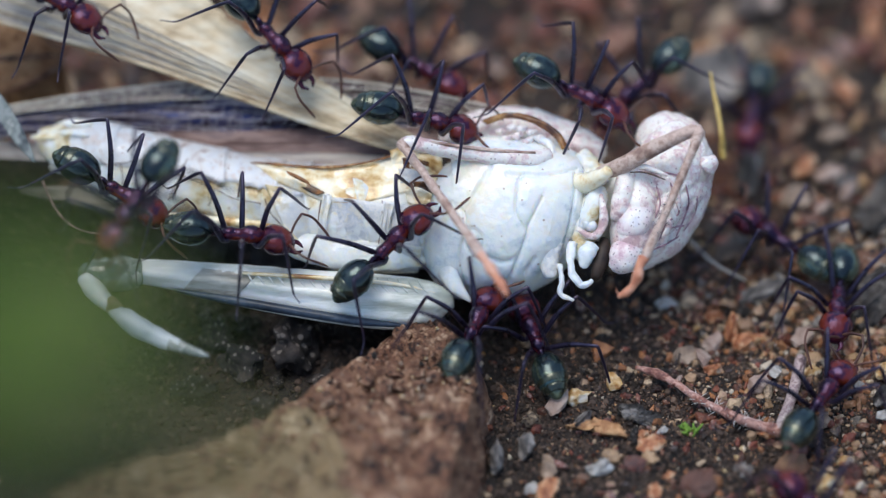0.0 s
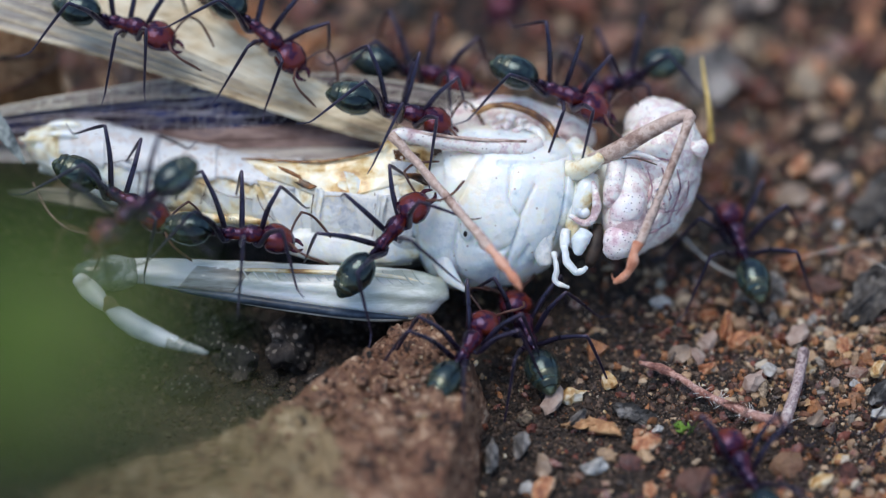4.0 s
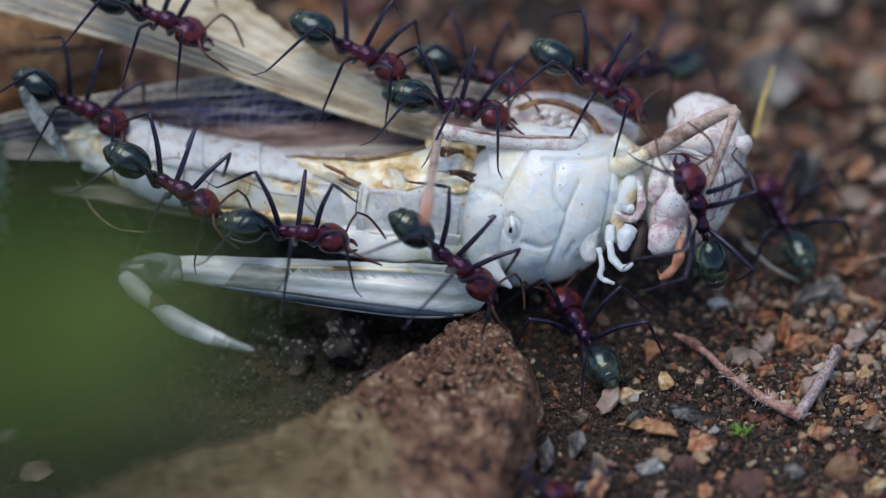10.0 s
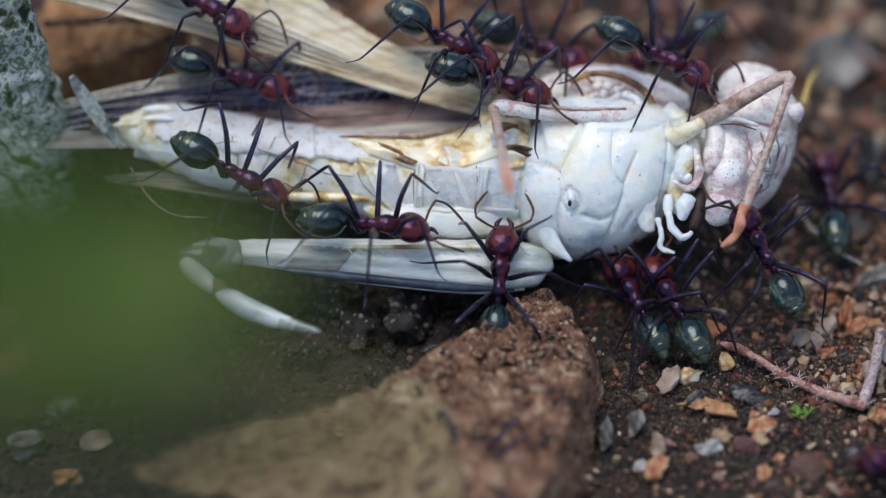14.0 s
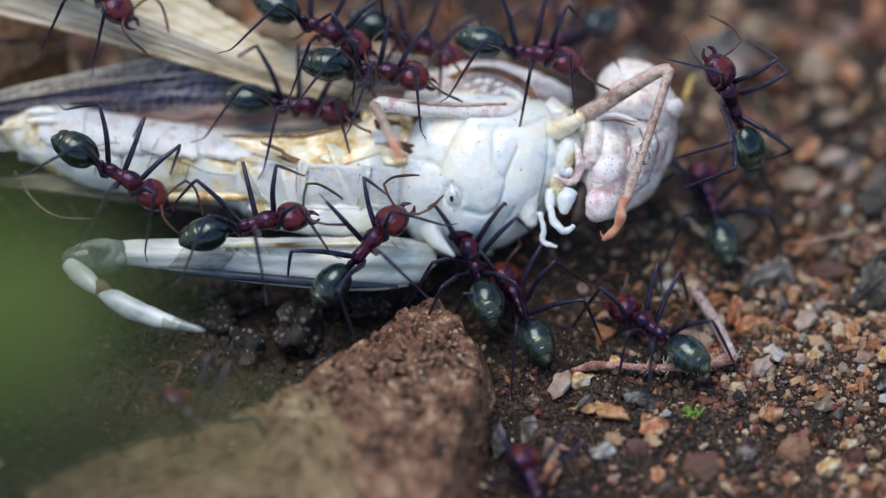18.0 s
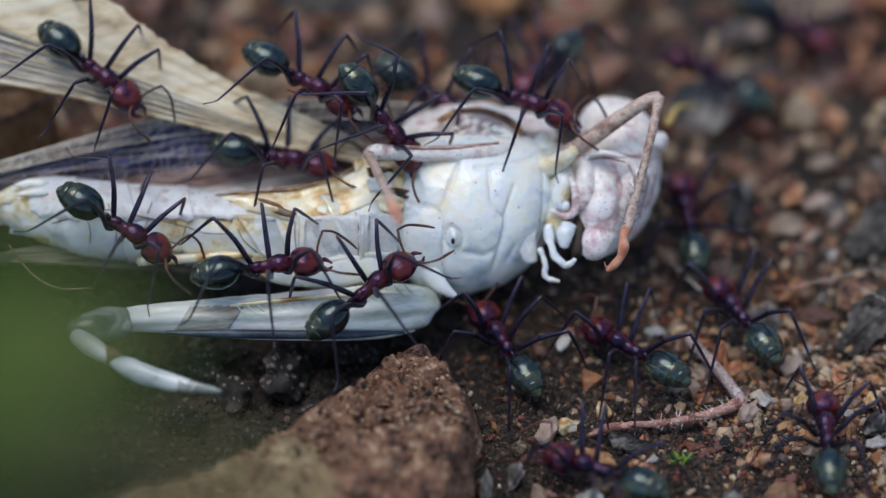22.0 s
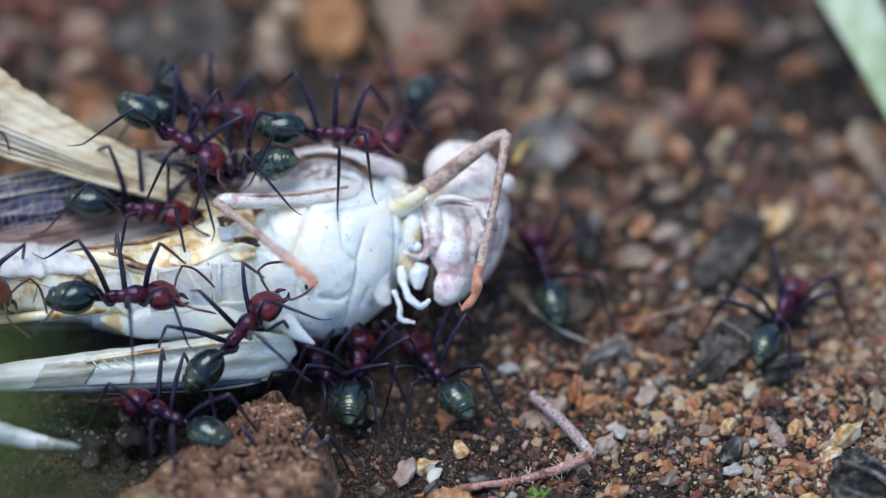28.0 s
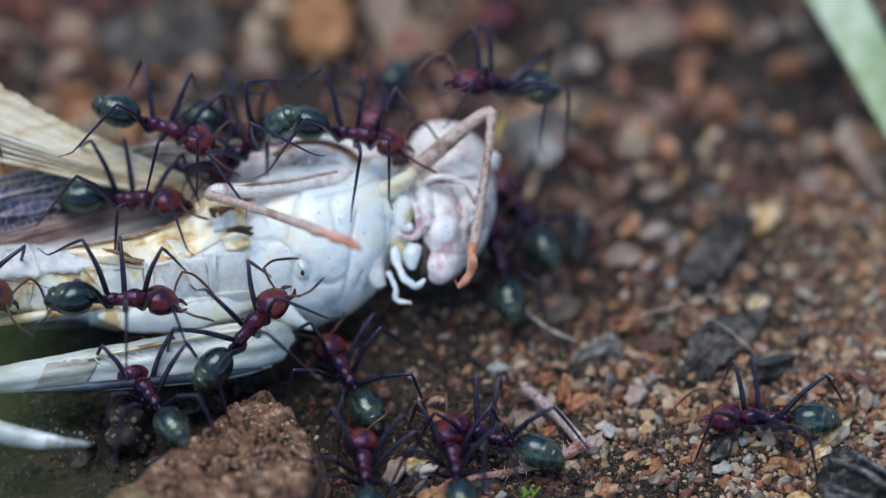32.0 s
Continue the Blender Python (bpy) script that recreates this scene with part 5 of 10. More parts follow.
# ---- wood, leaves and scraps ----
def slab(name, outline, thick, material, label, category, steps=26, rough=0.35, flare=0.0, dense=5, parent=None):
    """A broken piece with a rough top and broken sides, from its outline of (x, y, z)."""
    top = [V(p) for p in glide(outline + outline[:1], dense)[:-1]]
    c = sum(top, V((0, 0, 0))) / len(top)
    bm = bmesh.new()
    rings = []
    n = len(top)
    for q in [1.0, 0.99] + [1 - i / steps for i in range(1, steps)]:
        ring = []
        for p in top:
            co = c + (p - c) * q
            w = noise.noise(co * 0.35) * 0.8 + noise.noise(co * 1.1) * 0.5 + noise.noise(co * 2.7) * 0.4 + noise.noise(co * 5.3) * 0.26
            ring.append(bm.verts.new(co + V((0.4 * noise.noise(co * 1.5), 0.4 * noise.noise(co * 1.5 + V((9, 0, 0))), w * rough * 1.6 - (0.35 if q == 1.0 else 0)))))
        rings.append(ring)
    mid = bm.verts.new(c)
    low = []
    for lv in (0.33, 0.66, 1.0):
        ring = []
        for p in top:
            co = c + (p - c) * (1 - 0.05 * lv) + V((flare * lv, flare * 0.3 * lv, -thick * lv))
            ring.append(bm.verts.new(co + V((0.7 * noise.noise(co * 0.9), 0.7 * noise.noise(co * 0.9 + V((5, 3, 0))), 0.3 * noise.noise(co)))))
        low.append(ring)
    chain = low[::-1] + rings
    for a, b in zip(chain, chain[1:]):
        for j in range(n):
            bm.faces.new((a[j], a[(j + 1) % n], b[(j + 1) % n], b[j]))
    for j in range(n):
        bm.faces.new((rings[-1][j], rings[-1][(j + 1) % n], mid))
    bm.faces.new(low[-1])
    if parent:
        return part(name, bm, material, parent)
    return tagged(part(name, bm, material), label, category)


bark = thing("bark_piece", 0, 0, 0, "rough reddish-brown piece of bark on soil", "bark")
slab("slab", [(-0.63, -9.26, 3.2), (1.09, -11.63, 3.4), (2.55, -15.03, 3.6), (2.37, -19.06, 4), (1.43, -23.5, 4.4), (0.22, -28.99, 5), (-3.07, -32.31, 5.5), (-15.72, -33.59, 7), (-25.65, -31.68, 7), (-23.1, -27.41, 6), (-13.34, -22.53, 5), (-8.58, -17.69, 4.2), (-3.66, -12.8, 3.5)], 5.5, BARK, "", "", 60, 0.55, 2.2, 14, bark)
slab("inner_bark", [(-7.4, -20.6, 5.0), (-10.4, -20.2, 4.9), (-14.2, -23.2, 5.4), (-23.2, -27.6, 6.3), (-26.3, -32.0, 7.3), (-15.7, -34.0, 7.3), (-6.2, -33.0, 6.3), (-5.6, -27.5, 5.6)], 1.2, TANBARK, "", "", 40, 0.6, 0.0, 10, bark)
FLAKES = []
for i in range(4):
    ob = part("flake", lump_shape(90 + i, 3, 0.45, 0.5), BARK, bark)
    scene.collection.objects.unlink(ob)
    FLAKES.append(ob.data)
edge_a, edge_b, edge_c, edge_d = V((-0.63, -9.81, 3.2)), V((2.15, -17.41, 3.9)), V((-16.89, -26.07, 5.6)), V((-5.33, -28.36, 5.4))
for i in range(90):
    s, t = rnd.random(), rnd.random()
    p = (edge_a * (1 - s) + edge_b * s) * (1 - t) + (edge_c * (1 - s) + edge_d * s) * t
    f = new("flake", FLAKES[i % 4])
    f.parent = bark
    q = rnd.uniform(0.25, 0.8)
    f.matrix_basis = Matrix.LocRotScale((p + V((0, 0, rnd.uniform(-0.2, 0.15)))) * MM, Euler((rnd.uniform(-0.4, 0.4), rnd.uniform(-0.4, 0.4), rnd.uniform(0, 6.3))), (q * 1.4, q, q))
CRUMBLE = []
for i in range(5):
    ob = part("flake", lump_shape(120 + i, 1, 0.7, 0.5), (TANSTONE, BARK, QUARTZ, CLOD, BARK)[i], bark, smooth=False)
    scene.collection.objects.unlink(ob)
    CRUMBLE.append(ob.data)
for i in range(190):
    s, t = rnd.random() ** 0.7, rnd.random() ** 1.4
    p = (edge_a * (1 - s) + edge_b * s) * (1 - t) + (edge_c * (1 - s) + edge_d * s) * t
    f = new("flake", CRUMBLE[i % 5])
    f.parent = bark
    q = rnd.uniform(0.09, 0.3)
    f.matrix_basis = Matrix.LocRotScale((p + V((0, 0, rnd.uniform(0.1, 0.5)))) * MM, Euler((rnd.uniform(-1, 1), rnd.uniform(-1, 1), rnd.uniform(0, 6.3))), (q * 1.3, q, q))
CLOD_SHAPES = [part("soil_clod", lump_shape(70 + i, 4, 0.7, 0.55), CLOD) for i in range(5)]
for ob in CLOD_SHAPES:
    scene.collection.objects.unlink(ob)
    for v in ob.data.vertices:
        q = v.co / MM
        v.co += v.normal * MM * (0.16 * noise.noise(q * 4.5) + 0.09 * noise.noise(q * 10))


def clod(x, y, z, size):
    ob = new("soil_clod", CLOD_SHAPES[rnd.randrange(5)].data)
    ob.matrix_basis = Matrix.LocRotScale((x * MM, y * MM, (rough_height(x, y) + size * 0.3) * MM), Euler((rnd.uniform(-0.6, 0.6), rnd.uniform(-0.6, 0.6), rnd.uniform(0, 6.3))), (size, size, size))
    return tagged(ob, "black crumbly clod of damp soil", "clod", "soil clods round the body")


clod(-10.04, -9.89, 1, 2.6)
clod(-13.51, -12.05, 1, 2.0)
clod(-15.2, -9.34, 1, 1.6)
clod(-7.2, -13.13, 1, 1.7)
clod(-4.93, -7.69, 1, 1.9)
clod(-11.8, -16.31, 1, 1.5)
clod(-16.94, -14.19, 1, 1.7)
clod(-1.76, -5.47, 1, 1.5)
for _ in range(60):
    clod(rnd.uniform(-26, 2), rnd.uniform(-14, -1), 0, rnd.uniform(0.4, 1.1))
for _ in range(34):
    clod(rnd.uniform(12, 62), rnd.uniform(-26, 16), 0, rnd.uniform(0.35, 1.3))
for _ in range(34):
    clod(rnd.uniform(2, 26), rnd.uniform(-14, 4), 0, rnd.uniform(0.3, 0.7))
slab("dry_leaf", [(-37.14, 13.3, 10), (-31.03, 13.36, 9.4), (-27.7, 12.18, 8.8), (-26.95, 11.23, 8), (-29.3, 9.89, 7), (-31.76, 9.21, 6.4), (-37.82, 7.95, 6)], 6, DRYLEAF, "curled brown dry leaf propped on soil", "leaf", 24, 0.3, dense=10)
dry = scene.objects["dry_leaf"]
part("midrib", tube([(-37.07, 8.53, 10), (-32.7, 9.35, 9.8), (-29.55, 10.15, 9.3), (-27.29, 11.06, 8.7)], [0.3, 0.26, 0.2, 0.1], 5, 8), BARK, dry)
part("torn_edge", tube([(-31.7, 8.89, 6.8), (-29.25, 9.57, 7.4), (-27.29, 10.52, 8.2), (-26.97, 11.05, 8.6)], [0.15, 0.22, 0.2, 0.1], 5, 8), BARK, dry)
slab("dry_leaf", [(8.94, -17.71, 0.7), (10.68, -17.42, 0.9), (12.89, -18.44, 0.7), (12.2, -18.52, 0.5), (10.1, -17.79, 0.5)], 0.2, DRYLEAF, "small curled tan leaf scrap on grit", "leaf", 8, 0.12)
chip = slab("charred_chip", [(37.81, -17.02, 2), (39.66, -17.03, 2.4), (41.98, -19.53, 2.6), (46.36, -23.22, 2.8), (45.46, -28.37, 2.4), (39.55, -27.49, 2), (37.18, -20.80, 1.6)], 2.4, CHAR, "charred black wood chip with grey cracks", "wood chip", 40, 0.8, 0.0, 16)
for rows in ([(38.05, -18.49, 2.7), (40.27, -20.27, 3), (42.49, -23.15, 3.1)], [(37.56, -20.52, 2.4), (39.92, -22.56, 2.7), (41.75, -25.37, 2.8)], [(39.47, -18.01, 2.9), (41.78, -20.50, 3.1), (44.74, -23.44, 3.2)]):
    part("ash_streak", tube(rows, [0.1, 0.22, 0.1], 6, 7), ASH, chip, "grey-white ash streak")


slab("wood_litter", [(-12.36, 31.83, 1.6), (-8.59, 33.53, 2), (-3.31, 32.87, 2), (-2.51, 29.56, 1.6), (-7.34, 27.73, 1.4), (-11.26, 28.63, 1.4)], 1.6, DARKLEAF, "grey-brown weathered piece of wood lying on soil", "wood chip", 18, 0.8, 0.0, 10)
slab("wood_litter", [(8.82, 37.04, 1.4), (11.29, 37.11, 1.8), (12.09, 31.52, 1.8), (10.59, 28.35, 1.4), (9.03, 32.29, 1.3)], 1.2, TANSTONE, "pale tan splinter of wood lying on soil", "wood chip", 14, 0.5, 0.0, 10)
slab("wood_litter", [(27.45, 30.13, 1.4), (29.80, 31.57, 1.8), (32.77, 30.37, 1.8), (32.26, 27.48, 1.4), (28.46, 26.82, 1.3)], 1.4, TANSTONE, "buff flat chip lying on soil", "wood chip", 14, 0.6, 0.0, 10)
slab("dry_leaf", [(2.89, 33.91, 1.4), (5.58, 34.18, 2.2), (7.58, 31.31, 2.2), (6.2, 28.04, 1.6), (3.61, 29.21, 1.3)], 0.5, DRYLEAF, "curled reddish-brown leaf crumb behind the body", "leaf", 14, 0.9, 0.0, 10)
for outline, rib, words in (
        ([(29.97, 2.0, 0.9), (32.31, 5.39, 1.2), (34.74, 7.81, 1.4), (36.24, 6.94, 1.3), (34.65, 4.22, 1.1), (32.93, 1.81, 1.0), (31.1, 1.18, 0.8)], [(30.3, 1.7, 1.0), (32.9, 3.9, 1.3), (35.4, 7.2, 1.55)], "grey-brown thin decayed leaf lying on the grit"),
        ([(28.89, -7.45, 0.8), (31.24, -3.51, 1.2), (33.43, -2.68, 1.4), (35.42, -2.07, 1.3), (35.54, -3.79, 1.1), (32.21, -6.95, 0.9), (30.0, -8.23, 0.7)], [(29.4, -7.8, 1.0), (32.3, -5.2, 1.4), (35.4, -2.8, 1.5)], "dark thin decayed leaf with pale lichen patches on grit")):
    part("midrib", tube(rib, [0.1, 0.12, 0.05], 6, 7), DARKLEAF, slab("dark_leaf", outline, 0.3, DARKLEAF, words, "leaf", 24, 0.7, 0.0, 14))
tagged(part("straw", tube([(30.48, 0.37, 1.1), (33.28, 1.79, 1.6), (37.42, 3.79, 1.3)], [0.09, 0.12, 0.07], 5, 7), CHAR), "dark dry grass stem lying on soil", "stem")
tagged(part("straw", tube([(-2.81, 35.61, 2), (1.07, 30.88, 2.6), (2.66, 26.68, 1.8)], [0.12, 0.16, 0.1], 5, 7), BARK), "dry brown grass stem behind the body", "stem")


def stone_at(x, y, _z, size, material, label, which, squash=0.8, turn=0.3, lift=0.3):
    return pebble(x, y, size, material, label, turn, lift, which, "stones on the grit", squash)


stone_at(23.03, -4.49, 0.4, 1.9, GREYSTONE, "flat pale grey stone in grit", 2, 0.4)
stone_at(17.53, -23.11, 0.5, 1.7, None, "orange flat pebble on grit", 6)
stone_at(21.22, 0, 0.6, 1.6, None, "brown round pebble beside the head", 2)
stone_at(20.57, 17.64, 0.8, 3.2, GREYSTONE, "grey flat stone behind the head", 6, 1.0)
stone_at(13.96, 21.04, 0.8, 2.4, None, "red and white pebble behind head", 1, 0.9)
stone_at(12.37, 29.44, 0.8, 3.0, None, "reddish stone far behind", 2, 0.9)
stone_at(23.97, 26.09, 0.6, 2.0, None, "round reddish stone on soil", 0, 0.9)
stone_at(21.7, -9.01, 0.4, 1.3, ORANGE, "orange-red angular pebble beside the lost leg", 0)
stone_at(19.38, -11.57, 0.4, 0.85, ORANGE, "orange pebble among the grit", 5)
stone_at(19.65, -6.58, 0.4, 1, ORANGE, "orange pebble on dark soil", 1)
stone_at(17.3, -10.48, 0.4, 1.1, TANSTONE, "flat tan stone on dark soil", 6)
stone_at(14.06, -18.35, 0.4, 0.65, ORANGE, "small orange stone beside the moss", 4)
stone_at(24.05, -20.84, 0.4, 1.5, None, "dark reddish flat stone on grit", 6)
stone_at(26.28, -22.22, 0.4, 0.95, HONEY, "honey-coloured stone among the grit", 2)
stone_at(23.64, -23.38, 0.4, 0.9, ORANGE, "orange angular stone among the grit", 5)
stone_at(20.42, -21.14, 0.4, 0.8, GREYSTONE, "dark bluish stone on damp soil", 4)
stone_at(26.29, -11.79, 0.4, 0.8, HONEY, "pale honey stone beside the lost leg", 3)
stone_at(15.74, -22, 0.4, 0.6, ORANGE, "small orange stone on damp soil", 3)
stone_at(-36.82, -15.44, 0.4, 1.8, DRYLEAF, "brown leaf crumb in the shade of the leaves", 2)
stone_at(-33.51, -18.47, 0.4, 1.5, GREYSTONE, "grey stone in the shade of the leaves", 4)
stone_at(-35.25, -23.2, 0.4, 1.9, GREYSTONE, "grey stone in the shade of the leaves", 1)
stone_at(-30.78, -21.98, 0.4, 1.3, TANSTONE, "tan stone in the shade of the leaves", 6)
stone_at(-38.16, -11.18, 0.4, 1.4, None, "reddish stone in the shade of the leaves", 3)
stone_at(-32.14, -25.09, 0.4, 1.2, DRYLEAF, "brown leaf crumb in the shade of the leaves", 5)
stone_at(41.36, -14.61, 0.4, 0.5, HONEY, "orange quartz grain in grit", 2)
stone_at(37.69, -15.85, 0.5, 0.9, QUARTZ, "honey yellow pebble in grit", 2)
stone_at(22.41, -11.04, 0.4, 0.5, None, "small dark red stone beside the lost leg", 3)
stone_at(27.86, -20.14, 0.4, 0.8, HONEY, "tan angular stone among the grit", 4, 0.8)
stone_at(25.76, -8.92, 0.5, 1.18, PINKSTONE, "pinkish grey angular stone lying in the grit", 2, 0.7, 1.04, 0.55)
stone_at(28.89, -10.25, 0.5, 0.85, ORANGE, "orange-pink rough stone lying in the grit", 3, 0.9, 1.41, 0.55)
stone_at(24.45, -4.32, 0.5, 1.60, GREYSTONE, "flat grey stone with pale flecks on soil", 4, 0.55, 1.78, 0.55)
stone_at(26.34, -1.55, 0.5, 1.66, ORANGE, "orange-pink rough stone lying in the grit", 5, 0.55, 0.30, 0.55)
stone_at(30.59, -2.81, 0.5, 2.15, BARK, "dark reddish-brown rough stone on soil", 6, 0.7, 0.67, 0.55)
stone_at(31.04, -12.71, 0.5, 0.99, HONEY, "honey-coloured translucent grain lying in the grit", 7, 0.6, 1.04, 0.55)
stone_at(34.30, -14.09, 0.5, 0.83, PINKSTONE, "pinkish grey angular stone lying in the grit", 0, 1, 1.41, 0.55)
stone_at(32.74, -14.23, 0.5, 0.47, CLEAR, "clear glassy quartz chip on the grit", 1, 1, 1.78, 0.55)
stone_at(30.87, -16.81, 0.5, 0.82, CLEAR, "clear glassy quartz chip on the grit", 2, 0.7, 0.30, 0.55)
stone_at(29.39, -13.56, 0.5, 0.44, CLEAR, "clear glassy quartz chip on the grit", 3, 1, 0.67, 0.55)
stone_at(30.89, -14.80, 0.5, 1.43, CHAR, "near-black rough stone lying in the grit", 4, 0.7, 1.04, 0.55)
stone_at(35.60, -12.96, 0.5, 0.88, HONEY, "honey-coloured translucent grain lying in the grit", 5, 1, 1.41, 0.55)
stone_at(35.66, -16.98, 0.5, 1.08, ORANGE, "orange-pink rough stone lying in the grit", 6, 0.8, 1.78, 0.55)
stone_at(35.73, -19.77, 0.5, 0.98, HONEY, "honey-coloured translucent grain lying in the grit", 7, 1, 0.30, 0.55)
stone_at(38.90, -14.28, 0.5, 1.61, QUARTZ, "pale yellow translucent quartz piece on the grit", 0, 0.6, 0.67, 0.55)
stone_at(36.80, -14.83, 0.5, 0.73, ORANGE, "orange-pink rough stone lying in the grit", 1, 1, 1.04, 0.55)
stone_at(41.81, -10.91, 0.5, 1.00, TANSTONE, "buff tan stone lying in the grit", 2, 0.55, 1.41, 0.55)
stone_at(32.80, -17.27, 0.5, 0.36, CLEAR, "clear glassy quartz chip on the grit", 3, 1, 1.78, 0.55)
stone_at(22.78, -17.90, 0.5, 1.03, ORANGE, "orange-pink rough stone lying in the grit", 4, 0.7, 0.30, 0.55)
stone_at(26.47, -16.86, 0.5, 1.08, TANSTONE, "buff tan stone lying in the grit", 5, 0.55, 0.67, 0.55)
stone_at(27.98, -13.29, 0.5, 0.52, PINKSTONE, "pinkish grey angular stone lying in the grit", 6, 1, 1.04, 0.55)
stone_at(32.25, -12.54, 0.5, 0.42, HONEY, "honey-coloured translucent grain lying in the grit", 7, 1, 1.41, 0.55)
stone_at(33.93, -12.44, 0.5, 0.78, PINKSTONE, "pinkish grey angular stone lying in the grit", 0, 0.8, 1.78, 0.55)
stone_at(35.49, -8.10, 0.5, 2.2, CHAR, "near-black rough stone with pale flecks on soil", 1, 0.55, 0.30, 0.55)
stone_at(35.49, -0.93, 0.5, 0.95, QUARTZ, "pale yellow translucent quartz piece on the grit", 2, 0.8, 0.67, 0.55)
stone_at(43.62, 2.14, 0.5, 0.82, ORANGE, "orange-pink rough stone lying in the grit", 3, 0.8, 1.04, 0.55)
stone_at(29.45, 1.98, 0.5, 0.55, CLEAR, "clear glassy quartz chip on the grit", 4, 1, 1.41, 0.55)
stone_at(41.40, -5.00, 0.5, 0.53, CLEAR, "clear glassy quartz chip on the grit", 5, 0.6, 1.78, 0.55)
stone_at(26.29, 4.71, 0.5, 1.64, TANSTONE, "buff tan stone lying in the grit", 6, 0.7, 0.30, 0.55)
stone_at(28.06, 3.86, 0.5, 0.82, PINKSTONE, "pinkish grey angular stone lying in the grit", 7, 0.8, 0.67, 0.55)
stone_at(29.97, 5.33, 0.5, 1.23, PINKSTONE, "pinkish grey angular stone lying in the grit", 0, 0.6, 1.04, 0.55)
stone_at(24.25, -7.41, 0.5, 0.92, GREYSTONE, "flat grey stone with pale flecks on soil", 1, 0.6, 1.41, 0.55)
stone_at(27.34, -4.61, 0.5, 0.81, ORANGE, "orange-pink rough stone lying in the grit", 2, 0.9, 1.78, 0.55)
stone_at(25.33, 26.21, 0.5, 1.61, PINKSTONE, "pinkish grey angular stone lying in the grit", 3, 0.9, 0.30, 0.55)
stone_at(31.35, 29.85, 0.5, 2.37, TANSTONE, "buff tan stone lying in the grit", 4, 0.7, 0.67, 0.55)
stone_at(39.90, 29.20, 0.5, 1.33, PINKSTONE, "pinkish grey angular stone lying in the grit", 5, 0.7, 1.04, 0.55)
stone_at(43.07, 28.75, 0.5, 0.74, GREYSTONE, "flat grey stone with pale flecks on soil", 6, 0.9, 1.41, 0.55)
stone_at(40.17, 18.71, 0.5, 0.81, ORANGE, "orange-pink rough stone lying in the grit", 7, 0.9, 1.78, 0.55)
stone_at(34.36, 17.39, 0.5, 0.74, QUARTZ, "pale yellow translucent quartz piece on the grit", 0, 0.9, 0.30, 0.55)
stone_at(33.65, 15.90, 0.5, 0.72, QUARTZ, "pale yellow translucent quartz piece on the grit", 1, 0.7, 0.67, 0.55)
stone_at(36.93, 7.54, 0.5, 1.53, HONEY, "honey-coloured translucent grain lying in the grit", 2, 0.9, 1.04, 0.55)
stone_at(32.67, 8.05, 0.5, 1.40, BARK, "dark reddish-brown rough stone on soil", 3, 0.8, 1.41, 0.55)
stone_at(45.33, 11.38, 0.5, 1.42, GREYSTONE, "flat grey stone with pale flecks on soil", 4, 0.6, 1.78, 0.55)
stone_at(46.97, 13.54, 0.5, 1.56, TANSTONE, "buff tan stone lying in the grit", 5, 0.55, 0.30, 0.55)
stone_at(41.72, 15.86, 0.5, 1.29, TANSTONE, "buff tan stone lying in the grit", 6, 0.7, 0.67, 0.55)
stone_at(43.01, 15.76, 0.5, 0.86, ORANGE, "orange-pink rough stone lying in the grit", 7, 0.7, 1.04, 0.55)
stone_at(44.26, 14.51, 0.5, 1.08, ORANGE, "orange-pink rough stone lying in the grit", 0, 0.55, 1.41, 0.55)
stone_at(45.32, 17.14, 0.5, 1.14, PINKSTONE, "pinkish grey angular stone lying in the grit", 1, 0.8, 1.78, 0.55)
stone_at(28.73, 7.06, 0.5, 1.17, PINKSTONE, "pinkish grey angular stone lying in the grit", 2, 0.8, 0.30, 0.55)
stone_at(30.14, 6.04, 0.5, 1.25, GREYSTONE, "flat grey stone with pale flecks on soil", 3, 0.6, 0.67, 0.55)
stone_at(27.05, 7.92, 0.5, 1.39, ORANGE, "orange-pink rough stone lying in the grit", 4, 0.7, 1.04, 0.55)
stone_at(22.70, 7.52, 0.5, 2.37, CHAR, "near-black rough stone lying in the grit", 5, 0.6, 1.41, 0.55)
stone_at(30.75, 15.54, 0.5, 1.43, ORANGE, "orange-pink rough stone lying in the grit", 6, 0.7, 1.78, 0.55)
stone_at(29.45, 11.08, 0.5, 1.18, TANSTONE, "buff tan stone lying in the grit", 7, 0.8, 0.30, 0.55)
stone_at(26.19, 11.71, 0.5, 1.64, BARK, "dark reddish-brown rough stone on soil", 0, 0.6, 0.67, 0.55)
stone_at(29.51, 18.34, 0.5, 1.29, ORANGE, "orange-pink rough stone lying in the grit", 1, 0.8, 1.04, 0.55)
stone_at(33.59, 23.97, 0.5, 1.31, ORANGE, "orange-pink rough stone lying in the grit", 2, 0.6, 1.41, 0.55)
stone_at(34.09, 21.54, 0.5, 1.30, BARK, "dark reddish-brown rough stone on soil", 3, 0.7, 1.78, 0.55)
stone_at(25.64, 21.39, 0.5, 1.59, BARK, "dark reddish-brown rough stone on soil", 4, 0.7, 0.30, 0.55)
stone_at(9.57, -14.82, 0.5, 1.05, QUARTZ, "pale translucent quartz piece on damp soil", 0, 0.8, 0.30, 0.45)
stone_at(10.02, -17.47, 0.5, 1.12, GREYSTONE, "flat grey shard lying on damp soil", 1, 0.45, 0.67, 0.45)
stone_at(8.29, -15.78, 0.5, 1.12, PINKSTONE, "pinkish grey angular stone on damp soil", 2, 0.7, 1.04, 0.45)
stone_at(6.08, -19.35, 0.5, 1.30, GREYSTONE, "flat grey shard lying on damp soil", 3, 0.6, 1.41, 0.45)
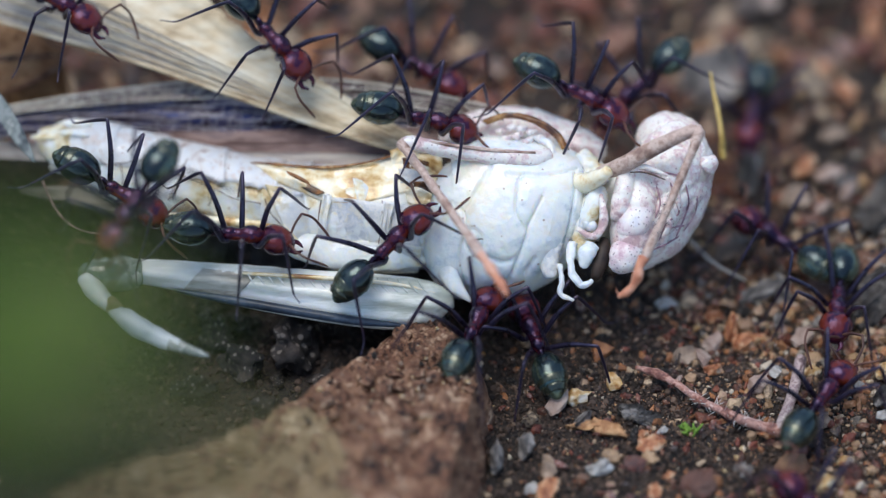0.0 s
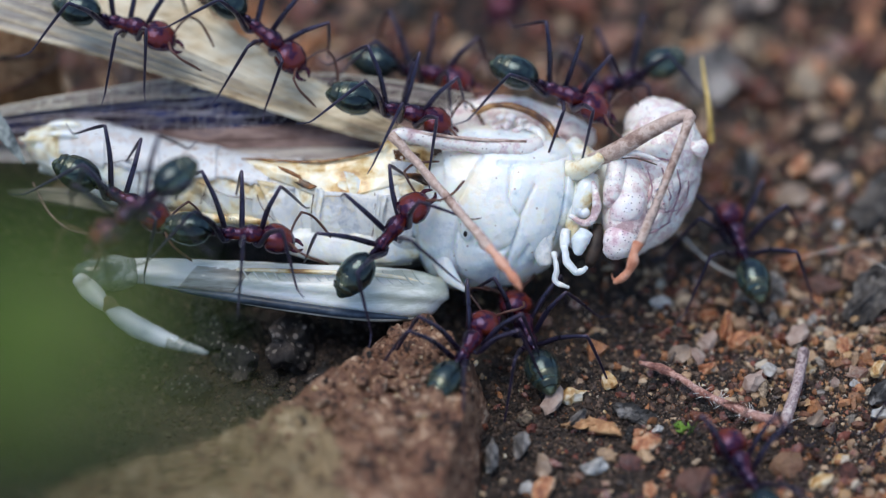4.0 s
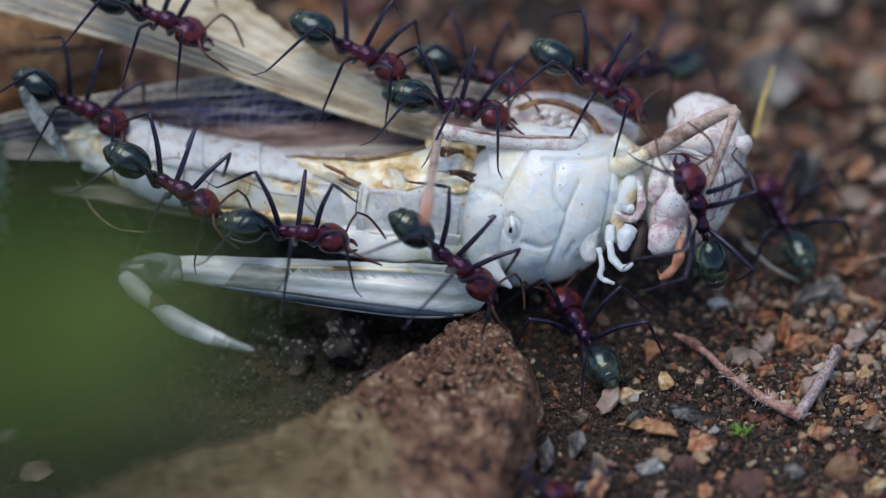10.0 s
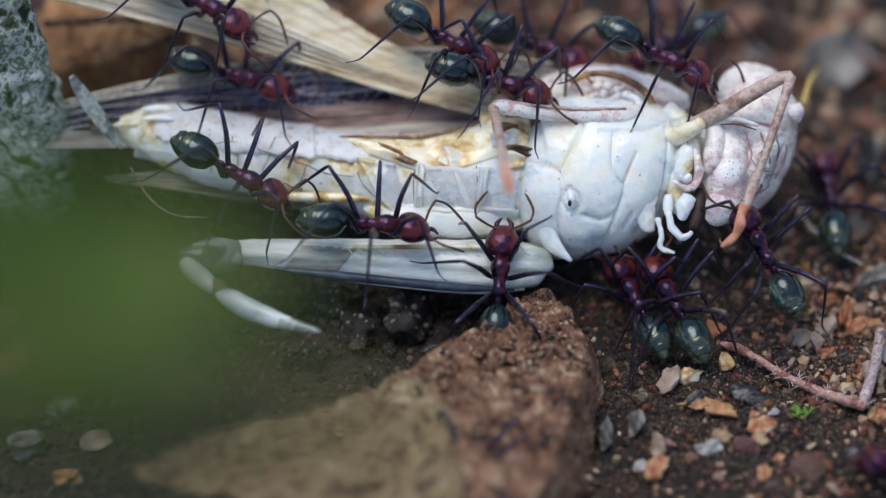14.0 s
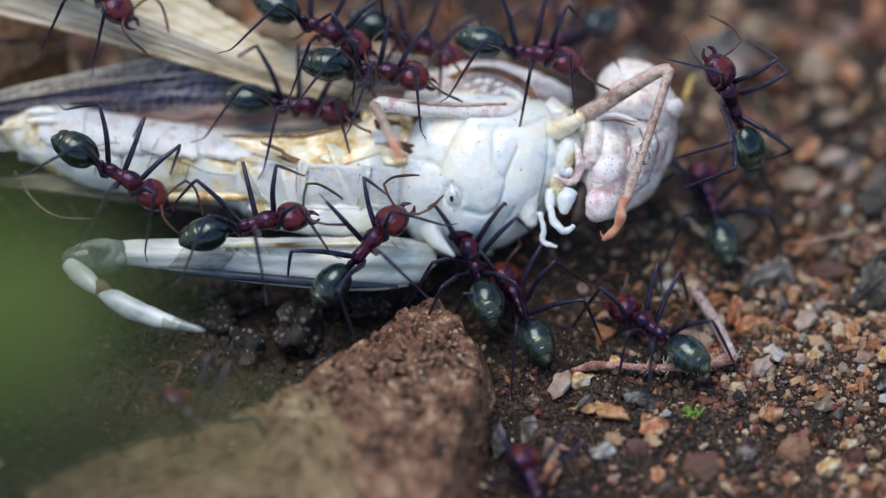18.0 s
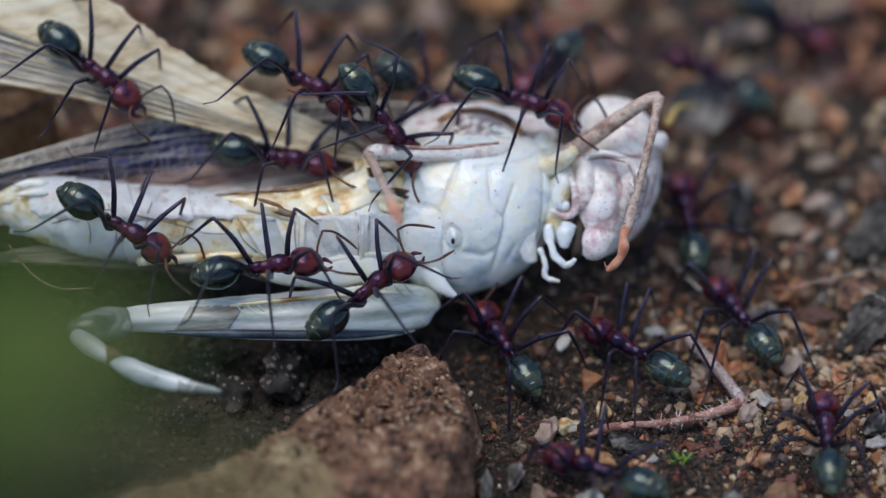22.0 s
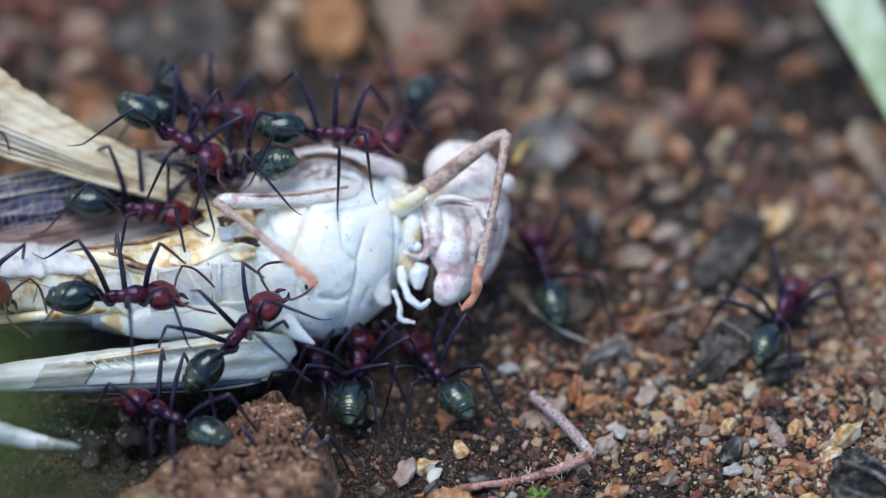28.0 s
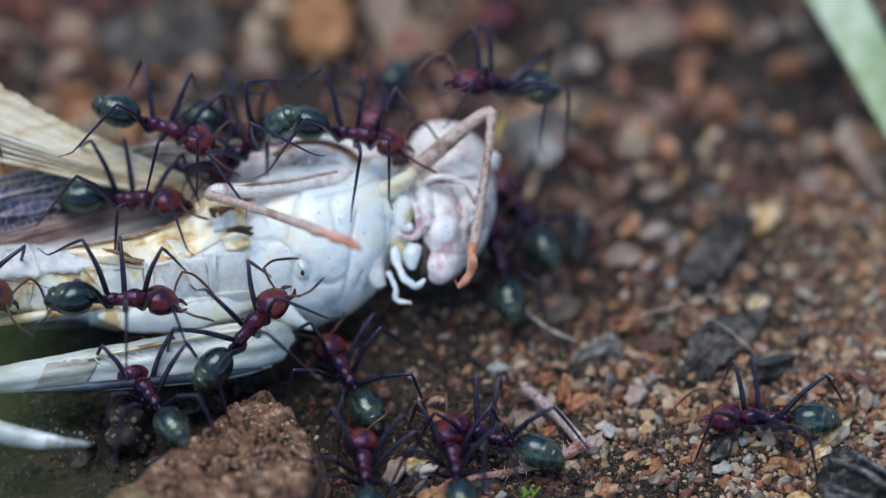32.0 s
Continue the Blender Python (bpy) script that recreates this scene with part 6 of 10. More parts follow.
stone_at(7.44, -21.24, 0.5, 1.33, TANSTONE, "buff tan flake lying on damp soil", 4, 0.6, 1.78, 0.45)
stone_at(11.12, -21.50, 0.5, 1.10, CLEAR, "pale glassy flake on damp soil", 5, 0.7, 0.30, 0.45)
stone_at(6.35, -22.86, 0.5, 0.66, CLEAR, "pale glassy flake on damp soil", 6, 0.8, 0.67, 0.45)
stone_at(7.56, -23.34, 0.5, 1.25, ORANGE, "orange rough stone on damp soil", 7, 0.8, 1.04, 0.45)
stone_at(3.94, -20.51, 0.5, 1.48, GREYSTONE, "flat grey shard lying on damp soil", 0, 0.4, 1.41, 0.45)
stone_at(12.48, -13.37, 0.5, 0.94, HONEY, "honey-coloured translucent grain on damp soil", 1, 0.9, 1.78, 0.45)
stone_at(14.53, -19.64, 0.5, 1.04, ORANGE, "orange rough stone on damp soil", 2, 0.8, 0.30, 0.45)
stone_at(15.48, -18.23, 0.5, 0.59, CLEAR, "pale glassy flake on damp soil", 3, 0.6, 0.67, 0.45)
stone_at(19.38, -8.96, 0.5, 1.07, PINKSTONE, "pinkish grey angular stone on damp soil", 4, 0.8, 1.04, 0.45)
stone_at(20.73, -7.70, 0.5, 1.53, ORANGE, "orange rough stone on damp soil", 5, 0.5, 1.41, 0.45)
stone_at(18.56, -10.70, 0.5, 1.06, PINKSTONE, "pinkish grey angular stone on damp soil", 6, 0.7, 1.78, 0.45)
stone_at(16.27, -5.64, 0.5, 0.92, CLEAR, "pale glassy flake on damp soil", 7, 0.7, 0.30, 0.45)
stone_at(22.17, -13.44, 0.5, 1.06, PINKSTONE, "pinkish grey angular stone on damp soil", 0, 0.8, 0.67, 0.45)
stone_at(21.08, -22.04, 0.5, 0.88, GREYSTONE, "flat grey shard lying on damp soil", 1, 0.7, 1.04, 0.45)
stone_at(14.70, -23.62, 0.5, 0.73, ORANGE, "orange rough stone on damp soil", 2, 0.8, 1.41, 0.45)
stone_at(23.52, -12.22, 0.5, 0.91, CLEAR, "pale glassy flake on damp soil", 3, 0.8, 1.78, 0.45)
slab("dark_chip", [(12.3, -16.3, 0.5), (13.3, -15.9, 0.6), (14.6, -16.4, 0.6), (15.5, -17.1, 0.5), (14.9, -17.5, 0.4), (13.0, -16.9, 0.4)], 0.4, CHAR, "dark flat chip of wood on damp soil", "wood chip", 12, 0.3, 0.0, 8)

bm = bmesh.new()
for i in range(14):
    a = rnd.uniform(0, 6.28)
    p = V((17.25, -18.3, 0.2)) + V((rnd.uniform(-0.7, 0.7), rnd.uniform(-0.3, 0.3), 0))
    tube([p, p + V((0.3 * math.cos(a), 0.2 * math.sin(a), 0.4)), p + V((0.55 * math.cos(a), 0.4 * math.sin(a), 0.55))], [0.07, 0.08, 0.02], 2, 5, bm)
tagged(part("moss_tuft", bm, MOSS), "tiny bright green moss tuft on soil", "moss")
scrap = thing("shell_scrap", 0, 0, 0.5, "small white shell scrap dragged over soil", "scrap")
part("flake", loft([(-0.75, 0, 0, 0.15, 0.1), (-0.3, 0.1, 0.1, 0.42, 0.22), (0.3, 0.12, 0.12, 0.4, 0.24), (0.8, -0.05, 0, 0.12, 0.1)], 5, 14, V((0, 0, 1)), lambda co: 0.06 * noise.noise(co * 2)), PALE, scrap)
tagged(part("straw_bit", tube([(17.58, 1.15, 0.6), (19.73, -2.46, 0.9), (22.04, -3.91, 0.5)], [0.04, 0.07, 0.04], 4, 6), PALE), "short white fibre on soil", "fibre")
for rows in ([(25.4, -3.14, 1.6), (30.04, -1.97, 2.0), (34.81, -0.05, 1.5)], [(30.47, -2.73, 1.7), (32.4, -4.5, 2.0), (34.31, -6.6, 1.4)]):
    tagged(part("grass_thread", tube(rows, [0.02, 0.028, 0.02], 6, 5), PALE), "thin pale silk thread across the grit", "thread")


# ---- plants near the lens and at the edge ----
def leaf(base, spine, width, material, label, seed):
    """A wavy leaf with a midrib along a spine of (x, y, z), hanging from base."""
    th = thing("leaf", *base, label, "leaf", "leaves close to the lens")
    o = V(base)
    rows = glide([V(p) - o for p in spine], 8)
    n = len(rows)
    up, lo = [], []
    for i, r in enumerate(rows):
        t = V(rows[min(i + 1, n - 1)]) - V(rows[max(i - 1, 0)])
        side = t.cross(V((0, -0.7, 0.7))).normalized()
        w = width * math.sin(math.pi * min(0.97, 0.06 + 0.92 * i / (n - 1))) ** 0.6
        w *= 1 + 0.3 * noise.noise(V((i * 0.3, seed, 0)))
        up.append(V(r) + side * w)
        lo.append(V(r) - side * w)
    part("blade", sheet(up, lo, 1, 14, lambda s, t: 0.5 * math.sin(8 * s + seed) * (t - 0.5) + 0.7 * abs(t - 0.5), 0.15), material, th)
    part("midrib", loft([(*(V(r) + V((0, -0.35, 0.35))), 0.22, 0.22) for r in rows[::4]], 2, 8), LEAFVEIN, th)
    stalk = [V(rows[0]), V((-40, base[1] - 4, 66)) - o, V((-54, base[1] - 6, 30)) - o, V((-57 - seed, base[1] - 6, -2)) - o]
    part("stalk", tube(stalk, [0.35, 0.5, 0.6, 0.7], 6, 8), LEAFVEIN, th)
    for i in range(3, n - 2, 3):
        for edge in (up, lo):
            tip = V(edge[min(n - 1, i + 3)]) + V((0, -0.25, 0.25))
            foot = V(rows[i]) + V((0, -0.3, 0.3))
            part("side_vein", tube([foot, foot * 0.5 + tip * 0.5, tip], [0.14, 0.11, 0.05], 3, 6), LEAFVEIN, th)
    return th


leaf_a = leaf((-22.65, -85.64, 84.36), [(-24.93, -82.87, 84.36), (-19.22, -85.82, 85.80), (-15.15, -88.22, 85.80), (-11.92, -89.31, 85.08), (-9.37, -89.52, 84.36)], 2.18, LEAF_LIGHT, "green leaf hanging close to the lens", 1)
leaf_b = leaf((-22.22, -89.81, 84.36), [(-25.64, -88.04, 84.36), (-20.62, -89.40, 85.80), (-15.73, -91.51, 86.52), (-11.73, -92.42, 85.80)], 2.90, LEAF, "broad green leaf close to the lens", 2)
leaf((-15.11, -92.18, 75.96), [(-17.39, -92.14, 75.24), (-13.10, -89.25, 75.96), (-8.73, -87.10, 75.24), (-5.15, -86.43, 73.80)], 1.37, LEAF_OLD, "olive green leaf close to the lens", 3)
# Lowest leaf; its shade comes from the darker green, not from the light.
leaf_d = leaf((-22.87, -95.42, 81.72), [(-25.47, -95.63, 81.00), (-21.35, -93.23, 82.44), (-16.62, -93.03, 83.16), (-12.63, -93.23, 82.44)], 2.34, LEAF_SHADED, "deep green leaf in shade close to the lens", 4)
twig = thing("twig", -37.75, 1.21, 0, "grey-green lichen-covered twig standing beside the body", "twig")
bm = loft([(0, 0, -1, 3.0, 3.0), (0.3, 0, 5, 2.8, 2.9), (-0.5, 0.5, 12, 2.6, 2.7), (-1.5, 1.0, 20, 2.3, 2.4), (-2.4, 2, 30, 2.0, 2.0)], 20, 60, V((1, 0, 0)), lambda co: 0.45 * noise.noise(co * 0.5) + 0.3 * noise.noise(co * 1.3) + 0.15 * noise.noise(co * 3.1))
part("stem", bm, LICHEN, twig)
for i in range(14):
    a, z = rnd.uniform(-2.6, 0.4), rnd.uniform(2, 24)
    q = 2.75 - 0.03 * z
    part("lichen_patch", loft([(q * math.cos(a) - 0.08 * z, q * math.sin(a) + 0.05 * z, z - 0.9, 0.15, 0.3), (q * math.cos(a) - 0.08 * z, q * math.sin(a) + 0.05 * z, z, 0.35, rnd.uniform(0.6, 1.2)), (q * math.cos(a) - 0.08 * z, q * math.sin(a) + 0.05 * z, z + 0.9, 0.15, 0.3)], 4, 14, V((1, 0, 0)), lambda co: 0.25 * noise.noise(co * 1.5)), PALE if i % 3 == 0 else LICHEN, twig)
grass = thing("grass", 51.16, 4.63, 0, "pale green grass blade arching over the grit", "grass")
G0 = grass.location / MM
bm = sheet([V(p) - G0 for p in ((39.56, 33.15, 9), (41.95, 22.83, 9), (43.90, 16.73, 8), (46.08, 10.99, 6), (50.26, 4.84, 1))], [V(p) - G0 for p in ((44.79, 32.83, 9), (46.36, 22.56, 9), (47.76, 17.14, 8), (49.26, 12.04, 6), (52.53, 5.91, 1))], 8, 10, lambda s, t: 0.5 * abs(t - 0.5) + 0.03 * math.sin(40 * t), 0.2)
part("blade", bm, BLADE, grass)
slab("pale_chip", [(43.54, 16.10, 1.2), (44.91, 17.39, 1.4), (45.67, 13.22, 1.4), (46.33, 9.06, 1.2), (44.98, 11.21, 1)], 0.5, TANSTONE, "pale flake of wood beside the grass blade", "wood chip", 8, 0.15)


# ---- the ants ----
def gaster_relief(co):
    s = (co.x + 5.1) / 3.6
    k = (s * 4.2) % 1.0
    return -0.012 * (1 if k < 0.08 else 0) + 0.008 * k


def build_ant():
    a = thing("ant", 0, -100, 1.7, "dark red meat ant with green-black abdomen and long legs", "ant", "ants on the carcass")
    head = head = part("head", loft([(2.05, 0, 0.1, 0.45, 0.4), (2.3, 0, 0.12, 1.02, 0.75), (2.9, 0, 0.08, 1.2, 0.92), (3.5, 0, -0.08, 1.05, 0.8), (3.95, 0, -0.25, 0.75, 0.55), (4.15, 0, -0.32, 0.4, 0.35)], 5, 24, V((0, 0, 1))), ANT_RED, a)
    for s in (-1, 1):
        part("eye", ball(3.05, 0.86 * s, 0.38, 0.22, 0.14, 0.2, 10), EYE_BLACK, head)
        part("jaw", loft([(4.0, 0.42 * s, -0.35, 0.22, 0.14), (4.45, 0.5 * s, -0.45, 0.18, 0.12), (4.85, 0.16 * s, -0.55, 0.06, 0.05)], 4, 8, V((0, 0, 1))), ANT_RED, head)
        scape = part("scape", tube([(3.85, 0.3 * s, 0.1), (4.1, 1.1 * s, 0.7), (4.5, 1.9 * s, 1.0)], [0.08, 0.09, 0.1], 4, 7), ANT_FEELER, head)
        part("feeler", tube([(4.5, 1.9 * s, 1.0), (5.3, 2.0 * s, 0.6), (6.2, 1.6 * s, -0.1), (6.7, 1.3 * s, -0.6)], [0.08, 0.09, 0.1, 0.06], 4, 7), ANT_FEELER, scape)
    part("thorax", loft([(2.1, 0, 0.1, 0.28, 0.28), (1.75, 0, 0.2, 0.55, 0.5), (1.2, 0, 0.28, 0.7, 0.65), (0.55, 0, 0.15, 0.5, 0.48), (0.1, 0, 0.12, 0.44, 0.46), (-0.4, 0, 0.1, 0.48, 0.5), (-0.85, 0, -0.1, 0.3, 0.32)], 5, 20, V((0, 0, 1)), lambda co: 0.03 * noise.noise(co * 2)), ANT_RED, a)
    part("waist", loft([(-0.8, 0, -0.15, 0.14, 0.14), (-1.1, 0, 0.1, 0.24, 0.42), (-1.4, 0, -0.1, 0.16, 0.2), (-1.65, 0, -0.1, 0.15, 0.15)], 4, 12, V((0, 0, 1))), ANT_RED, a)
    gaster = part("gaster", loft([(-1.55, 0, 0.0, 0.3, 0.3), (-1.75, 0, 0.08, 0.75, 0.72), (-2.3, 0, 0.15, 1.1, 1.05), (-3.0, 0, 0.15, 1.22, 1.15), (-3.8, 0, 0.08, 1.08, 1.0), (-4.5, 0, -0.05, 0.68, 0.62), (-4.95, 0, -0.15, 0.25, 0.22)], 7, 28, V((0, 0, 1)), gaster_relief), ANT_GREEN, a)
    for x0, r0, r1 in ((-2.75, 1.2, 1.245), (-3.55, 1.15, 1.09), (-4.25, 0.9, 0.76)):
        part("band", loft([(x0, 0, 0.12, r0 - 0.06, r0 - 0.12), (x0 - 0.06, 0, 0.12, r0 - 0.006, r0 - 0.068), (x0 - 0.3, 0, 0.09, r1 - 0.008, r1 - 0.08), (x0 - 0.36, 0, 0.08, r1 - 0.06, r1 - 0.12)], 3, 24, V((0, 0, 1)), round_ends=False), GOLD, gaster)
    for x, ang, f, sh in ((1.5, 50, 2.7, 4.2), (0.6, 94, 3.0, 4.8), (-0.3, 142, 3.5, 5.8)):
        for s in (-1, 1):
            leg = part("leg", loft([(0, 0, 0, 0.22, 0.28), (0.3, 0, -0.12, 0.17, 0.17), (0.6, 0, 0.15, 0.2, 0.2), (f * 0.55, 0, 1.7, 0.18, 0.19), (f * 1.06, 0, 2.95, 0.12, 0.12)], 4, 10, V((0, 0, 1))), ANT_LEG, a)
            leg.matrix_basis = pose(x * MM, 0.3 * s * MM, -0.15 * MM, 0, 0, ang * s)
            part("shin", loft([(f * 1.05, 0, 2.98, 0.1, 0.1), (f + sh * 0.1, 0, 2.3, 0.13, 0.13), (f + sh * 0.24, 0, 0.7, 0.105, 0.105), (f + sh * 0.39, 0, -1.1, 0.07, 0.07), (f + sh * 0.46, 0, -1.5, 0.05, 0.05), (f + sh * 0.6, 0, -1.68, 0.035, 0.035)], 4, 9, V((0, 0, 1))), ANT_LEG, leg)
    return a


ants = {}
first = build_ant()
labels = {
    "tail": "dark red ant feeding on the grasshopper's tail end", "flank": "dark red ant with green gaster biting the flank",
    "femur": "maroon ant tugging beside the hind thigh", "belly": "ant pulling head first under the thorax",
    "wing": "red ant standing on the tan wing case", "wing_tip": "red ant on the outer wing case", "wing_base": "ant feeding at the wing base",
    "back": "ant chewing behind the grasshopper's head", "face": "maroon ant climbing the grasshopper's face",
}
for i, key in enumerate(("tail", "flank", "roamer", "femur", "runner", "belly", "wing_tip", "wing", "wing_base", "back", "behind_head", "behind_back", "under_wing", "head", "face", "bark", "gravel", "grit", "stones", "late", "far")):
    ants[key] = first if i == 0 else copy_thing(first, pose(0, -0.1, 0.0017))
    tagged(ants[key], labels.get(key, "dark red ant with green-black gaster walking on grit"))

STILL = {"tail", "flank", "femur", "belly", "wing_tip", "wing", "wing_base", "back", "behind_head", "behind_back", "under_wing", "head"}


def step_legs():
    """Walking ants swing their legs three and three; feeding ones shift them now and then."""
    r = random.Random(11)
    for key, a in ants.items():
        legs = [c for c in a.children if c.name.startswith("leg")]
        for n, leg in enumerate(legs):
            m = leg.matrix_basis.copy()
            s = 1 if n % 2 else -1
            still = key in STILL
            bias = r.uniform(-14, 14) if still else r.uniform(-4, 4)
            tilt = r.uniform(-16, 10) if still else r.uniform(-4, 4)
            gap = 2.0 if still else 0.2
            swing = 5 if still else 17
            rows, t, i = [], 0.0, 0
            phase = 1 if (n // 2 + n) % 2 else -1
            while t <= 32.001:
                q = bias + swing * phase * (1 if i % 2 else -1) * (r.uniform(0.3, 1.0) if still else 1)
                lift = tilt + (r.uniform(-4, 4) if still else 0)
                rows.append((t, m @ pose(0, 0, 0, 0, lift, q * s)))
                t += gap
                i += 1
            walk(leg, rows)


def motions():
    """Keys all that moves: the camera has its own rows above."""
    walk(hopper, [
        (0, pose(0.00551, -0.00396, 0.00000, 0, -0.0, -1.2)),
        (0.5, pose(0.00559, -0.00387, 0.00000, 0, 0.0, -1.1)),
        (1, pose(0.00587, -0.00409, 0.00000, 0, -0.0, -1.2)),
        (1.5, pose(0.00534, -0.00346, 0.00000, 0, -0.0, -1.1)),
        (2, pose(0.00541, -0.00350, 0.00000, 0, -0.0, -0.8)),
        (2.5, pose(0.00549, -0.00340, 0.00000, 0, -0.0, -0.9)),
        (3, pose(0.00533, -0.00318, 0.00000, 0, -0.0, 0.1)),
        (3.5, pose(0.00536, -0.00310, 0.00000, 0, 0.0, 0.5)),
        (5.5, pose(0.00517, -0.00251, 0.00000, 0, 0.0, 2.4)),
        (6, pose(0.00476, -0.00201, 0.00000, 0, 0.0, 4.7)),
        (6.5, pose(0.00283, -0.00042, 0.00000, 0, 0.0, 11.2)),
        (7, pose(0.00362, -0.00147, 0.00000, 0, -0.0, 6.0)),
        (7.5, pose(0.00387, -0.00152, 0.00000, 0, 0.0, 6.4)),
        (8, pose(0.00370, -0.00137, 0.00000, 0, 0.0, 6.3)),
        (8.5, pose(0.00377, -0.00171, 0.00000, 0, 0.0, 5.0)),
        (9, pose(0.00379, -0.00147, 0.00000, 0, 0.0, 6.2)),
        (9.5, pose(0.00367, -0.00162, 0.00000, 0, 0.0, 6.6)),
        (10, pose(0.00428, -0.00274, 0.00000, 0, 0.0, 2.5)),
        (10.5, pose(0.00443, -0.00243, 0.00000, 0, 0.0, 3.6)),
        (11, pose(0.00430, -0.00216, 0.00000, 0, 0.1, 4.4)),
        (11.5, pose(0.00423, -0.00222, 0.00000, 0, 0.1, 4.5)),
        (12, pose(0.00417, -0.00218, 0.00000, 0, 0.1, 4.2)),
        (12.5, pose(0.00381, -0.00208, 0.00000, 0, 0.0, 6.2)),
        (13, pose(0.00352, -0.00218, 0.00000, 0, 0.1, 6.6)),
        (13.5, pose(0.00369, -0.00225, 0.00000, 0, 0.2, 6.6)),
        (15.5, pose(0.00350, -0.00115, 0.00000, 0, 0.0, 7.7)),
        (16, pose(0.00356, -0.00112, 0.00000, 0, -0.0, 7.2)),
        (16.5, pose(0.00360, -0.00071, 0.00000, 0, -0.1, 6.3)),
        (17, pose(0.00423, -0.00121, 0.00000, 0, 0.0, 6.2)),
        (17.5, pose(0.00321, -0.00034, 0.00000, 0, -0.1, 5.7)),
        (18, pose(0.00355, -0.00087, 0.00000, 0, -0.1, 5.2)),
        (18.5, pose(0.00348, -0.00068, 0.00000, 0, -0.1, 6.0)),
        (19, pose(0.00356, -0.00095, 0.00000, 0, -0.1, 5.1)),
        (19.5, pose(0.00348, -0.00076, 0.00000, 0, -0.1, 5.3)),
        (20, pose(0.00334, -0.00051, 0.00000, 0, -0.1, 6.9)),
        (20.5, pose(0.00301, -0.00025, 0.00000, 0, -0.2, 8.9)),
        (21, pose(0.00295, -0.00020, 0.00000, 0, -0.1, 9.6)),
        (21.5, pose(0.00274, -0.00015, 0.00000, 0, -0.1, 10.6)),
        (22, pose(0.00413, -0.00023, 0.00000, 0, 0.1, 11.1)),
        (22.5, pose(0.00355, -0.00054, 0.00000, 0, -0.0, 10.7)),
        (23, pose(0.00360, 0.00087, 0.00000, 0, -0.1, 9.3)),
        (23.5, pose(0.00410, 0.00039, 0.00000, 0, 0.1, 10.7)),
        (24, pose(0.00407, 0.00051, 0.00000, 0, 0.1, 10.8)),
        (24.5, pose(0.00415, 0.00013, 0.00000, 0, 0.1, 10.8)),
        (25, pose(0.00434, -0.00034, 0.00000, 0, 0.1, 9.6)),
        (25.5, pose(0.00436, -0.00037, 0.00000, 0, 0.1, 9.8)),
        (27.5, pose(0.00418, -0.00014, 0.00000, 0, 0.1, 11.2)),
        (28, pose(0.00433, -0.00030, 0.00000, 0, 0.1, 11.2)),
        (28.5, pose(0.00428, 0.00012, 0.00000, 0, 0.1, 13.3)),
        (29, pose(0.00414, -0.00001, 0.00000, 0, 0.0, 13.7)),
        (29.5, pose(0.00428, 0.00069, 0.00000, 0, 0.0, 14.7)),
        (30, pose(0.00394, 0.00104, 0.00000, 0, -0.1, 17.0)),
        (30.5, pose(0.00416, 0.00088, 0.00000, 0, 0.0, 16.5)),
        (31, pose(0.00424, 0.00076, 0.00000, 0, 0.1, 16.8)),
        (31.5, pose(0.00458, 0.00051, 0.00000, 0, -0.1, 15.4)),
        (32, pose(0.00462, 0.00119, 0.00000, 0, -0.1, 15.1)),
    ])
    walk(swinging_shin, [
        (0, pose(-0.0079, 0.0017, 0.0121, 0, 3, -61)),
        (1, pose(-0.0079, 0.0017, 0.0121, 0, 15, -46)),
        (2, pose(-0.0079, 0.0017, 0.0121, 0, 19, -40)),
        (3, pose(-0.0079, 0.0017, 0.0121, 0, 16, -45)),
        (5.5, pose(-0.0079, 0.0017, 0.0121, 0, -3, -71)),
        (6, pose(-0.0079, 0.0017, 0.0121, 0, -4, -73)),
        (7, pose(-0.0079, 0.0017, 0.0121, 0, -4, -71)),
        (8, pose(-0.0079, 0.0017, 0.0121, 0, -6, -73)),
        (9, pose(-0.0079, 0.0017, 0.0121, 0, -7, -74)),
        (9.5, pose(-0.0079, 0.0017, 0.0121, 0, -10, -79)),
        (10, pose(-0.0079, 0.0017, 0.0121, 0, -22, -95)),
        (11, pose(-0.0079, 0.0017, 0.0121, 0, -27, -101)),
        (12, pose(-0.0079, 0.0017, 0.0121, 0, -25, -93)),
        (13, pose(-0.0079, 0.0017, 0.0121, 0, -24, -91)),
        (15.5, pose(-0.0079, 0.0017, 0.0121, 0, -23, -91)),
        (16, pose(-0.0079, 0.0017, 0.0121, 0, -23, -90)),
        (17, pose(-0.0079, 0.0017, 0.0121, 0, -28, -92)),
        (18, pose(-0.0079, 0.0017, 0.0121, 0, -31, -87)),
        (19, pose(-0.0079, 0.0017, 0.0121, 0, -29, -88)),
        (20, pose(-0.0079, 0.0017, 0.0121, 0, -28, -88)),
        (21, pose(-0.0079, 0.0017, 0.0121, 0, -29, -92)),
        (22, pose(-0.0079, 0.0017, 0.0121, 0, -27, -92)),
        (23, pose(-0.0079, 0.0017, 0.0121, 0, -29, -95)),
        (24, pose(-0.0079, 0.0017, 0.0121, 0, -30, -97)),
        (25, pose(-0.0079, 0.0017, 0.0121, 0, -13, -66)),
        (28, pose(-0.0079, 0.0017, 0.0121, 0, -18, -75)),
        (29, pose(-0.0079, 0.0017, 0.0121, 0, -22, -82)),
        (30, pose(-0.0079, 0.0017, 0.0121, 0, -7, -64)),
        (31, pose(-0.0079, 0.0017, 0.0121, 0, -12, -59)),
        (32, pose(-0.0079, 0.0017, 0.0121, 0, -18, -62)),
    ])
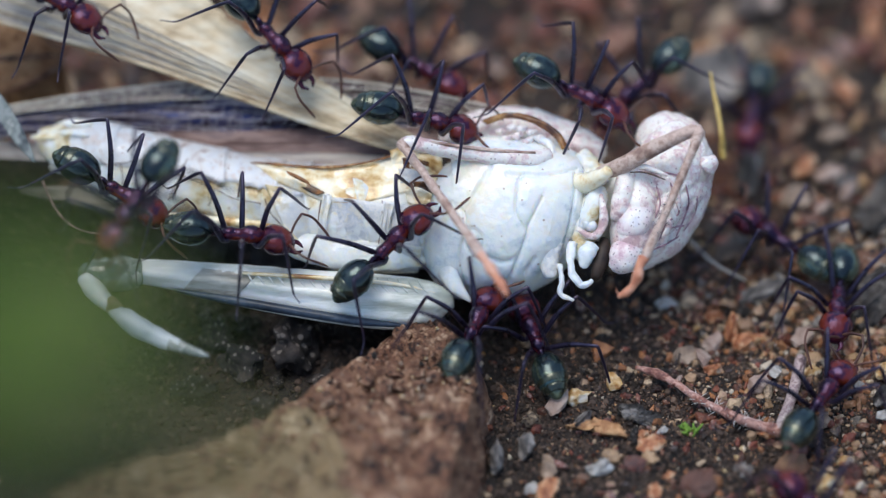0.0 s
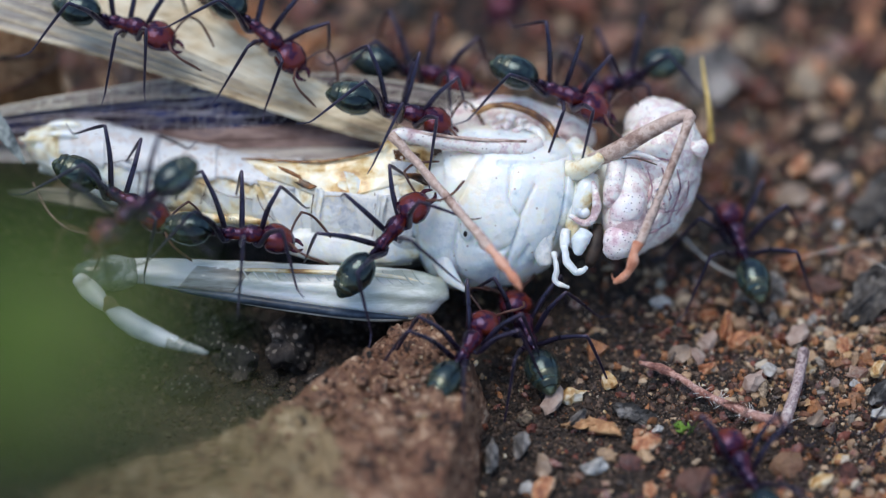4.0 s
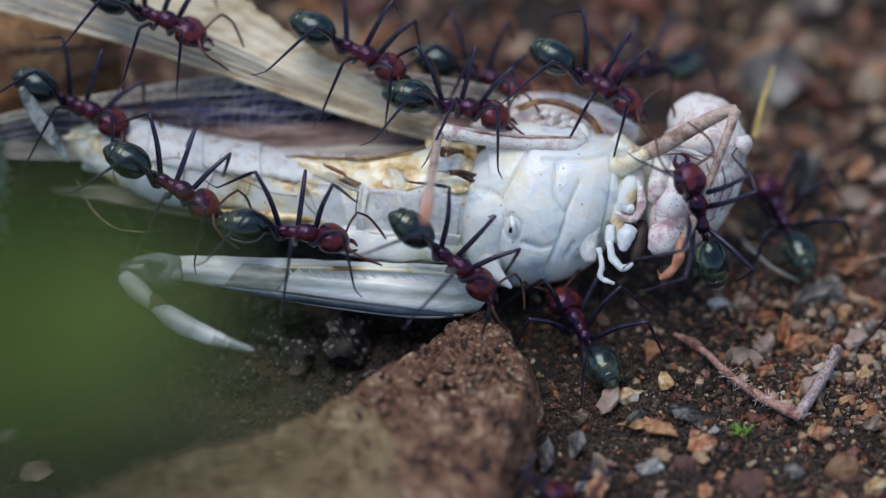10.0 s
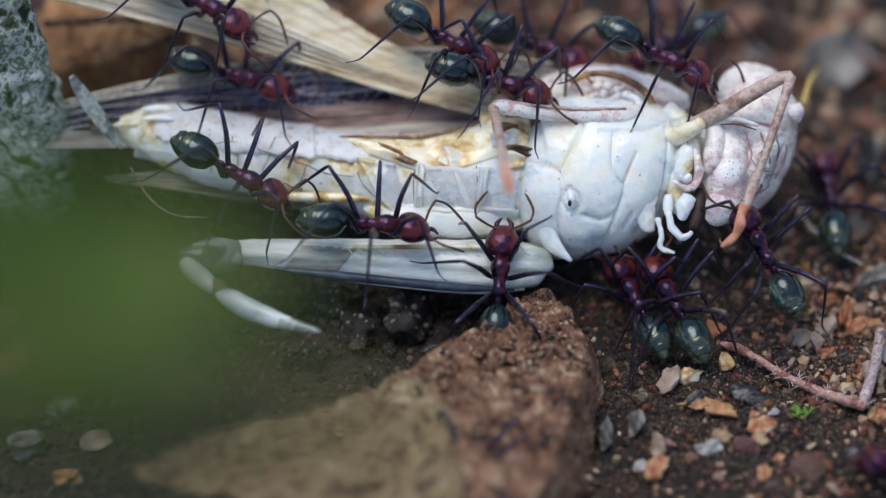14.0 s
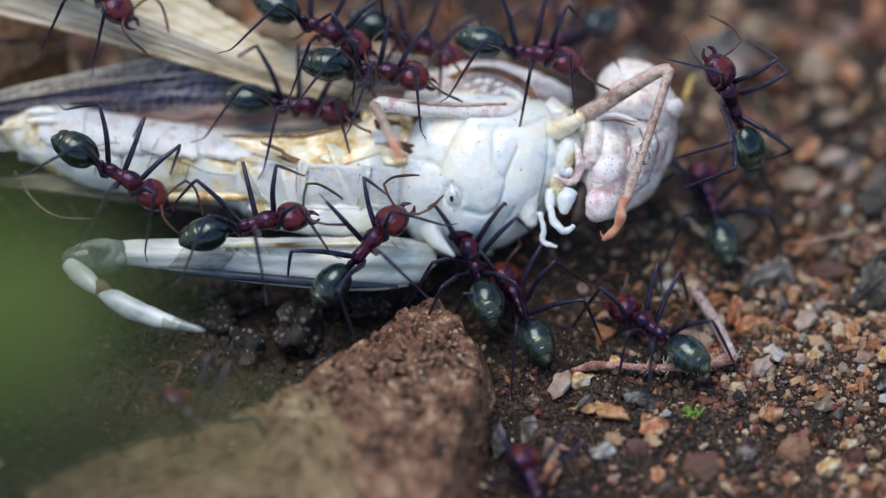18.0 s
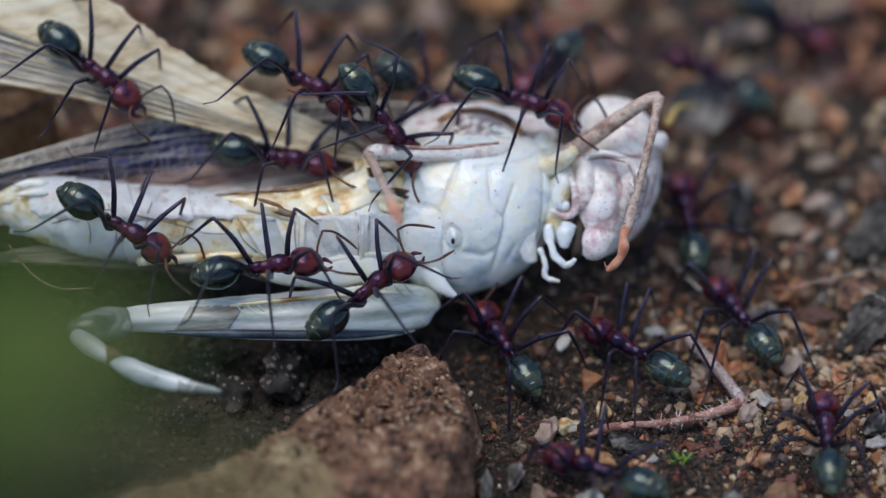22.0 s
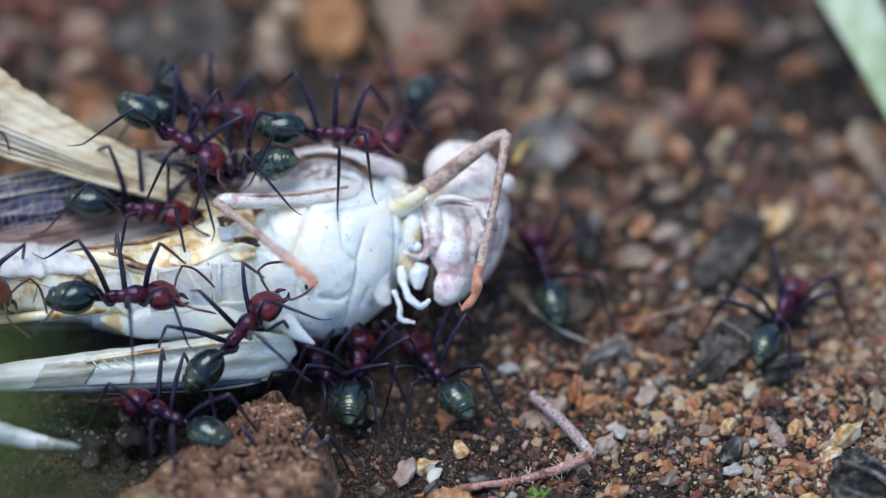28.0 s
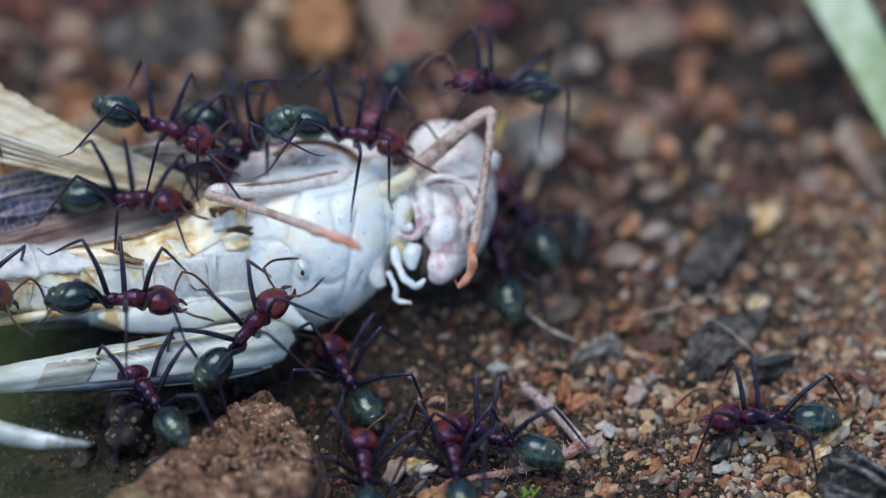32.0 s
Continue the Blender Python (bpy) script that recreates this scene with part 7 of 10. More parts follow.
    walk(antenna, [
        (0, pose(0.0147, 0.0057, 0.0074, 0, -44, 102)),
        (6, pose(0.0147, 0.0057, 0.0074, 0, -40, 91)),
        (9, pose(0.0147, 0.0057, 0.0074, 0, -39, 78)),
        (11, pose(0.0147, 0.0057, 0.0074, 0, 5, 70)),
        (13, pose(0.0147, 0.0057, 0.0074, 0, 12, 70)),
        (16, pose(0.0147, 0.0057, 0.0074, 0, 22, 72)),
        (22, pose(0.0147, 0.0057, 0.0074, 0, 24, 54)),
        (24, pose(0.0147, 0.0057, 0.0074, 0, 23, 46)),
        (28, pose(0.0147, 0.0057, 0.0074, 0, 25, 53)),
        (32, pose(0.0147, 0.0057, 0.0074, 0, 26, 59)),
    ])
    walk(scrap, [
        (0, pose(0.0031, -0.0024, 0.0005, 0, 0, 0)),
        (20, pose(0.0030, -0.0029, 0.0005, 0, 0, 0)),
        (21.5, pose(0.0067, -0.0050, 0.0005, 0, 0, 20)),
        (22, pose(0.0098, -0.0073, 0.0005, 0, 0, 60)),
        (22.5, pose(0.0047, -0.0117, 0.0005, 0, 0, 40)),
        (23, pose(0.0076, -0.0128, 0.0005, 0, 0, 0)),
        (24, pose(0.0081, -0.0130, 0.0005, 0, 0, 30)),
        (25, pose(0.0071, -0.0139, 0.0005, 0, 0, -20)),
        (26.5, pose(0.0099, -0.0151, 0.0005, 0, 0, 0)),
        (28, pose(0.0104, -0.0161, 0.0005, 0, 0, 60)),
        (30, pose(0.0108, -0.0160, 0.0005, 0, 0, 50)),
        (31, pose(0.0107, -0.0160, 0.0005, 0, 0, 40)),
        (32, pose(0.0107, -0.0158, 0.0005, 0, 0, 45)),
    ])
    walk(leaf_a, [
        (0, pose(-0.0224, -0.0857, 0.0844)),
        (9, pose(-0.0224, -0.0856, 0.0844)),
        (12, pose(-0.0226, -0.0856, 0.0845)),
        (15.5, pose(-0.0231, -0.0858, 0.0846)),
        (16.2, pose(-0.0235, -0.0856, 0.0844)),
        (17, pose(-0.0239, -0.0853, 0.0844)),
        (19, pose(-0.0243, -0.0854, 0.0844)),
        (21, pose(-0.0240, -0.0858, 0.0842)),
        (22, pose(-0.0227, -0.0854, 0.0844)),
        (23, pose(-0.0224, -0.0853, 0.0844)),
        (28, pose(-0.0219, -0.0851, 0.0846)),
        (32, pose(-0.0222, -0.0847, 0.0849)),
    ])
    walk(leaf_b, [
        (0, pose(-0.0220, -0.0899, 0.0844)),
        (9, pose(-0.0220, -0.0898, 0.0844)),
        (12, pose(-0.0221, -0.0898, 0.0845)),
        (15.5, pose(-0.0227, -0.0899, 0.0846)),
        (16.2, pose(-0.0232, -0.0898, 0.0844)),
        (17, pose(-0.0237, -0.0895, 0.0844)),
        (19, pose(-0.0241, -0.0896, 0.0844)),
        (21, pose(-0.0238, -0.0899, 0.0842)),
        (22, pose(-0.0224, -0.0896, 0.0844)),
        (23, pose(-0.0219, -0.0895, 0.0844)),
        (28, pose(-0.0215, -0.0893, 0.0846)),
        (32, pose(-0.0219, -0.0889, 0.0849)),
    ])
    walk(leaf_d, [
        (0, pose(-0.0227, -0.0955, 0.0817)),
        (9, pose(-0.0228, -0.0954, 0.0817)),
        (12, pose(-0.0229, -0.0954, 0.0819)),
        (15.5, pose(-0.0231, -0.0955, 0.0819)),
        (16.2, pose(-0.0233, -0.0954, 0.0817)),
        (17, pose(-0.0233, -0.0951, 0.0817)),
        (19, pose(-0.0235, -0.0952, 0.0817)),
        (21, pose(-0.0234, -0.0955, 0.0816)),
        (22, pose(-0.0227, -0.0952, 0.0817)),
        (23, pose(-0.0226, -0.0951, 0.0817)),
        (28, pose(-0.0224, -0.0949, 0.0819)),
        (32, pose(-0.0225, -0.0945, 0.0822)),
    ])
    walk(wing_case, [
        (0, Matrix.Translation(HINGE * MM) @ Matrix.Rotation(radians(0), 4, (0, -0.7071, 0.7071))),
        (7, Matrix.Translation(HINGE * MM) @ Matrix.Rotation(radians(0), 4, (0, -0.7071, 0.7071))),
        (9, Matrix.Translation(HINGE * MM) @ Matrix.Rotation(radians(-0.5), 4, (0, -0.7071, 0.7071))),
        (12, Matrix.Translation(HINGE * MM) @ Matrix.Rotation(radians(-1), 4, (0, -0.7071, 0.7071))),
        (18, Matrix.Translation(HINGE * MM) @ Matrix.Rotation(radians(-1.5), 4, (0, -0.7071, 0.7071))),
        (20, Matrix.Translation(HINGE * MM) @ Matrix.Rotation(radians(-2), 4, (0, -0.7071, 0.7071))),
        (22, Matrix.Translation(HINGE * MM) @ Matrix.Rotation(radians(-3), 4, (0, -0.7071, 0.7071))),
        (25, Matrix.Translation(HINGE * MM) @ Matrix.Rotation(radians(-6), 4, (0, -0.7071, 0.7071))),
        (28, Matrix.Translation(HINGE * MM) @ Matrix.Rotation(radians(-7.5), 4, (0, -0.7071, 0.7071))),
        (32, Matrix.Translation(HINGE * MM) @ Matrix.Rotation(radians(-7.5), 4, (0, -0.7071, 0.7071))),
    ])
    walk(head, [
        (0, Matrix.Translation(NOD * (0 * MM))),
        (9, Matrix.Translation(NOD * (0 * MM))),
        (13, Matrix.Translation(NOD * (0.1 * MM))),
        (18, Matrix.Translation(NOD * (0.3 * MM))),
        (20, Matrix.Translation(NOD * (0.4 * MM))),
        (22, Matrix.Translation(NOD * (0.7 * MM))),
        (25, Matrix.Translation(NOD * (1 * MM))),
        (32, Matrix.Translation(NOD * (1 * MM))),
    ])
    walk(lost_leg, [
        (0, pose(0.0234, -0.0184, 0.0005, 0, 0, -3)),
        (1, pose(0.0234, -0.0177, 0.0005, 0, 0, -7)),
        (2, pose(0.0243, -0.0179, 0.0005, 0, 0, -0)),
        (3, pose(0.0243, -0.0178, 0.0005, 0, 0, 0)),
        (6, pose(0.0237, -0.0179, 0.0005, 0, 0, -7)),
        (7, pose(0.0238, -0.0179, 0.0005, 0, 0, -8)),
        (8, pose(0.0217, -0.0172, 0.0005, 0, 0, -17)),
        (9, pose(0.0212, -0.0170, 0.0005, 0, 0, -16)),
        (10, pose(0.0213, -0.0168, 0.0005, 0, 0, -13)),
        (11, pose(0.0214, -0.0167, 0.0005, 0, 0, -13)),
        (12, pose(0.0213, -0.0182, 0.0005, 0, 0, -7)),
        (13, pose(0.0211, -0.0183, 0.0005, 0, 0, -8)),
        (15.5, pose(0.0223, -0.0156, 0.0005, 0, 0, 22)),
        (16, pose(0.0219, -0.0157, 0.0005, 0, 0, 24)),
        (17, pose(0.0221, -0.0157, 0.0005, 0, 0, 22)),
        (18, pose(0.0204, -0.0131, 0.0005, 0, 0, 35)),
        (19, pose(0.0210, -0.0132, 0.0005, 0, 0, 39)),
        (20, pose(0.0210, -0.0146, 0.0005, 0, 0, 32)),
        (21, pose(0.0205, -0.0146, 0.0005, 0, 0, 33)),
        (22, pose(0.0220, -0.0130, 0.0005, 0, 0, 45)),
        (23, pose(0.0209, -0.0147, 0.0005, 0, 0, 31)),
        (24, pose(0.0214, -0.0150, 0.0005, 0, 0, 33)),
        (25, pose(0.0209, -0.0156, 0.0005, 0, 0, 33)),
        (28, pose(0.0213, -0.0148, 0.0005, 0, 0, 47)),
        (29, pose(0.0218, -0.0143, 0.0005, 0, 0, 50)),
        (30, pose(0.0216, -0.0142, 0.0005, 0, 0, 49)),
        (31, pose(0.0214, -0.0143, 0.0005, 0, 0, 48)),
        (32, pose(0.0216, -0.0140, 0.0005, 0, 0, 48)),
    ])
    walk(ants["tail"], [
        (0, pose(-0.0222, -0.0047, 0.0103, 0, 24, -22)),
        (0.5, pose(-0.0222, -0.0048, 0.0102, 0, 23, -22)),
        (1, pose(-0.0220, -0.0047, 0.0102, 0, 23, -23)),
        (1.5, pose(-0.0222, -0.0044, 0.0102, 0, 23, -22)),
        (2, pose(-0.0221, -0.0046, 0.0102, 0, 23, -22)),
        (2.5, pose(-0.0220, -0.0045, 0.0102, 0, 23, -22)),
        (3, pose(-0.0221, -0.0048, 0.0102, 0, 22, -21)),
        (3.5, pose(-0.0219, -0.0052, 0.0101, 0, 22, -20)),
        (5.5, pose(-0.0216, -0.0048, 0.0101, 0, 21, -20)),
        (6, pose(-0.0219, -0.0056, 0.0101, 0, 21, -17)),
        (6.5, pose(-0.0233, -0.0065, 0.0101, 0, 21, -11)),
        (7, pose(-0.0226, -0.0056, 0.0100, 0, 21, -16)),
        (7.5, pose(-0.0224, -0.0055, 0.0100, 0, 20, -16)),
        (8, pose(-0.0227, -0.0050, 0.0100, 0, 20, -17)),
        (8.5, pose(-0.0226, -0.0050, 0.0100, 0, 20, -18)),
        (9, pose(-0.0225, -0.0049, 0.0100, 0, 20, -18)),
        (9.5, pose(-0.0225, -0.0051, 0.0100, 0, 20, -18)),
        (10, pose(-0.0225, -0.0044, 0.0099, 0, 20, -22)),
        (10.5, pose(-0.0219, -0.0051, 0.0099, 0, 20, -20)),
        (11, pose(-0.0216, -0.0056, 0.0099, 0, 20, -19)),
        (11.5, pose(-0.0216, -0.0054, 0.0099, 0, 20, -20)),
        (12, pose(-0.0218, -0.0054, 0.0099, 0, 20, -20)),
        (12.5, pose(-0.0221, -0.0057, 0.0099, 0, 20, -19)),
        (13, pose(-0.0223, -0.0062, 0.0099, 0, 20, -19)),
        (13.5, pose(-0.0221, -0.0062, 0.0099, 0, 21, -19)),
        (15.5, pose(-0.0221, -0.0057, 0.0099, 0, 21, -19)),
        (16, pose(-0.0221, -0.0052, 0.0099, 0, 21, -20)),
        (16.5, pose(-0.0224, -0.0047, 0.0099, 0, 21, -20)),
        (17, pose(-0.0218, -0.0053, 0.0099, 0, 22, -20)),
        (17.5, pose(-0.0227, -0.0040, 0.0100, 0, 22, -21)),
        (18, pose(-0.0225, -0.0044, 0.0100, 0, 22, -22)),
        (18.5, pose(-0.0226, -0.0044, 0.0100, 0, 22, -22)),
        (19, pose(-0.0228, -0.0044, 0.0100, 0, 23, -22)),
        (19.5, pose(-0.0226, -0.0044, 0.0100, 0, 23, -22)),
        (20, pose(-0.0224, -0.0045, 0.0100, 0, 23, -21)),
        (20.5, pose(-0.0225, -0.0050, 0.0099, 0, 23, -19)),
        (21, pose(-0.0225, -0.0047, 0.0099, 0, 23, -21)),
        (21.5, pose(-0.0225, -0.0044, 0.0099, 0, 23, -22)),
        (22, pose(-0.0212, -0.0047, 0.0098, 0, 23, -23)),
        (22.5, pose(-0.0215, -0.0049, 0.0098, 0, 23, -23)),
        (23, pose(-0.0219, -0.0025, 0.0098, 0, 23, -25)),
        (23.5, pose(-0.0213, -0.0036, 0.0098, 0, 23, -24)),
        (24, pose(-0.0213, -0.0037, 0.0098, 0, 23, -23)),
        (24.5, pose(-0.0212, -0.0042, 0.0098, 0, 23, -23)),
        (25, pose(-0.0214, -0.0035, 0.0098, 0, 23, -26)),
        (25.5, pose(-0.0212, -0.0038, 0.0098, 0, 23, -25)),
        (27.5, pose(-0.0220, -0.0030, 0.0098, 0, 23, -25)),
        (28, pose(-0.0219, -0.0033, 0.0098, 0, 23, -25)),
        (28.5, pose(-0.0215, -0.0041, 0.0098, 0, 23, -22)),
        (29, pose(-0.0217, -0.0041, 0.0098, 0, 23, -22)),
        (29.5, pose(-0.0215, -0.0039, 0.0098, 0, 23, -21)),
        (30, pose(-0.0216, -0.0045, 0.0098, 0, 23, -19)),
        (30.5, pose(-0.0215, -0.0044, 0.0098, 0, 23, -20)),
        (31, pose(-0.0214, -0.0044, 0.0098, 0, 23, -20)),
        (31.5, pose(-0.0212, -0.0042, 0.0098, 0, 23, -21)),
        (32, pose(-0.0211, -0.0036, 0.0098, 0, 23, -21)),
    ])
    walk(ants["flank"], [
        (0, pose(-0.0140, -0.0075, 0.0087, 0, 6, -4)),
        (0.5, pose(-0.0137, -0.0075, 0.0086, 0, 5, -2)),
        (1, pose(-0.0133, -0.0077, 0.0085, 0, 4, -2)),
        (1.5, pose(-0.0138, -0.0072, 0.0086, 0, 5, -2)),
        (2, pose(-0.0141, -0.0074, 0.0087, 0, 5, -3)),
        (2.5, pose(-0.0140, -0.0073, 0.0087, 0, 5, -3)),
        (3, pose(-0.0141, -0.0074, 0.0087, 0, 4, -2)),
        (3.5, pose(-0.0138, -0.0076, 0.0087, 0, 5, -2)),
        (5.5, pose(-0.0135, -0.0070, 0.0086, 0, 7, -7)),
        (6, pose(-0.0137, -0.0074, 0.0085, 0, 7, -5)),
        (6.5, pose(-0.0148, -0.0075, 0.0085, 0, 7, 1)),
        (7, pose(-0.0141, -0.0075, 0.0084, 0, 6, -4)),
        (7.5, pose(-0.0141, -0.0076, 0.0085, 0, 6, -3)),
        (8, pose(-0.0145, -0.0073, 0.0085, 0, 5, -3)),
        (8.5, pose(-0.0143, -0.0076, 0.0085, 0, 6, -4)),
        (9, pose(-0.0141, -0.0076, 0.0084, 0, 6, -4)),
        (9.5, pose(-0.0139, -0.0078, 0.0085, 0, 6, -2)),
        (10, pose(-0.0139, -0.0078, 0.0086, 0, 6, -4)),
        (10.5, pose(-0.0136, -0.0078, 0.0085, 0, 7, -4)),
        (11, pose(-0.0136, -0.0077, 0.0084, 0, 7, -4)),
        (11.5, pose(-0.0134, -0.0080, 0.0081, 0, 9, -7)),
        (12, pose(-0.0133, -0.0085, 0.0077, 0, 11, -8)),
        (12.5, pose(-0.0131, -0.0087, 0.0079, 0, 6, -4)),
        (13, pose(-0.0129, -0.0090, 0.0081, 0, 1, 1)),
        (13.5, pose(-0.0127, -0.0091, 0.0081, 0, 2, 0)),
        (15.5, pose(-0.0127, -0.0084, 0.0080, 0, 6, -2)),
        (16, pose(-0.0128, -0.0081, 0.0080, 0, 8, -5)),
        (16.5, pose(-0.0128, -0.0073, 0.0080, 0, 3, 0)),
        (17, pose(-0.0120, -0.0076, 0.0079, 0, -2, 5)),
        (17.5, pose(-0.0130, -0.0068, 0.0080, 0, -5, 8)),
        (18, pose(-0.0131, -0.0076, 0.0080, 0, -7, 10)),
        (18.5, pose(-0.0128, -0.0073, 0.0083, 0, 1, 2)),
        (19, pose(-0.0127, -0.0071, 0.0086, 0, 9, -6)),
        (19.5, pose(-0.0128, -0.0069, 0.0086, 0, 8, -6)),
        (20, pose(-0.0127, -0.0069, 0.0086, 0, 8, -5)),
        (20.5, pose(-0.0129, -0.0074, 0.0085, 0, 5, -1)),
        (21, pose(-0.0130, -0.0077, 0.0084, 0, 3, -1)),
        (21.5, pose(-0.0129, -0.0073, 0.0083, 0, -0, 2)),
        (22, pose(-0.0113, -0.0074, 0.0083, 0, -4, 6)),
        (22.5, pose(-0.0115, -0.0078, 0.0089, 0, 0, 3)),
        (23, pose(-0.0117, -0.0060, 0.0095, 0, 4, -2)),
        (23.5, pose(-0.0109, -0.0065, 0.0094, 0, 1, 2)),
        (24, pose(-0.0108, -0.0061, 0.0093, 0, -2, 4)),
        (24.5, pose(-0.0105, -0.0063, 0.0094, 0, 1, 3)),
        (25, pose(-0.0108, -0.0060, 0.0095, 0, 3, -1)),
        (25.5, pose(-0.0105, -0.0063, 0.0095, 0, 3, 0)),
        (27.5, pose(-0.0111, -0.0060, 0.0094, 0, 2, 0)),
        (28, pose(-0.0109, -0.0061, 0.0093, 0, 2, 1)),
        (28.5, pose(-0.0103, -0.0064, 0.0092, 0, 2, 2)),
        (29, pose(-0.0105, -0.0062, 0.0091, 0, 2, 1)),
        (29.5, pose(-0.0105, -0.0062, 0.0089, 0, 0, 2)),
        (30, pose(-0.0107, -0.0067, 0.0087, 0, -1, 4)),
        (30.5, pose(-0.0104, -0.0067, 0.0088, 0, 2, 1)),
        (31, pose(-0.0102, -0.0067, 0.0089, 0, 5, -2)),
        (31.5, pose(-0.0102, -0.0068, 0.0090, 0, 4, -2)),
        (32, pose(-0.0102, -0.0062, 0.0091, 0, 4, -1)),
    ])
    walk(ants["roamer"], [
        (0, pose(-0.0200, -0.0113, 0.0157, 0, 21, -121)),
        (1, pose(-0.0190, -0.0114, 0.0156, 0, 16, -128)),
        (2, pose(-0.0199, -0.0112, 0.0158, 0, 16, -130)),
        (3, pose(-0.0197, -0.0113, 0.0156, 0, 15, -134)),
        (6, pose(-0.0189, -0.0118, 0.0151, 0, 10, -143)),
        (7, pose(-0.0184, -0.0112, 0.0156, 0, 14, -135)),
        (7.5, pose(-0.0176, -0.0122, 0.0146, 0, 22, -118)),
        (8, pose(-0.0161, -0.0135, 0.0133, 0, 28, -82)),
        (8.5, pose(-0.0119, -0.0186, 0.0082, 0, 20, -64)),
        (9, pose(-0.0040, -0.0213, 0.0063, 0, 1, -15)),
        (10, pose(0.0013, -0.0278, 0.0017, 0, 14, -57)),
        (11, pose(0.0028, -0.0266, 0.0017, 0, 11, -71)),
        (12, pose(0.0072, -0.0362, 0.0017, 0, 23, -71)),
        (32, pose(0.0184, -0.0440, 0.0017, 0, -7, -75)),
    ])
    walk(ants["femur"], [
        (0, pose(-0.0035, -0.0083, 0.0080, 0, -26, 37)),
        (1, pose(-0.0023, -0.0086, 0.0079, 0, -25, 38)),
        (2, pose(-0.0030, -0.0080, 0.0083, 0, -28, 41)),
        (3, pose(-0.0032, -0.0082, 0.0082, 0, -28, 40)),
        (6, pose(-0.0031, -0.0071, 0.0091, 0, -31, 47)),
        (7, pose(-0.0044, -0.0073, 0.0087, 0, -30, 46)),
        (8, pose(-0.0038, -0.0087, 0.0073, 0, -25, 36)),
        (9, pose(-0.0038, -0.0097, 0.0064, 0, -19, 27)),
        (10, pose(-0.0030, -0.0090, 0.0076, 0, 32, -23)),
        (10.25, pose(-0.0011, -0.0084, 0.0080, 0, 36, -81)),
        (10.5, pose(0.0010, -0.0080, 0.0084, 0, 41, -139)),
        (11, pose(0.0027, -0.0092, 0.0070, 0, 8, -177)),
        (11.5, pose(-0.0008, -0.0100, 0.0056, 0, -13, -225)),
        (12, pose(-0.0043, -0.0109, 0.0042, 0, -34, -272)),
        (13, pose(-0.0048, -0.0118, 0.0042, 0, -33, -280)),
        (15.5, pose(-0.0013, -0.0093, 0.0054, 0, -34, -259)),
        (16, pose(-0.0019, -0.0092, 0.0052, 0, -35, -266)),
        (17, pose(-0.0036, -0.0098, 0.0060, 0, -35, -306)),
        (18, pose(-0.0053, -0.0090, 0.0068, 0, -28, -320)),
        (19, pose(-0.0053, -0.0091, 0.0068, 0, -26, -324)),
        (20, pose(-0.0054, -0.0087, 0.0070, 0, -25, -326)),
        (21, pose(-0.0053, -0.0088, 0.0074, 0, -20, -332)),
        (22, pose(-0.0042, -0.0088, 0.0072, 0, -22, -329)),
        (23, pose(-0.0035, -0.0077, 0.0079, 0, -25, -324)),
        (24, pose(-0.0031, -0.0081, 0.0074, 0, -24, -326)),
        (25, pose(-0.0031, -0.0083, 0.0073, 0, -24, -326)),
        (28, pose(-0.0029, -0.0085, 0.0072, 0, -26, -323)),
        (29, pose(-0.0027, -0.0085, 0.0071, 0, -24, -325)),
        (30, pose(-0.0023, -0.0082, 0.0073, 0, -24, -326)),
        (31, pose(-0.0019, -0.0084, 0.0073, 0, -26, -321)),
        (32, pose(-0.0016, -0.0083, 0.0071, 0, -26, -321)),
    ])
    walk(ants["runner"], [
        (0, pose(0.0037, -0.0396, 0.0019, 0, -0, 104)),
        (9, pose(0.0032, -0.0399, 0.0019, 0, -0, 104)),
        (10, pose(0.0057, -0.0284, 0.0019, 0, -0, 112)),
        (11, pose(0.0053, -0.0134, 0.0019, 0, -0, 111)),
        (12, pose(0.0033, -0.0083, 0.0030, 0, -16, 108)),
        (13, pose(0.0044, -0.0103, 0.0030, 0, -17, 114)),
        (15.5, pose(0.0135, -0.0105, 0.0019, 0, -0, 118)),
        (16, pose(0.0071, -0.0061, 0.0019, 0, -0, 110)),
        (17, pose(0.0041, -0.0068, 0.0040, 0, -15, 125)),
        (18, pose(0.0024, -0.0074, 0.0040, 0, -16, 107)),
        (18.5, pose(0.0038, -0.0099, 0.0019, 0, -0, 88)),
        (19, pose(0.0073, -0.0143, 0.0019, 0, -0, 27)),
        (20, pose(0.0169, -0.0184, 0.0019, 0, -0, 44)),
        (21, pose(0.0198, -0.0163, 0.0019, 0, -0, 89)),
        (22, pose(0.0222, -0.0060, 0.0019, 0, -0, 118)),
        (23, pose(0.0157, -0.0121, 0.0019, 0, -0, 117)),
        (24, pose(0.0180, -0.0084, 0.0019, 0, -0, 106)),
        (25, pose(0.0183, -0.0111, 0.0019, 0, -0, 117)),
        (28, pose(0.0109, -0.0075, 0.0019, 0, -0, 116)),
        (29, pose(0.0155, -0.0039, 0.0019, 0, -0, 86)),
        (30, pose(0.0148, -0.0032, 0.0025, 0, -7, 89)),
        (31, pose(0.0148, 0.0004, 0.0027, 0, -11, 80)),
        (32, pose(0.0170, 0.0018, 0.0030, 0, -15, 98)),
    ])
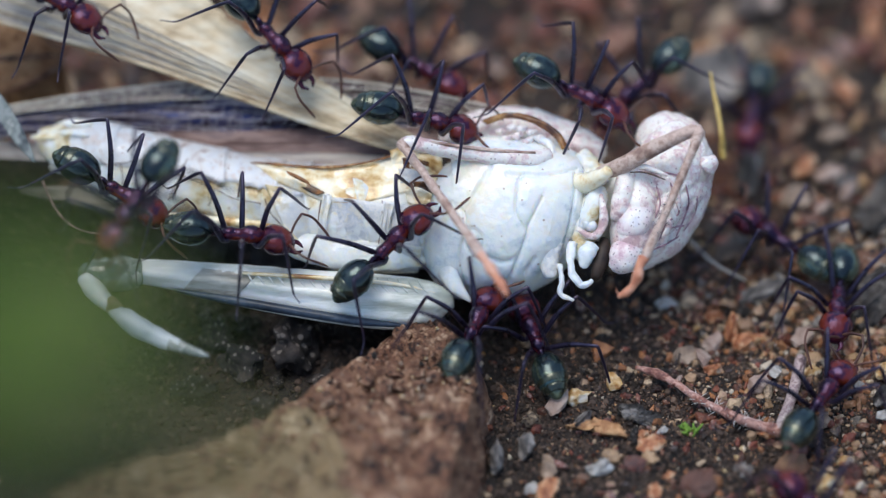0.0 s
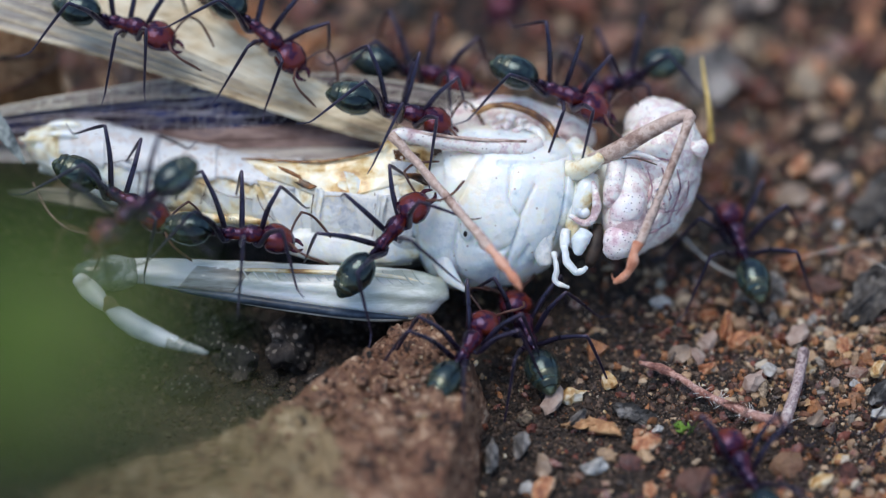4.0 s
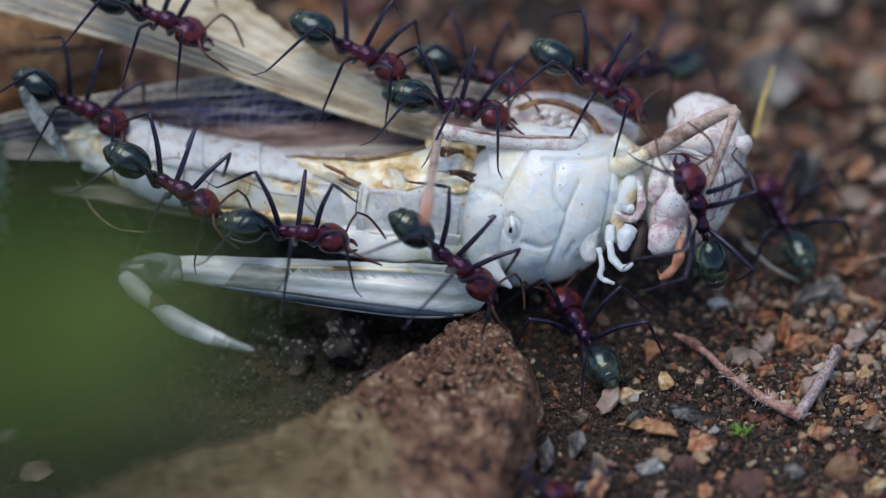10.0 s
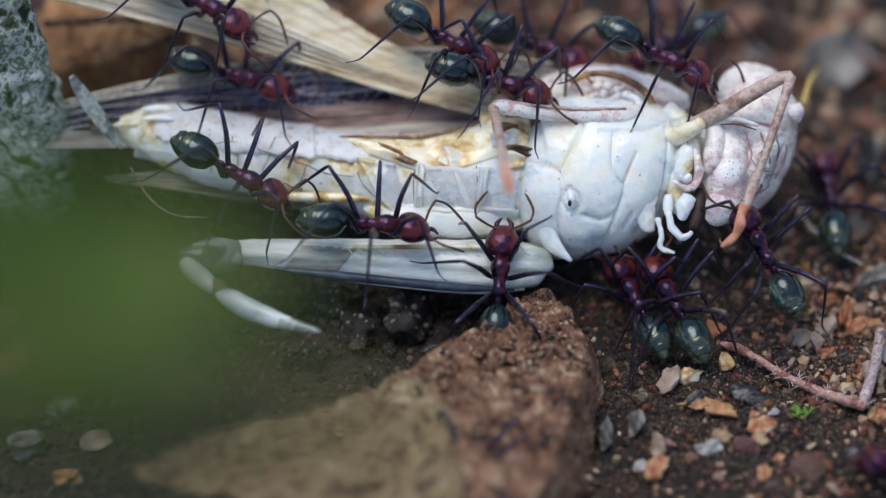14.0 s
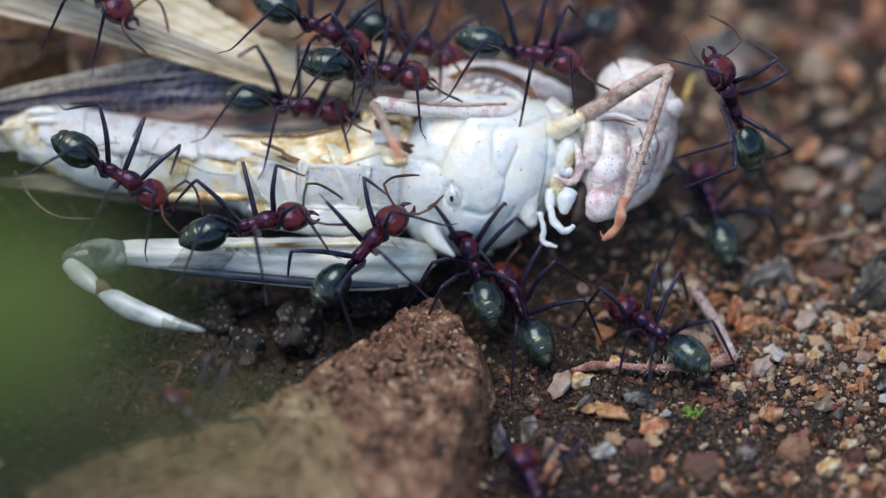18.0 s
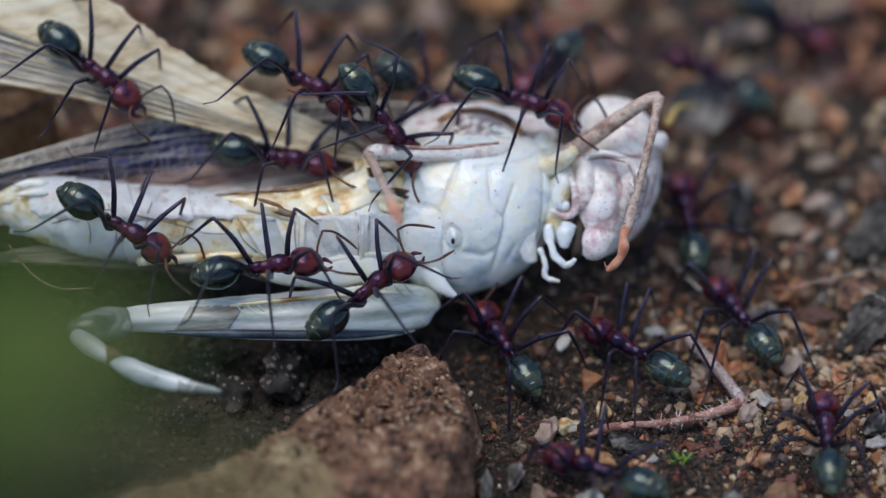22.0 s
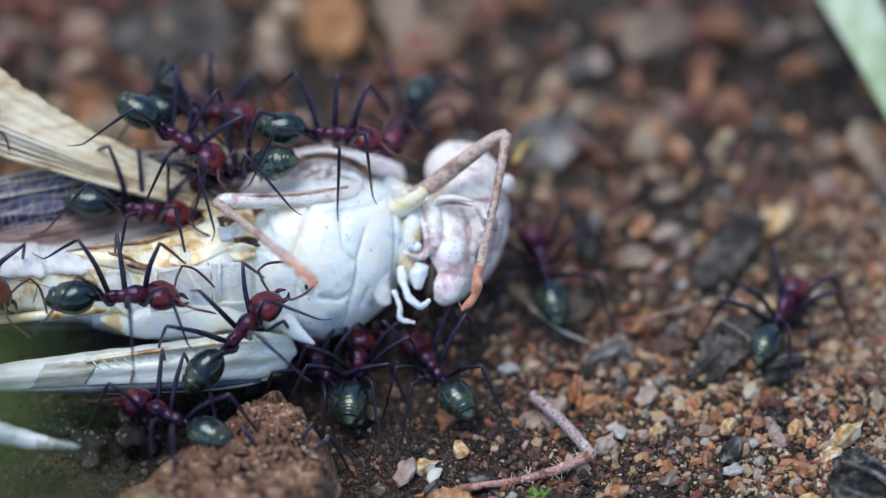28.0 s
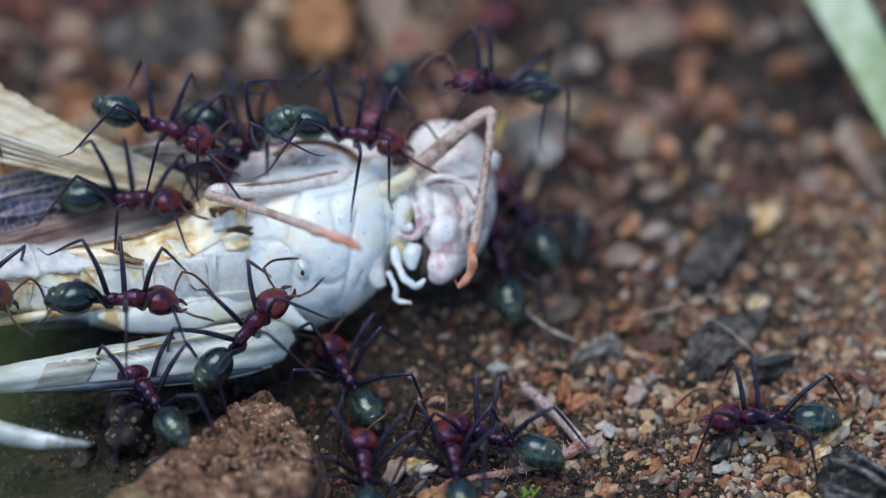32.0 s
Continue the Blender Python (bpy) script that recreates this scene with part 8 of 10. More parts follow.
    walk(ants["belly"], [
        (0, pose(0.0069, -0.0113, 0.0020, 0, -7, 107)),
        (1, pose(0.0072, -0.0116, 0.0020, 0, -7, 110)),
        (2, pose(0.0070, -0.0113, 0.0020, 0, -6, 105)),
        (3, pose(0.0068, -0.0111, 0.0020, 0, -6, 107)),
        (6, pose(0.0066, -0.0110, 0.0020, 0, -7, 108)),
        (7, pose(0.0062, -0.0103, 0.0020, 0, -7, 111)),
        (8, pose(0.0058, -0.0112, 0.0020, 0, -5, 105)),
        (9, pose(0.0060, -0.0108, 0.0020, 0, -6, 107)),
        (10, pose(0.0065, -0.0107, 0.0020, 0, -7, 116)),
        (11, pose(0.0066, -0.0105, 0.0020, 0, -7, 111)),
        (12, pose(0.0066, -0.0101, 0.0020, 0, -7, 116)),
        (13, pose(0.0062, -0.0098, 0.0020, 0, -7, 116)),
        (16, pose(0.0059, -0.0101, 0.0020, 0, -7, 110)),
        (17, pose(0.0061, -0.0108, 0.0020, 0, -9, 121)),
        (18, pose(0.0056, -0.0097, 0.0020, 0, -6, 112)),
        (19, pose(0.0055, -0.0093, 0.0020, 0, -7, 107)),
        (20, pose(0.0056, -0.0092, 0.0020, 0, -6, 106)),
        (21, pose(0.0056, -0.0093, 0.0020, 0, -6, 116)),
        (22, pose(0.0055, -0.0088, 0.0020, 0, -6, 118)),
        (23, pose(0.0048, -0.0080, 0.0020, 0, -6, 113)),
        (24, pose(0.0048, -0.0083, 0.0020, 0, -6, 115)),
        (25, pose(0.0053, -0.0073, 0.0020, 0, -6, 116)),
        (28, pose(0.0031, -0.0073, 0.0020, 0, -7, 119)),
        (29, pose(0.0036, -0.0079, 0.0020, 0, -7, 104)),
        (30, pose(0.0041, -0.0076, 0.0020, 0, -8, 90)),
        (31, pose(0.0049, -0.0075, 0.0020, 0, -5, 111)),
        (32, pose(0.0055, -0.0079, 0.0020, 0, -6, 113)),
    ])
    walk(ants["wing_tip"], [
        (0, pose(-0.0271, 0.0076, 0.0172, 0, 15, -28)),
        (0.5, pose(-0.0248, 0.0067, 0.0164, 0, 15, -24)),
        (1, pose(-0.0220, 0.0059, 0.0156, 0, 15, -23)),
        (1.5, pose(-0.0220, 0.0062, 0.0156, 0, 12, -20)),
        (2, pose(-0.0217, 0.0061, 0.0156, 0, 10, -17)),
        (2.5, pose(-0.0215, 0.0063, 0.0157, 0, 10, -18)),
        (3, pose(-0.0218, 0.0062, 0.0158, 0, 11, -19)),
        (3.5, pose(-0.0219, 0.0060, 0.0159, 0, 10, -17)),
        (5.5, pose(-0.0217, 0.0073, 0.0161, 0, 8, -18)),
        (6, pose(-0.0227, 0.0067, 0.0161, 0, 8, -16)),
        (6.5, pose(-0.0259, 0.0051, 0.0155, 0, 9, -11)),
        (7, pose(-0.0248, 0.0056, 0.0149, 0, 9, -17)),
        (7.5, pose(-0.0243, 0.0056, 0.0152, 0, 10, -18)),
        (8, pose(-0.0240, 0.0062, 0.0155, 0, 11, -20)),
        (8.5, pose(-0.0236, 0.0063, 0.0157, 0, 13, -22)),
        (9, pose(-0.0233, 0.0064, 0.0159, 0, 15, -24)),
        (9.5, pose(-0.0241, 0.0057, 0.0160, 0, 13, -19)),
        (10, pose(-0.0240, 0.0061, 0.0161, 0, 12, -20)),
        (10.5, pose(-0.0235, 0.0058, 0.0157, 0, 12, -20)),
        (11, pose(-0.0232, 0.0057, 0.0154, 0, 13, -22)),
        (11.5, pose(-0.0238, 0.0059, 0.0155, 0, 13, -22)),
        (12, pose(-0.0249, 0.0059, 0.0156, 0, 13, -21)),
        (12.5, pose(-0.0252, 0.0054, 0.0155, 0, 13, -22)),
        (13, pose(-0.0255, 0.0047, 0.0154, 0, 13, -23)),
        (13.5, pose(-0.0252, 0.0048, 0.0155, 0, 14, -25)),
        (15.5, pose(-0.0253, 0.0059, 0.0162, 0, 19, -29)),
        (16, pose(-0.0251, 0.0067, 0.0163, 0, 20, -31)),
        (16.5, pose(-0.0248, 0.0074, 0.0162, 0, 18, -29)),
        (17, pose(-0.0239, 0.0070, 0.0160, 0, 15, -26)),
        (17.5, pose(-0.0250, 0.0082, 0.0164, 0, 16, -28)),
        (18, pose(-0.0250, 0.0076, 0.0168, 0, 18, -31)),
        (18.5, pose(-0.0254, 0.0079, 0.0170, 0, 19, -32)),
        (19, pose(-0.0259, 0.0080, 0.0171, 0, 20, -34)),
        (19.5, pose(-0.0254, 0.0078, 0.0168, 0, 21, -36)),
        (20, pose(-0.0248, 0.0073, 0.0164, 0, 22, -39)),
        (20.5, pose(-0.0266, 0.0067, 0.0165, 0, 18, -29)),
        (21, pose(-0.0274, 0.0071, 0.0166, 0, 16, -26)),
        (21.5, pose(-0.0260, 0.0067, 0.0158, 0, 19, -30)),
        (22, pose(-0.0233, 0.0058, 0.0150, 0, 22, -34)),
        (22.5, pose(-0.0238, 0.0056, 0.0150, 0, 22, -34)),
        (23, pose(-0.0238, 0.0082, 0.0150, 0, 22, -36)),
        (23.5, pose(-0.0234, 0.0069, 0.0150, 0, 22, -35)),
        (24, pose(-0.0235, 0.0068, 0.0150, 0, 22, -34)),
        (24.5, pose(-0.0233, 0.0063, 0.0150, 0, 22, -34)),
        (25, pose(-0.0231, 0.0072, 0.0150, 0, 22, -37)),
        (25.5, pose(-0.0231, 0.0068, 0.0150, 0, 22, -36)),
        (27.5, pose(-0.0237, 0.0076, 0.0150, 0, 22, -36)),
        (28, pose(-0.0238, 0.0074, 0.0150, 0, 22, -36)),
        (28.5, pose(-0.0239, 0.0064, 0.0150, 0, 22, -33)),
        (29, pose(-0.0240, 0.0065, 0.0150, 0, 22, -33)),
        (29.5, pose(-0.0240, 0.0066, 0.0150, 0, 22, -32)),
        (30, pose(-0.0246, 0.0060, 0.0150, 0, 22, -30)),
        (30.5, pose(-0.0242, 0.0061, 0.0150, 0, 22, -31)),
        (31, pose(-0.0240, 0.0060, 0.0150, 0, 22, -31)),
        (31.5, pose(-0.0237, 0.0063, 0.0150, 0, 22, -32)),
        (32, pose(-0.0237, 0.0068, 0.0150, 0, 22, -32)),
    ])
    walk(ants["wing"], [
        (0, pose(-0.0118, 0.0058, 0.0154, 0, 26, -43)),
        (0.5, pose(-0.0119, 0.0056, 0.0152, 0, 29, -48)),
        (1, pose(-0.0116, 0.0052, 0.0149, 0, 31, -54)),
        (1.5, pose(-0.0121, 0.0059, 0.0152, 0, 27, -44)),
        (2, pose(-0.0123, 0.0058, 0.0155, 0, 22, -36)),
        (2.5, pose(-0.0120, 0.0060, 0.0156, 0, 23, -37)),
        (3, pose(-0.0121, 0.0061, 0.0156, 0, 23, -37)),
        (3.5, pose(-0.0122, 0.0059, 0.0156, 0, 23, -36)),
        (5.5, pose(-0.0115, 0.0062, 0.0153, 0, 22, -36)),
        (6, pose(-0.0123, 0.0058, 0.0153, 0, 22, -33)),
        (6.5, pose(-0.0144, 0.0057, 0.0151, 0, 24, -31)),
        (7, pose(-0.0120, 0.0055, 0.0149, 0, 26, -41)),
        (7.5, pose(-0.0113, 0.0050, 0.0146, 0, 21, -32)),
        (8, pose(-0.0109, 0.0048, 0.0142, 0, 18, -27)),
        (8.5, pose(-0.0107, 0.0049, 0.0144, 0, 17, -27)),
        (9, pose(-0.0107, 0.0051, 0.0146, 0, 16, -25)),
        (9.5, pose(-0.0107, 0.0048, 0.0145, 0, 16, -22)),
        (10, pose(-0.0099, 0.0046, 0.0145, 0, 15, -23)),
        (10.5, pose(-0.0089, 0.0046, 0.0144, 0, 16, -24)),
        (11, pose(-0.0082, 0.0046, 0.0143, 0, 17, -25)),
        (11.5, pose(-0.0073, 0.0044, 0.0141, 0, 18, -27)),
        (12, pose(-0.0069, 0.0042, 0.0138, 0, 19, -28)),
        (12.5, pose(-0.0074, 0.0040, 0.0140, 0, 17, -25)),
        (13, pose(-0.0079, 0.0035, 0.0141, 0, 15, -23)),
        (13.5, pose(-0.0077, 0.0034, 0.0141, 0, 15, -24)),
        (15.5, pose(-0.0088, 0.0041, 0.0140, 0, 17, -28)),
        (16, pose(-0.0089, 0.0043, 0.0140, 0, 17, -31)),
        (16.5, pose(-0.0083, 0.0050, 0.0138, 0, 14, -25)),
        (17, pose(-0.0073, 0.0046, 0.0136, 0, 12, -21)),
        (17.5, pose(-0.0084, 0.0059, 0.0142, 0, 13, -21)),
        (18, pose(-0.0086, 0.0055, 0.0147, 0, 14, -22)),
        (18.5, pose(-0.0091, 0.0057, 0.0148, 0, 12, -20)),
        (19, pose(-0.0097, 0.0058, 0.0149, 0, 9, -18)),
        (19.5, pose(-0.0095, 0.0055, 0.0145, 0, 13, -22)),
        (20, pose(-0.0091, 0.0051, 0.0142, 0, 17, -26)),
        (20.5, pose(-0.0106, 0.0050, 0.0143, 0, 16, -23)),
        (21, pose(-0.0110, 0.0048, 0.0144, 0, 14, -23)),
        (21.5, pose(-0.0104, 0.0052, 0.0144, 0, 15, -25)),
        (22, pose(-0.0085, 0.0052, 0.0143, 0, 16, -26)),
        (22.5, pose(-0.0085, 0.0045, 0.0147, 0, 17, -28)),
        (23, pose(-0.0080, 0.0060, 0.0150, 0, 19, -31)),
        (23.5, pose(-0.0072, 0.0054, 0.0147, 0, 16, -26)),
        (24, pose(-0.0068, 0.0056, 0.0144, 0, 14, -22)),
        (24.5, pose(-0.0065, 0.0052, 0.0142, 0, 15, -22)),
        (25, pose(-0.0062, 0.0050, 0.0140, 0, 16, -25)),
        (25.5, pose(-0.0061, 0.0049, 0.0140, 0, 17, -25)),
        (27.5, pose(-0.0066, 0.0051, 0.0140, 0, 19, -30)),
        (28, pose(-0.0066, 0.0050, 0.0140, 0, 20, -31)),
        (28.5, pose(-0.0066, 0.0047, 0.0138, 0, 19, -27)),
        (29, pose(-0.0067, 0.0048, 0.0137, 0, 17, -26)),
        (29.5, pose(-0.0066, 0.0055, 0.0141, 0, 16, -25)),
        (30, pose(-0.0070, 0.0056, 0.0145, 0, 14, -22)),
        (30.5, pose(-0.0070, 0.0055, 0.0145, 0, 13, -21)),
        (31, pose(-0.0073, 0.0055, 0.0145, 0, 12, -20)),
        (31.5, pose(-0.0070, 0.0051, 0.0144, 0, 12, -21)),
        (32, pose(-0.0069, 0.0057, 0.0143, 0, 12, -20)),
    ])
    walk(ants["wing_base"], [
        (0, pose(-0.0011, 0.0007, 0.0119, 0, 15, -5)),
        (0.5, pose(-0.0014, 0.0006, 0.0117, 0, 12, -2)),
        (1, pose(-0.0012, 0.0002, 0.0115, 0, 10, -0)),
        (1.5, pose(-0.0017, 0.0007, 0.0114, 0, 3, 6)),
        (2, pose(-0.0019, 0.0002, 0.0114, 0, -3, 12)),
        (2.5, pose(-0.0021, 0.0007, 0.0118, 0, 7, 2)),
        (3, pose(-0.0026, 0.0011, 0.0123, 0, 16, -7)),
        (3.5, pose(-0.0026, 0.0011, 0.0123, 0, 16, -6)),
        (5.5, pose(-0.0021, 0.0011, 0.0121, 0, 16, -8)),
        (6, pose(-0.0027, 0.0011, 0.0121, 0, 15, -5)),
        (6.5, pose(-0.0049, 0.0021, 0.0121, 0, 16, -1)),
        (7, pose(-0.0035, 0.0012, 0.0121, 0, 17, -7)),
        (7.5, pose(-0.0037, 0.0012, 0.0122, 0, 12, -3)),
        (8, pose(-0.0042, 0.0014, 0.0123, 0, 8, -1)),
        (8.5, pose(-0.0042, 0.0011, 0.0121, 0, 5, 3)),
        (9, pose(-0.0042, 0.0011, 0.0120, 0, 1, 8)),
        (9.5, pose(-0.0038, 0.0014, 0.0122, 0, 7, 5)),
        (10, pose(-0.0028, 0.0011, 0.0124, 0, 13, -3)),
        (10.5, pose(-0.0023, 0.0010, 0.0123, 0, 15, -4)),
        (11, pose(-0.0021, 0.0009, 0.0121, 0, 18, -7)),
        (11.5, pose(-0.0031, 0.0011, 0.0122, 0, 16, -7)),
        (12, pose(-0.0044, 0.0012, 0.0123, 0, 14, -7)),
        (12.5, pose(-0.0045, 0.0011, 0.0126, 0, 15, -7)),
        (13, pose(-0.0046, 0.0007, 0.0128, 0, 15, -8)),
        (13.5, pose(-0.0043, 0.0006, 0.0128, 0, 15, -7)),
        (15.5, pose(-0.0049, 0.0012, 0.0126, 0, 12, -1)),
        (16, pose(-0.0049, 0.0014, 0.0125, 0, 12, -0)),
        (16.5, pose(-0.0046, 0.0021, 0.0124, 0, 10, -1)),
        (17, pose(-0.0038, 0.0018, 0.0123, 0, 9, -1)),
        (17.5, pose(-0.0047, 0.0031, 0.0127, 0, 9, -1)),
        (18, pose(-0.0048, 0.0025, 0.0132, 0, 9, -1)),
        (18.5, pose(-0.0042, 0.0028, 0.0133, 0, 12, -4)),
        (19, pose(-0.0038, 0.0028, 0.0134, 0, 16, -7)),
        (19.5, pose(-0.0037, 0.0028, 0.0133, 0, 26, -16)),
        (20, pose(-0.0035, 0.0026, 0.0132, 0, 39, -31)),
        (20.5, pose(-0.0046, 0.0027, 0.0133, 0, 26, -15)),
        (21, pose(-0.0049, 0.0023, 0.0134, 0, 17, -9)),
        (21.5, pose(-0.0046, 0.0025, 0.0132, 0, 28, -18)),
        (22, pose(-0.0029, 0.0023, 0.0131, 0, 43, -37)),
        (22.5, pose(-0.0035, 0.0019, 0.0135, 0, 34, -24)),
        (23, pose(-0.0038, 0.0035, 0.0139, 0, 26, -18)),
        (23.5, pose(-0.0027, 0.0028, 0.0137, 0, 41, -35)),
        (24, pose(-0.0020, 0.0031, 0.0134, 0, 53, -72)),
        (24.25, pose(-0.0020, 0.0033, 0.0130, 0, 56, -114)),
        (24.5, pose(-0.0019, 0.0035, 0.0126, 0, 60, -157)),
        (25, pose(-0.0018, 0.0040, 0.0117, 0, 39, -197)),
        (25.5, pose(-0.0017, 0.0038, 0.0116, 0, 36, -197)),
        (27.5, pose(-0.0023, 0.0039, 0.0115, 0, 28, -199)),
        (28, pose(-0.0023, 0.0038, 0.0114, 0, 27, -199)),
        (28.5, pose(-0.0028, 0.0037, 0.0114, 0, 32, -197)),
        (29, pose(-0.0034, 0.0038, 0.0113, 0, 39, -197)),
        (29.5, pose(-0.0028, 0.0042, 0.0116, 0, 38, -197)),
        (30, pose(-0.0027, 0.0043, 0.0118, 0, 37, -196)),
        (30.5, pose(-0.0021, 0.0045, 0.0122, 0, 39, -193)),
        (31, pose(-0.0018, 0.0047, 0.0125, 0, 40, -189)),
        (31.5, pose(-0.0010, 0.0044, 0.0125, 0, 43, -188)),
        (32, pose(-0.0005, 0.0051, 0.0125, 0, 45, -185)),
    ])
    walk(ants["back"], [
        (0, pose(0.0098, 0.0030, 0.0123, 0, 18, -23)),
        (0.5, pose(0.0096, 0.0032, 0.0122, 0, 18, -23)),
        (1, pose(0.0098, 0.0028, 0.0122, 0, 18, -24)),
        (1.5, pose(0.0092, 0.0033, 0.0122, 0, 17, -22)),
        (2, pose(0.0091, 0.0029, 0.0122, 0, 15, -20)),
        (2.5, pose(0.0091, 0.0030, 0.0124, 0, 16, -21)),
        (3, pose(0.0089, 0.0032, 0.0125, 0, 17, -22)),
        (3.5, pose(0.0087, 0.0032, 0.0124, 0, 16, -20)),
        (5.5, pose(0.0087, 0.0025, 0.0121, 0, 12, -19)),
        (6, pose(0.0080, 0.0029, 0.0120, 0, 11, -15)),
        (6.5, pose(0.0050, 0.0052, 0.0124, 0, 12, -11)),
        (7, pose(0.0063, 0.0037, 0.0127, 0, 14, -19)),
        (7.5, pose(0.0063, 0.0037, 0.0127, 0, 13, -18)),
        (8, pose(0.0060, 0.0038, 0.0128, 0, 12, -17)),
        (8.5, pose(0.0064, 0.0032, 0.0126, 0, 13, -18)),
        (9, pose(0.0067, 0.0033, 0.0124, 0, 14, -19)),
        (9.5, pose(0.0064, 0.0041, 0.0126, 0, 17, -19)),
        (10, pose(0.0069, 0.0034, 0.0129, 0, 19, -25)),
        (10.5, pose(0.0072, 0.0036, 0.0129, 0, 18, -23)),
        (11, pose(0.0075, 0.0037, 0.0129, 0, 17, -23)),
        (11.5, pose(0.0077, 0.0034, 0.0128, 0, 17, -23)),
        (12, pose(0.0074, 0.0033, 0.0127, 0, 17, -22)),
        (12.5, pose(0.0071, 0.0034, 0.0131, 0, 17, -23)),
        (13, pose(0.0067, 0.0033, 0.0135, 0, 18, -24)),
        (13.5, pose(0.0070, 0.0031, 0.0135, 0, 17, -23)),
        (15.5, pose(0.0070, 0.0041, 0.0133, 0, 14, -18)),
        (16, pose(0.0072, 0.0040, 0.0133, 0, 13, -18)),
        (16.5, pose(0.0067, 0.0045, 0.0130, 0, 10, -15)),
        (17, pose(0.0067, 0.0040, 0.0126, 0, 8, -12)),
        (17.5, pose(0.0058, 0.0051, 0.0129, 0, 7, -11)),
        (18, pose(0.0060, 0.0044, 0.0132, 0, 7, -11)),
        (18.5, pose(0.0060, 0.0044, 0.0131, 0, 7, -11)),
        (19, pose(0.0059, 0.0042, 0.0129, 0, 7, -11)),
        (19.5, pose(0.0063, 0.0044, 0.0131, 0, 12, -17)),
        (20, pose(0.0069, 0.0046, 0.0134, 0, 18, -25)),
        (20.5, pose(0.0058, 0.0054, 0.0137, 0, 16, -20)),
        (21, pose(0.0058, 0.0049, 0.0141, 0, 14, -19)),
        (21.5, pose(0.0055, 0.0047, 0.0137, 0, 14, -19)),
        (22, pose(0.0066, 0.0043, 0.0133, 0, 13, -18)),
        (22.5, pose(0.0061, 0.0039, 0.0135, 0, 9, -13)),
        (23, pose(0.0061, 0.0052, 0.0138, 0, 5, -10)),
        (23.5, pose(0.0062, 0.0047, 0.0137, 0, 9, -14)),
        (24, pose(0.0060, 0.0050, 0.0135, 0, 13, -17)),
        (24.5, pose(0.0059, 0.0052, 0.0136, 0, 9, -12)),
        (25, pose(0.0059, 0.0051, 0.0138, 0, 5, -10)),
        (25.5, pose(0.0057, 0.0051, 0.0137, 0, 5, -9)),
        (27.5, pose(0.0043, 0.0051, 0.0137, 0, 4, -9)),
        (28, pose(0.0040, 0.0049, 0.0136, 0, 4, -9)),
        (28.5, pose(0.0048, 0.0052, 0.0137, 0, 7, -10)),
        (29, pose(0.0053, 0.0051, 0.0137, 0, 9, -13)),
        (29.5, pose(0.0055, 0.0055, 0.0139, 0, 10, -15)),
        (30, pose(0.0052, 0.0056, 0.0141, 0, 11, -15)),
        (30.5, pose(0.0055, 0.0052, 0.0140, 0, 11, -15)),
        (31, pose(0.0056, 0.0051, 0.0138, 0, 11, -15)),
        (31.5, pose(0.0061, 0.0044, 0.0136, 0, 10, -15)),
        (32, pose(0.0064, 0.0050, 0.0134, 0, 9, -13)),
    ])
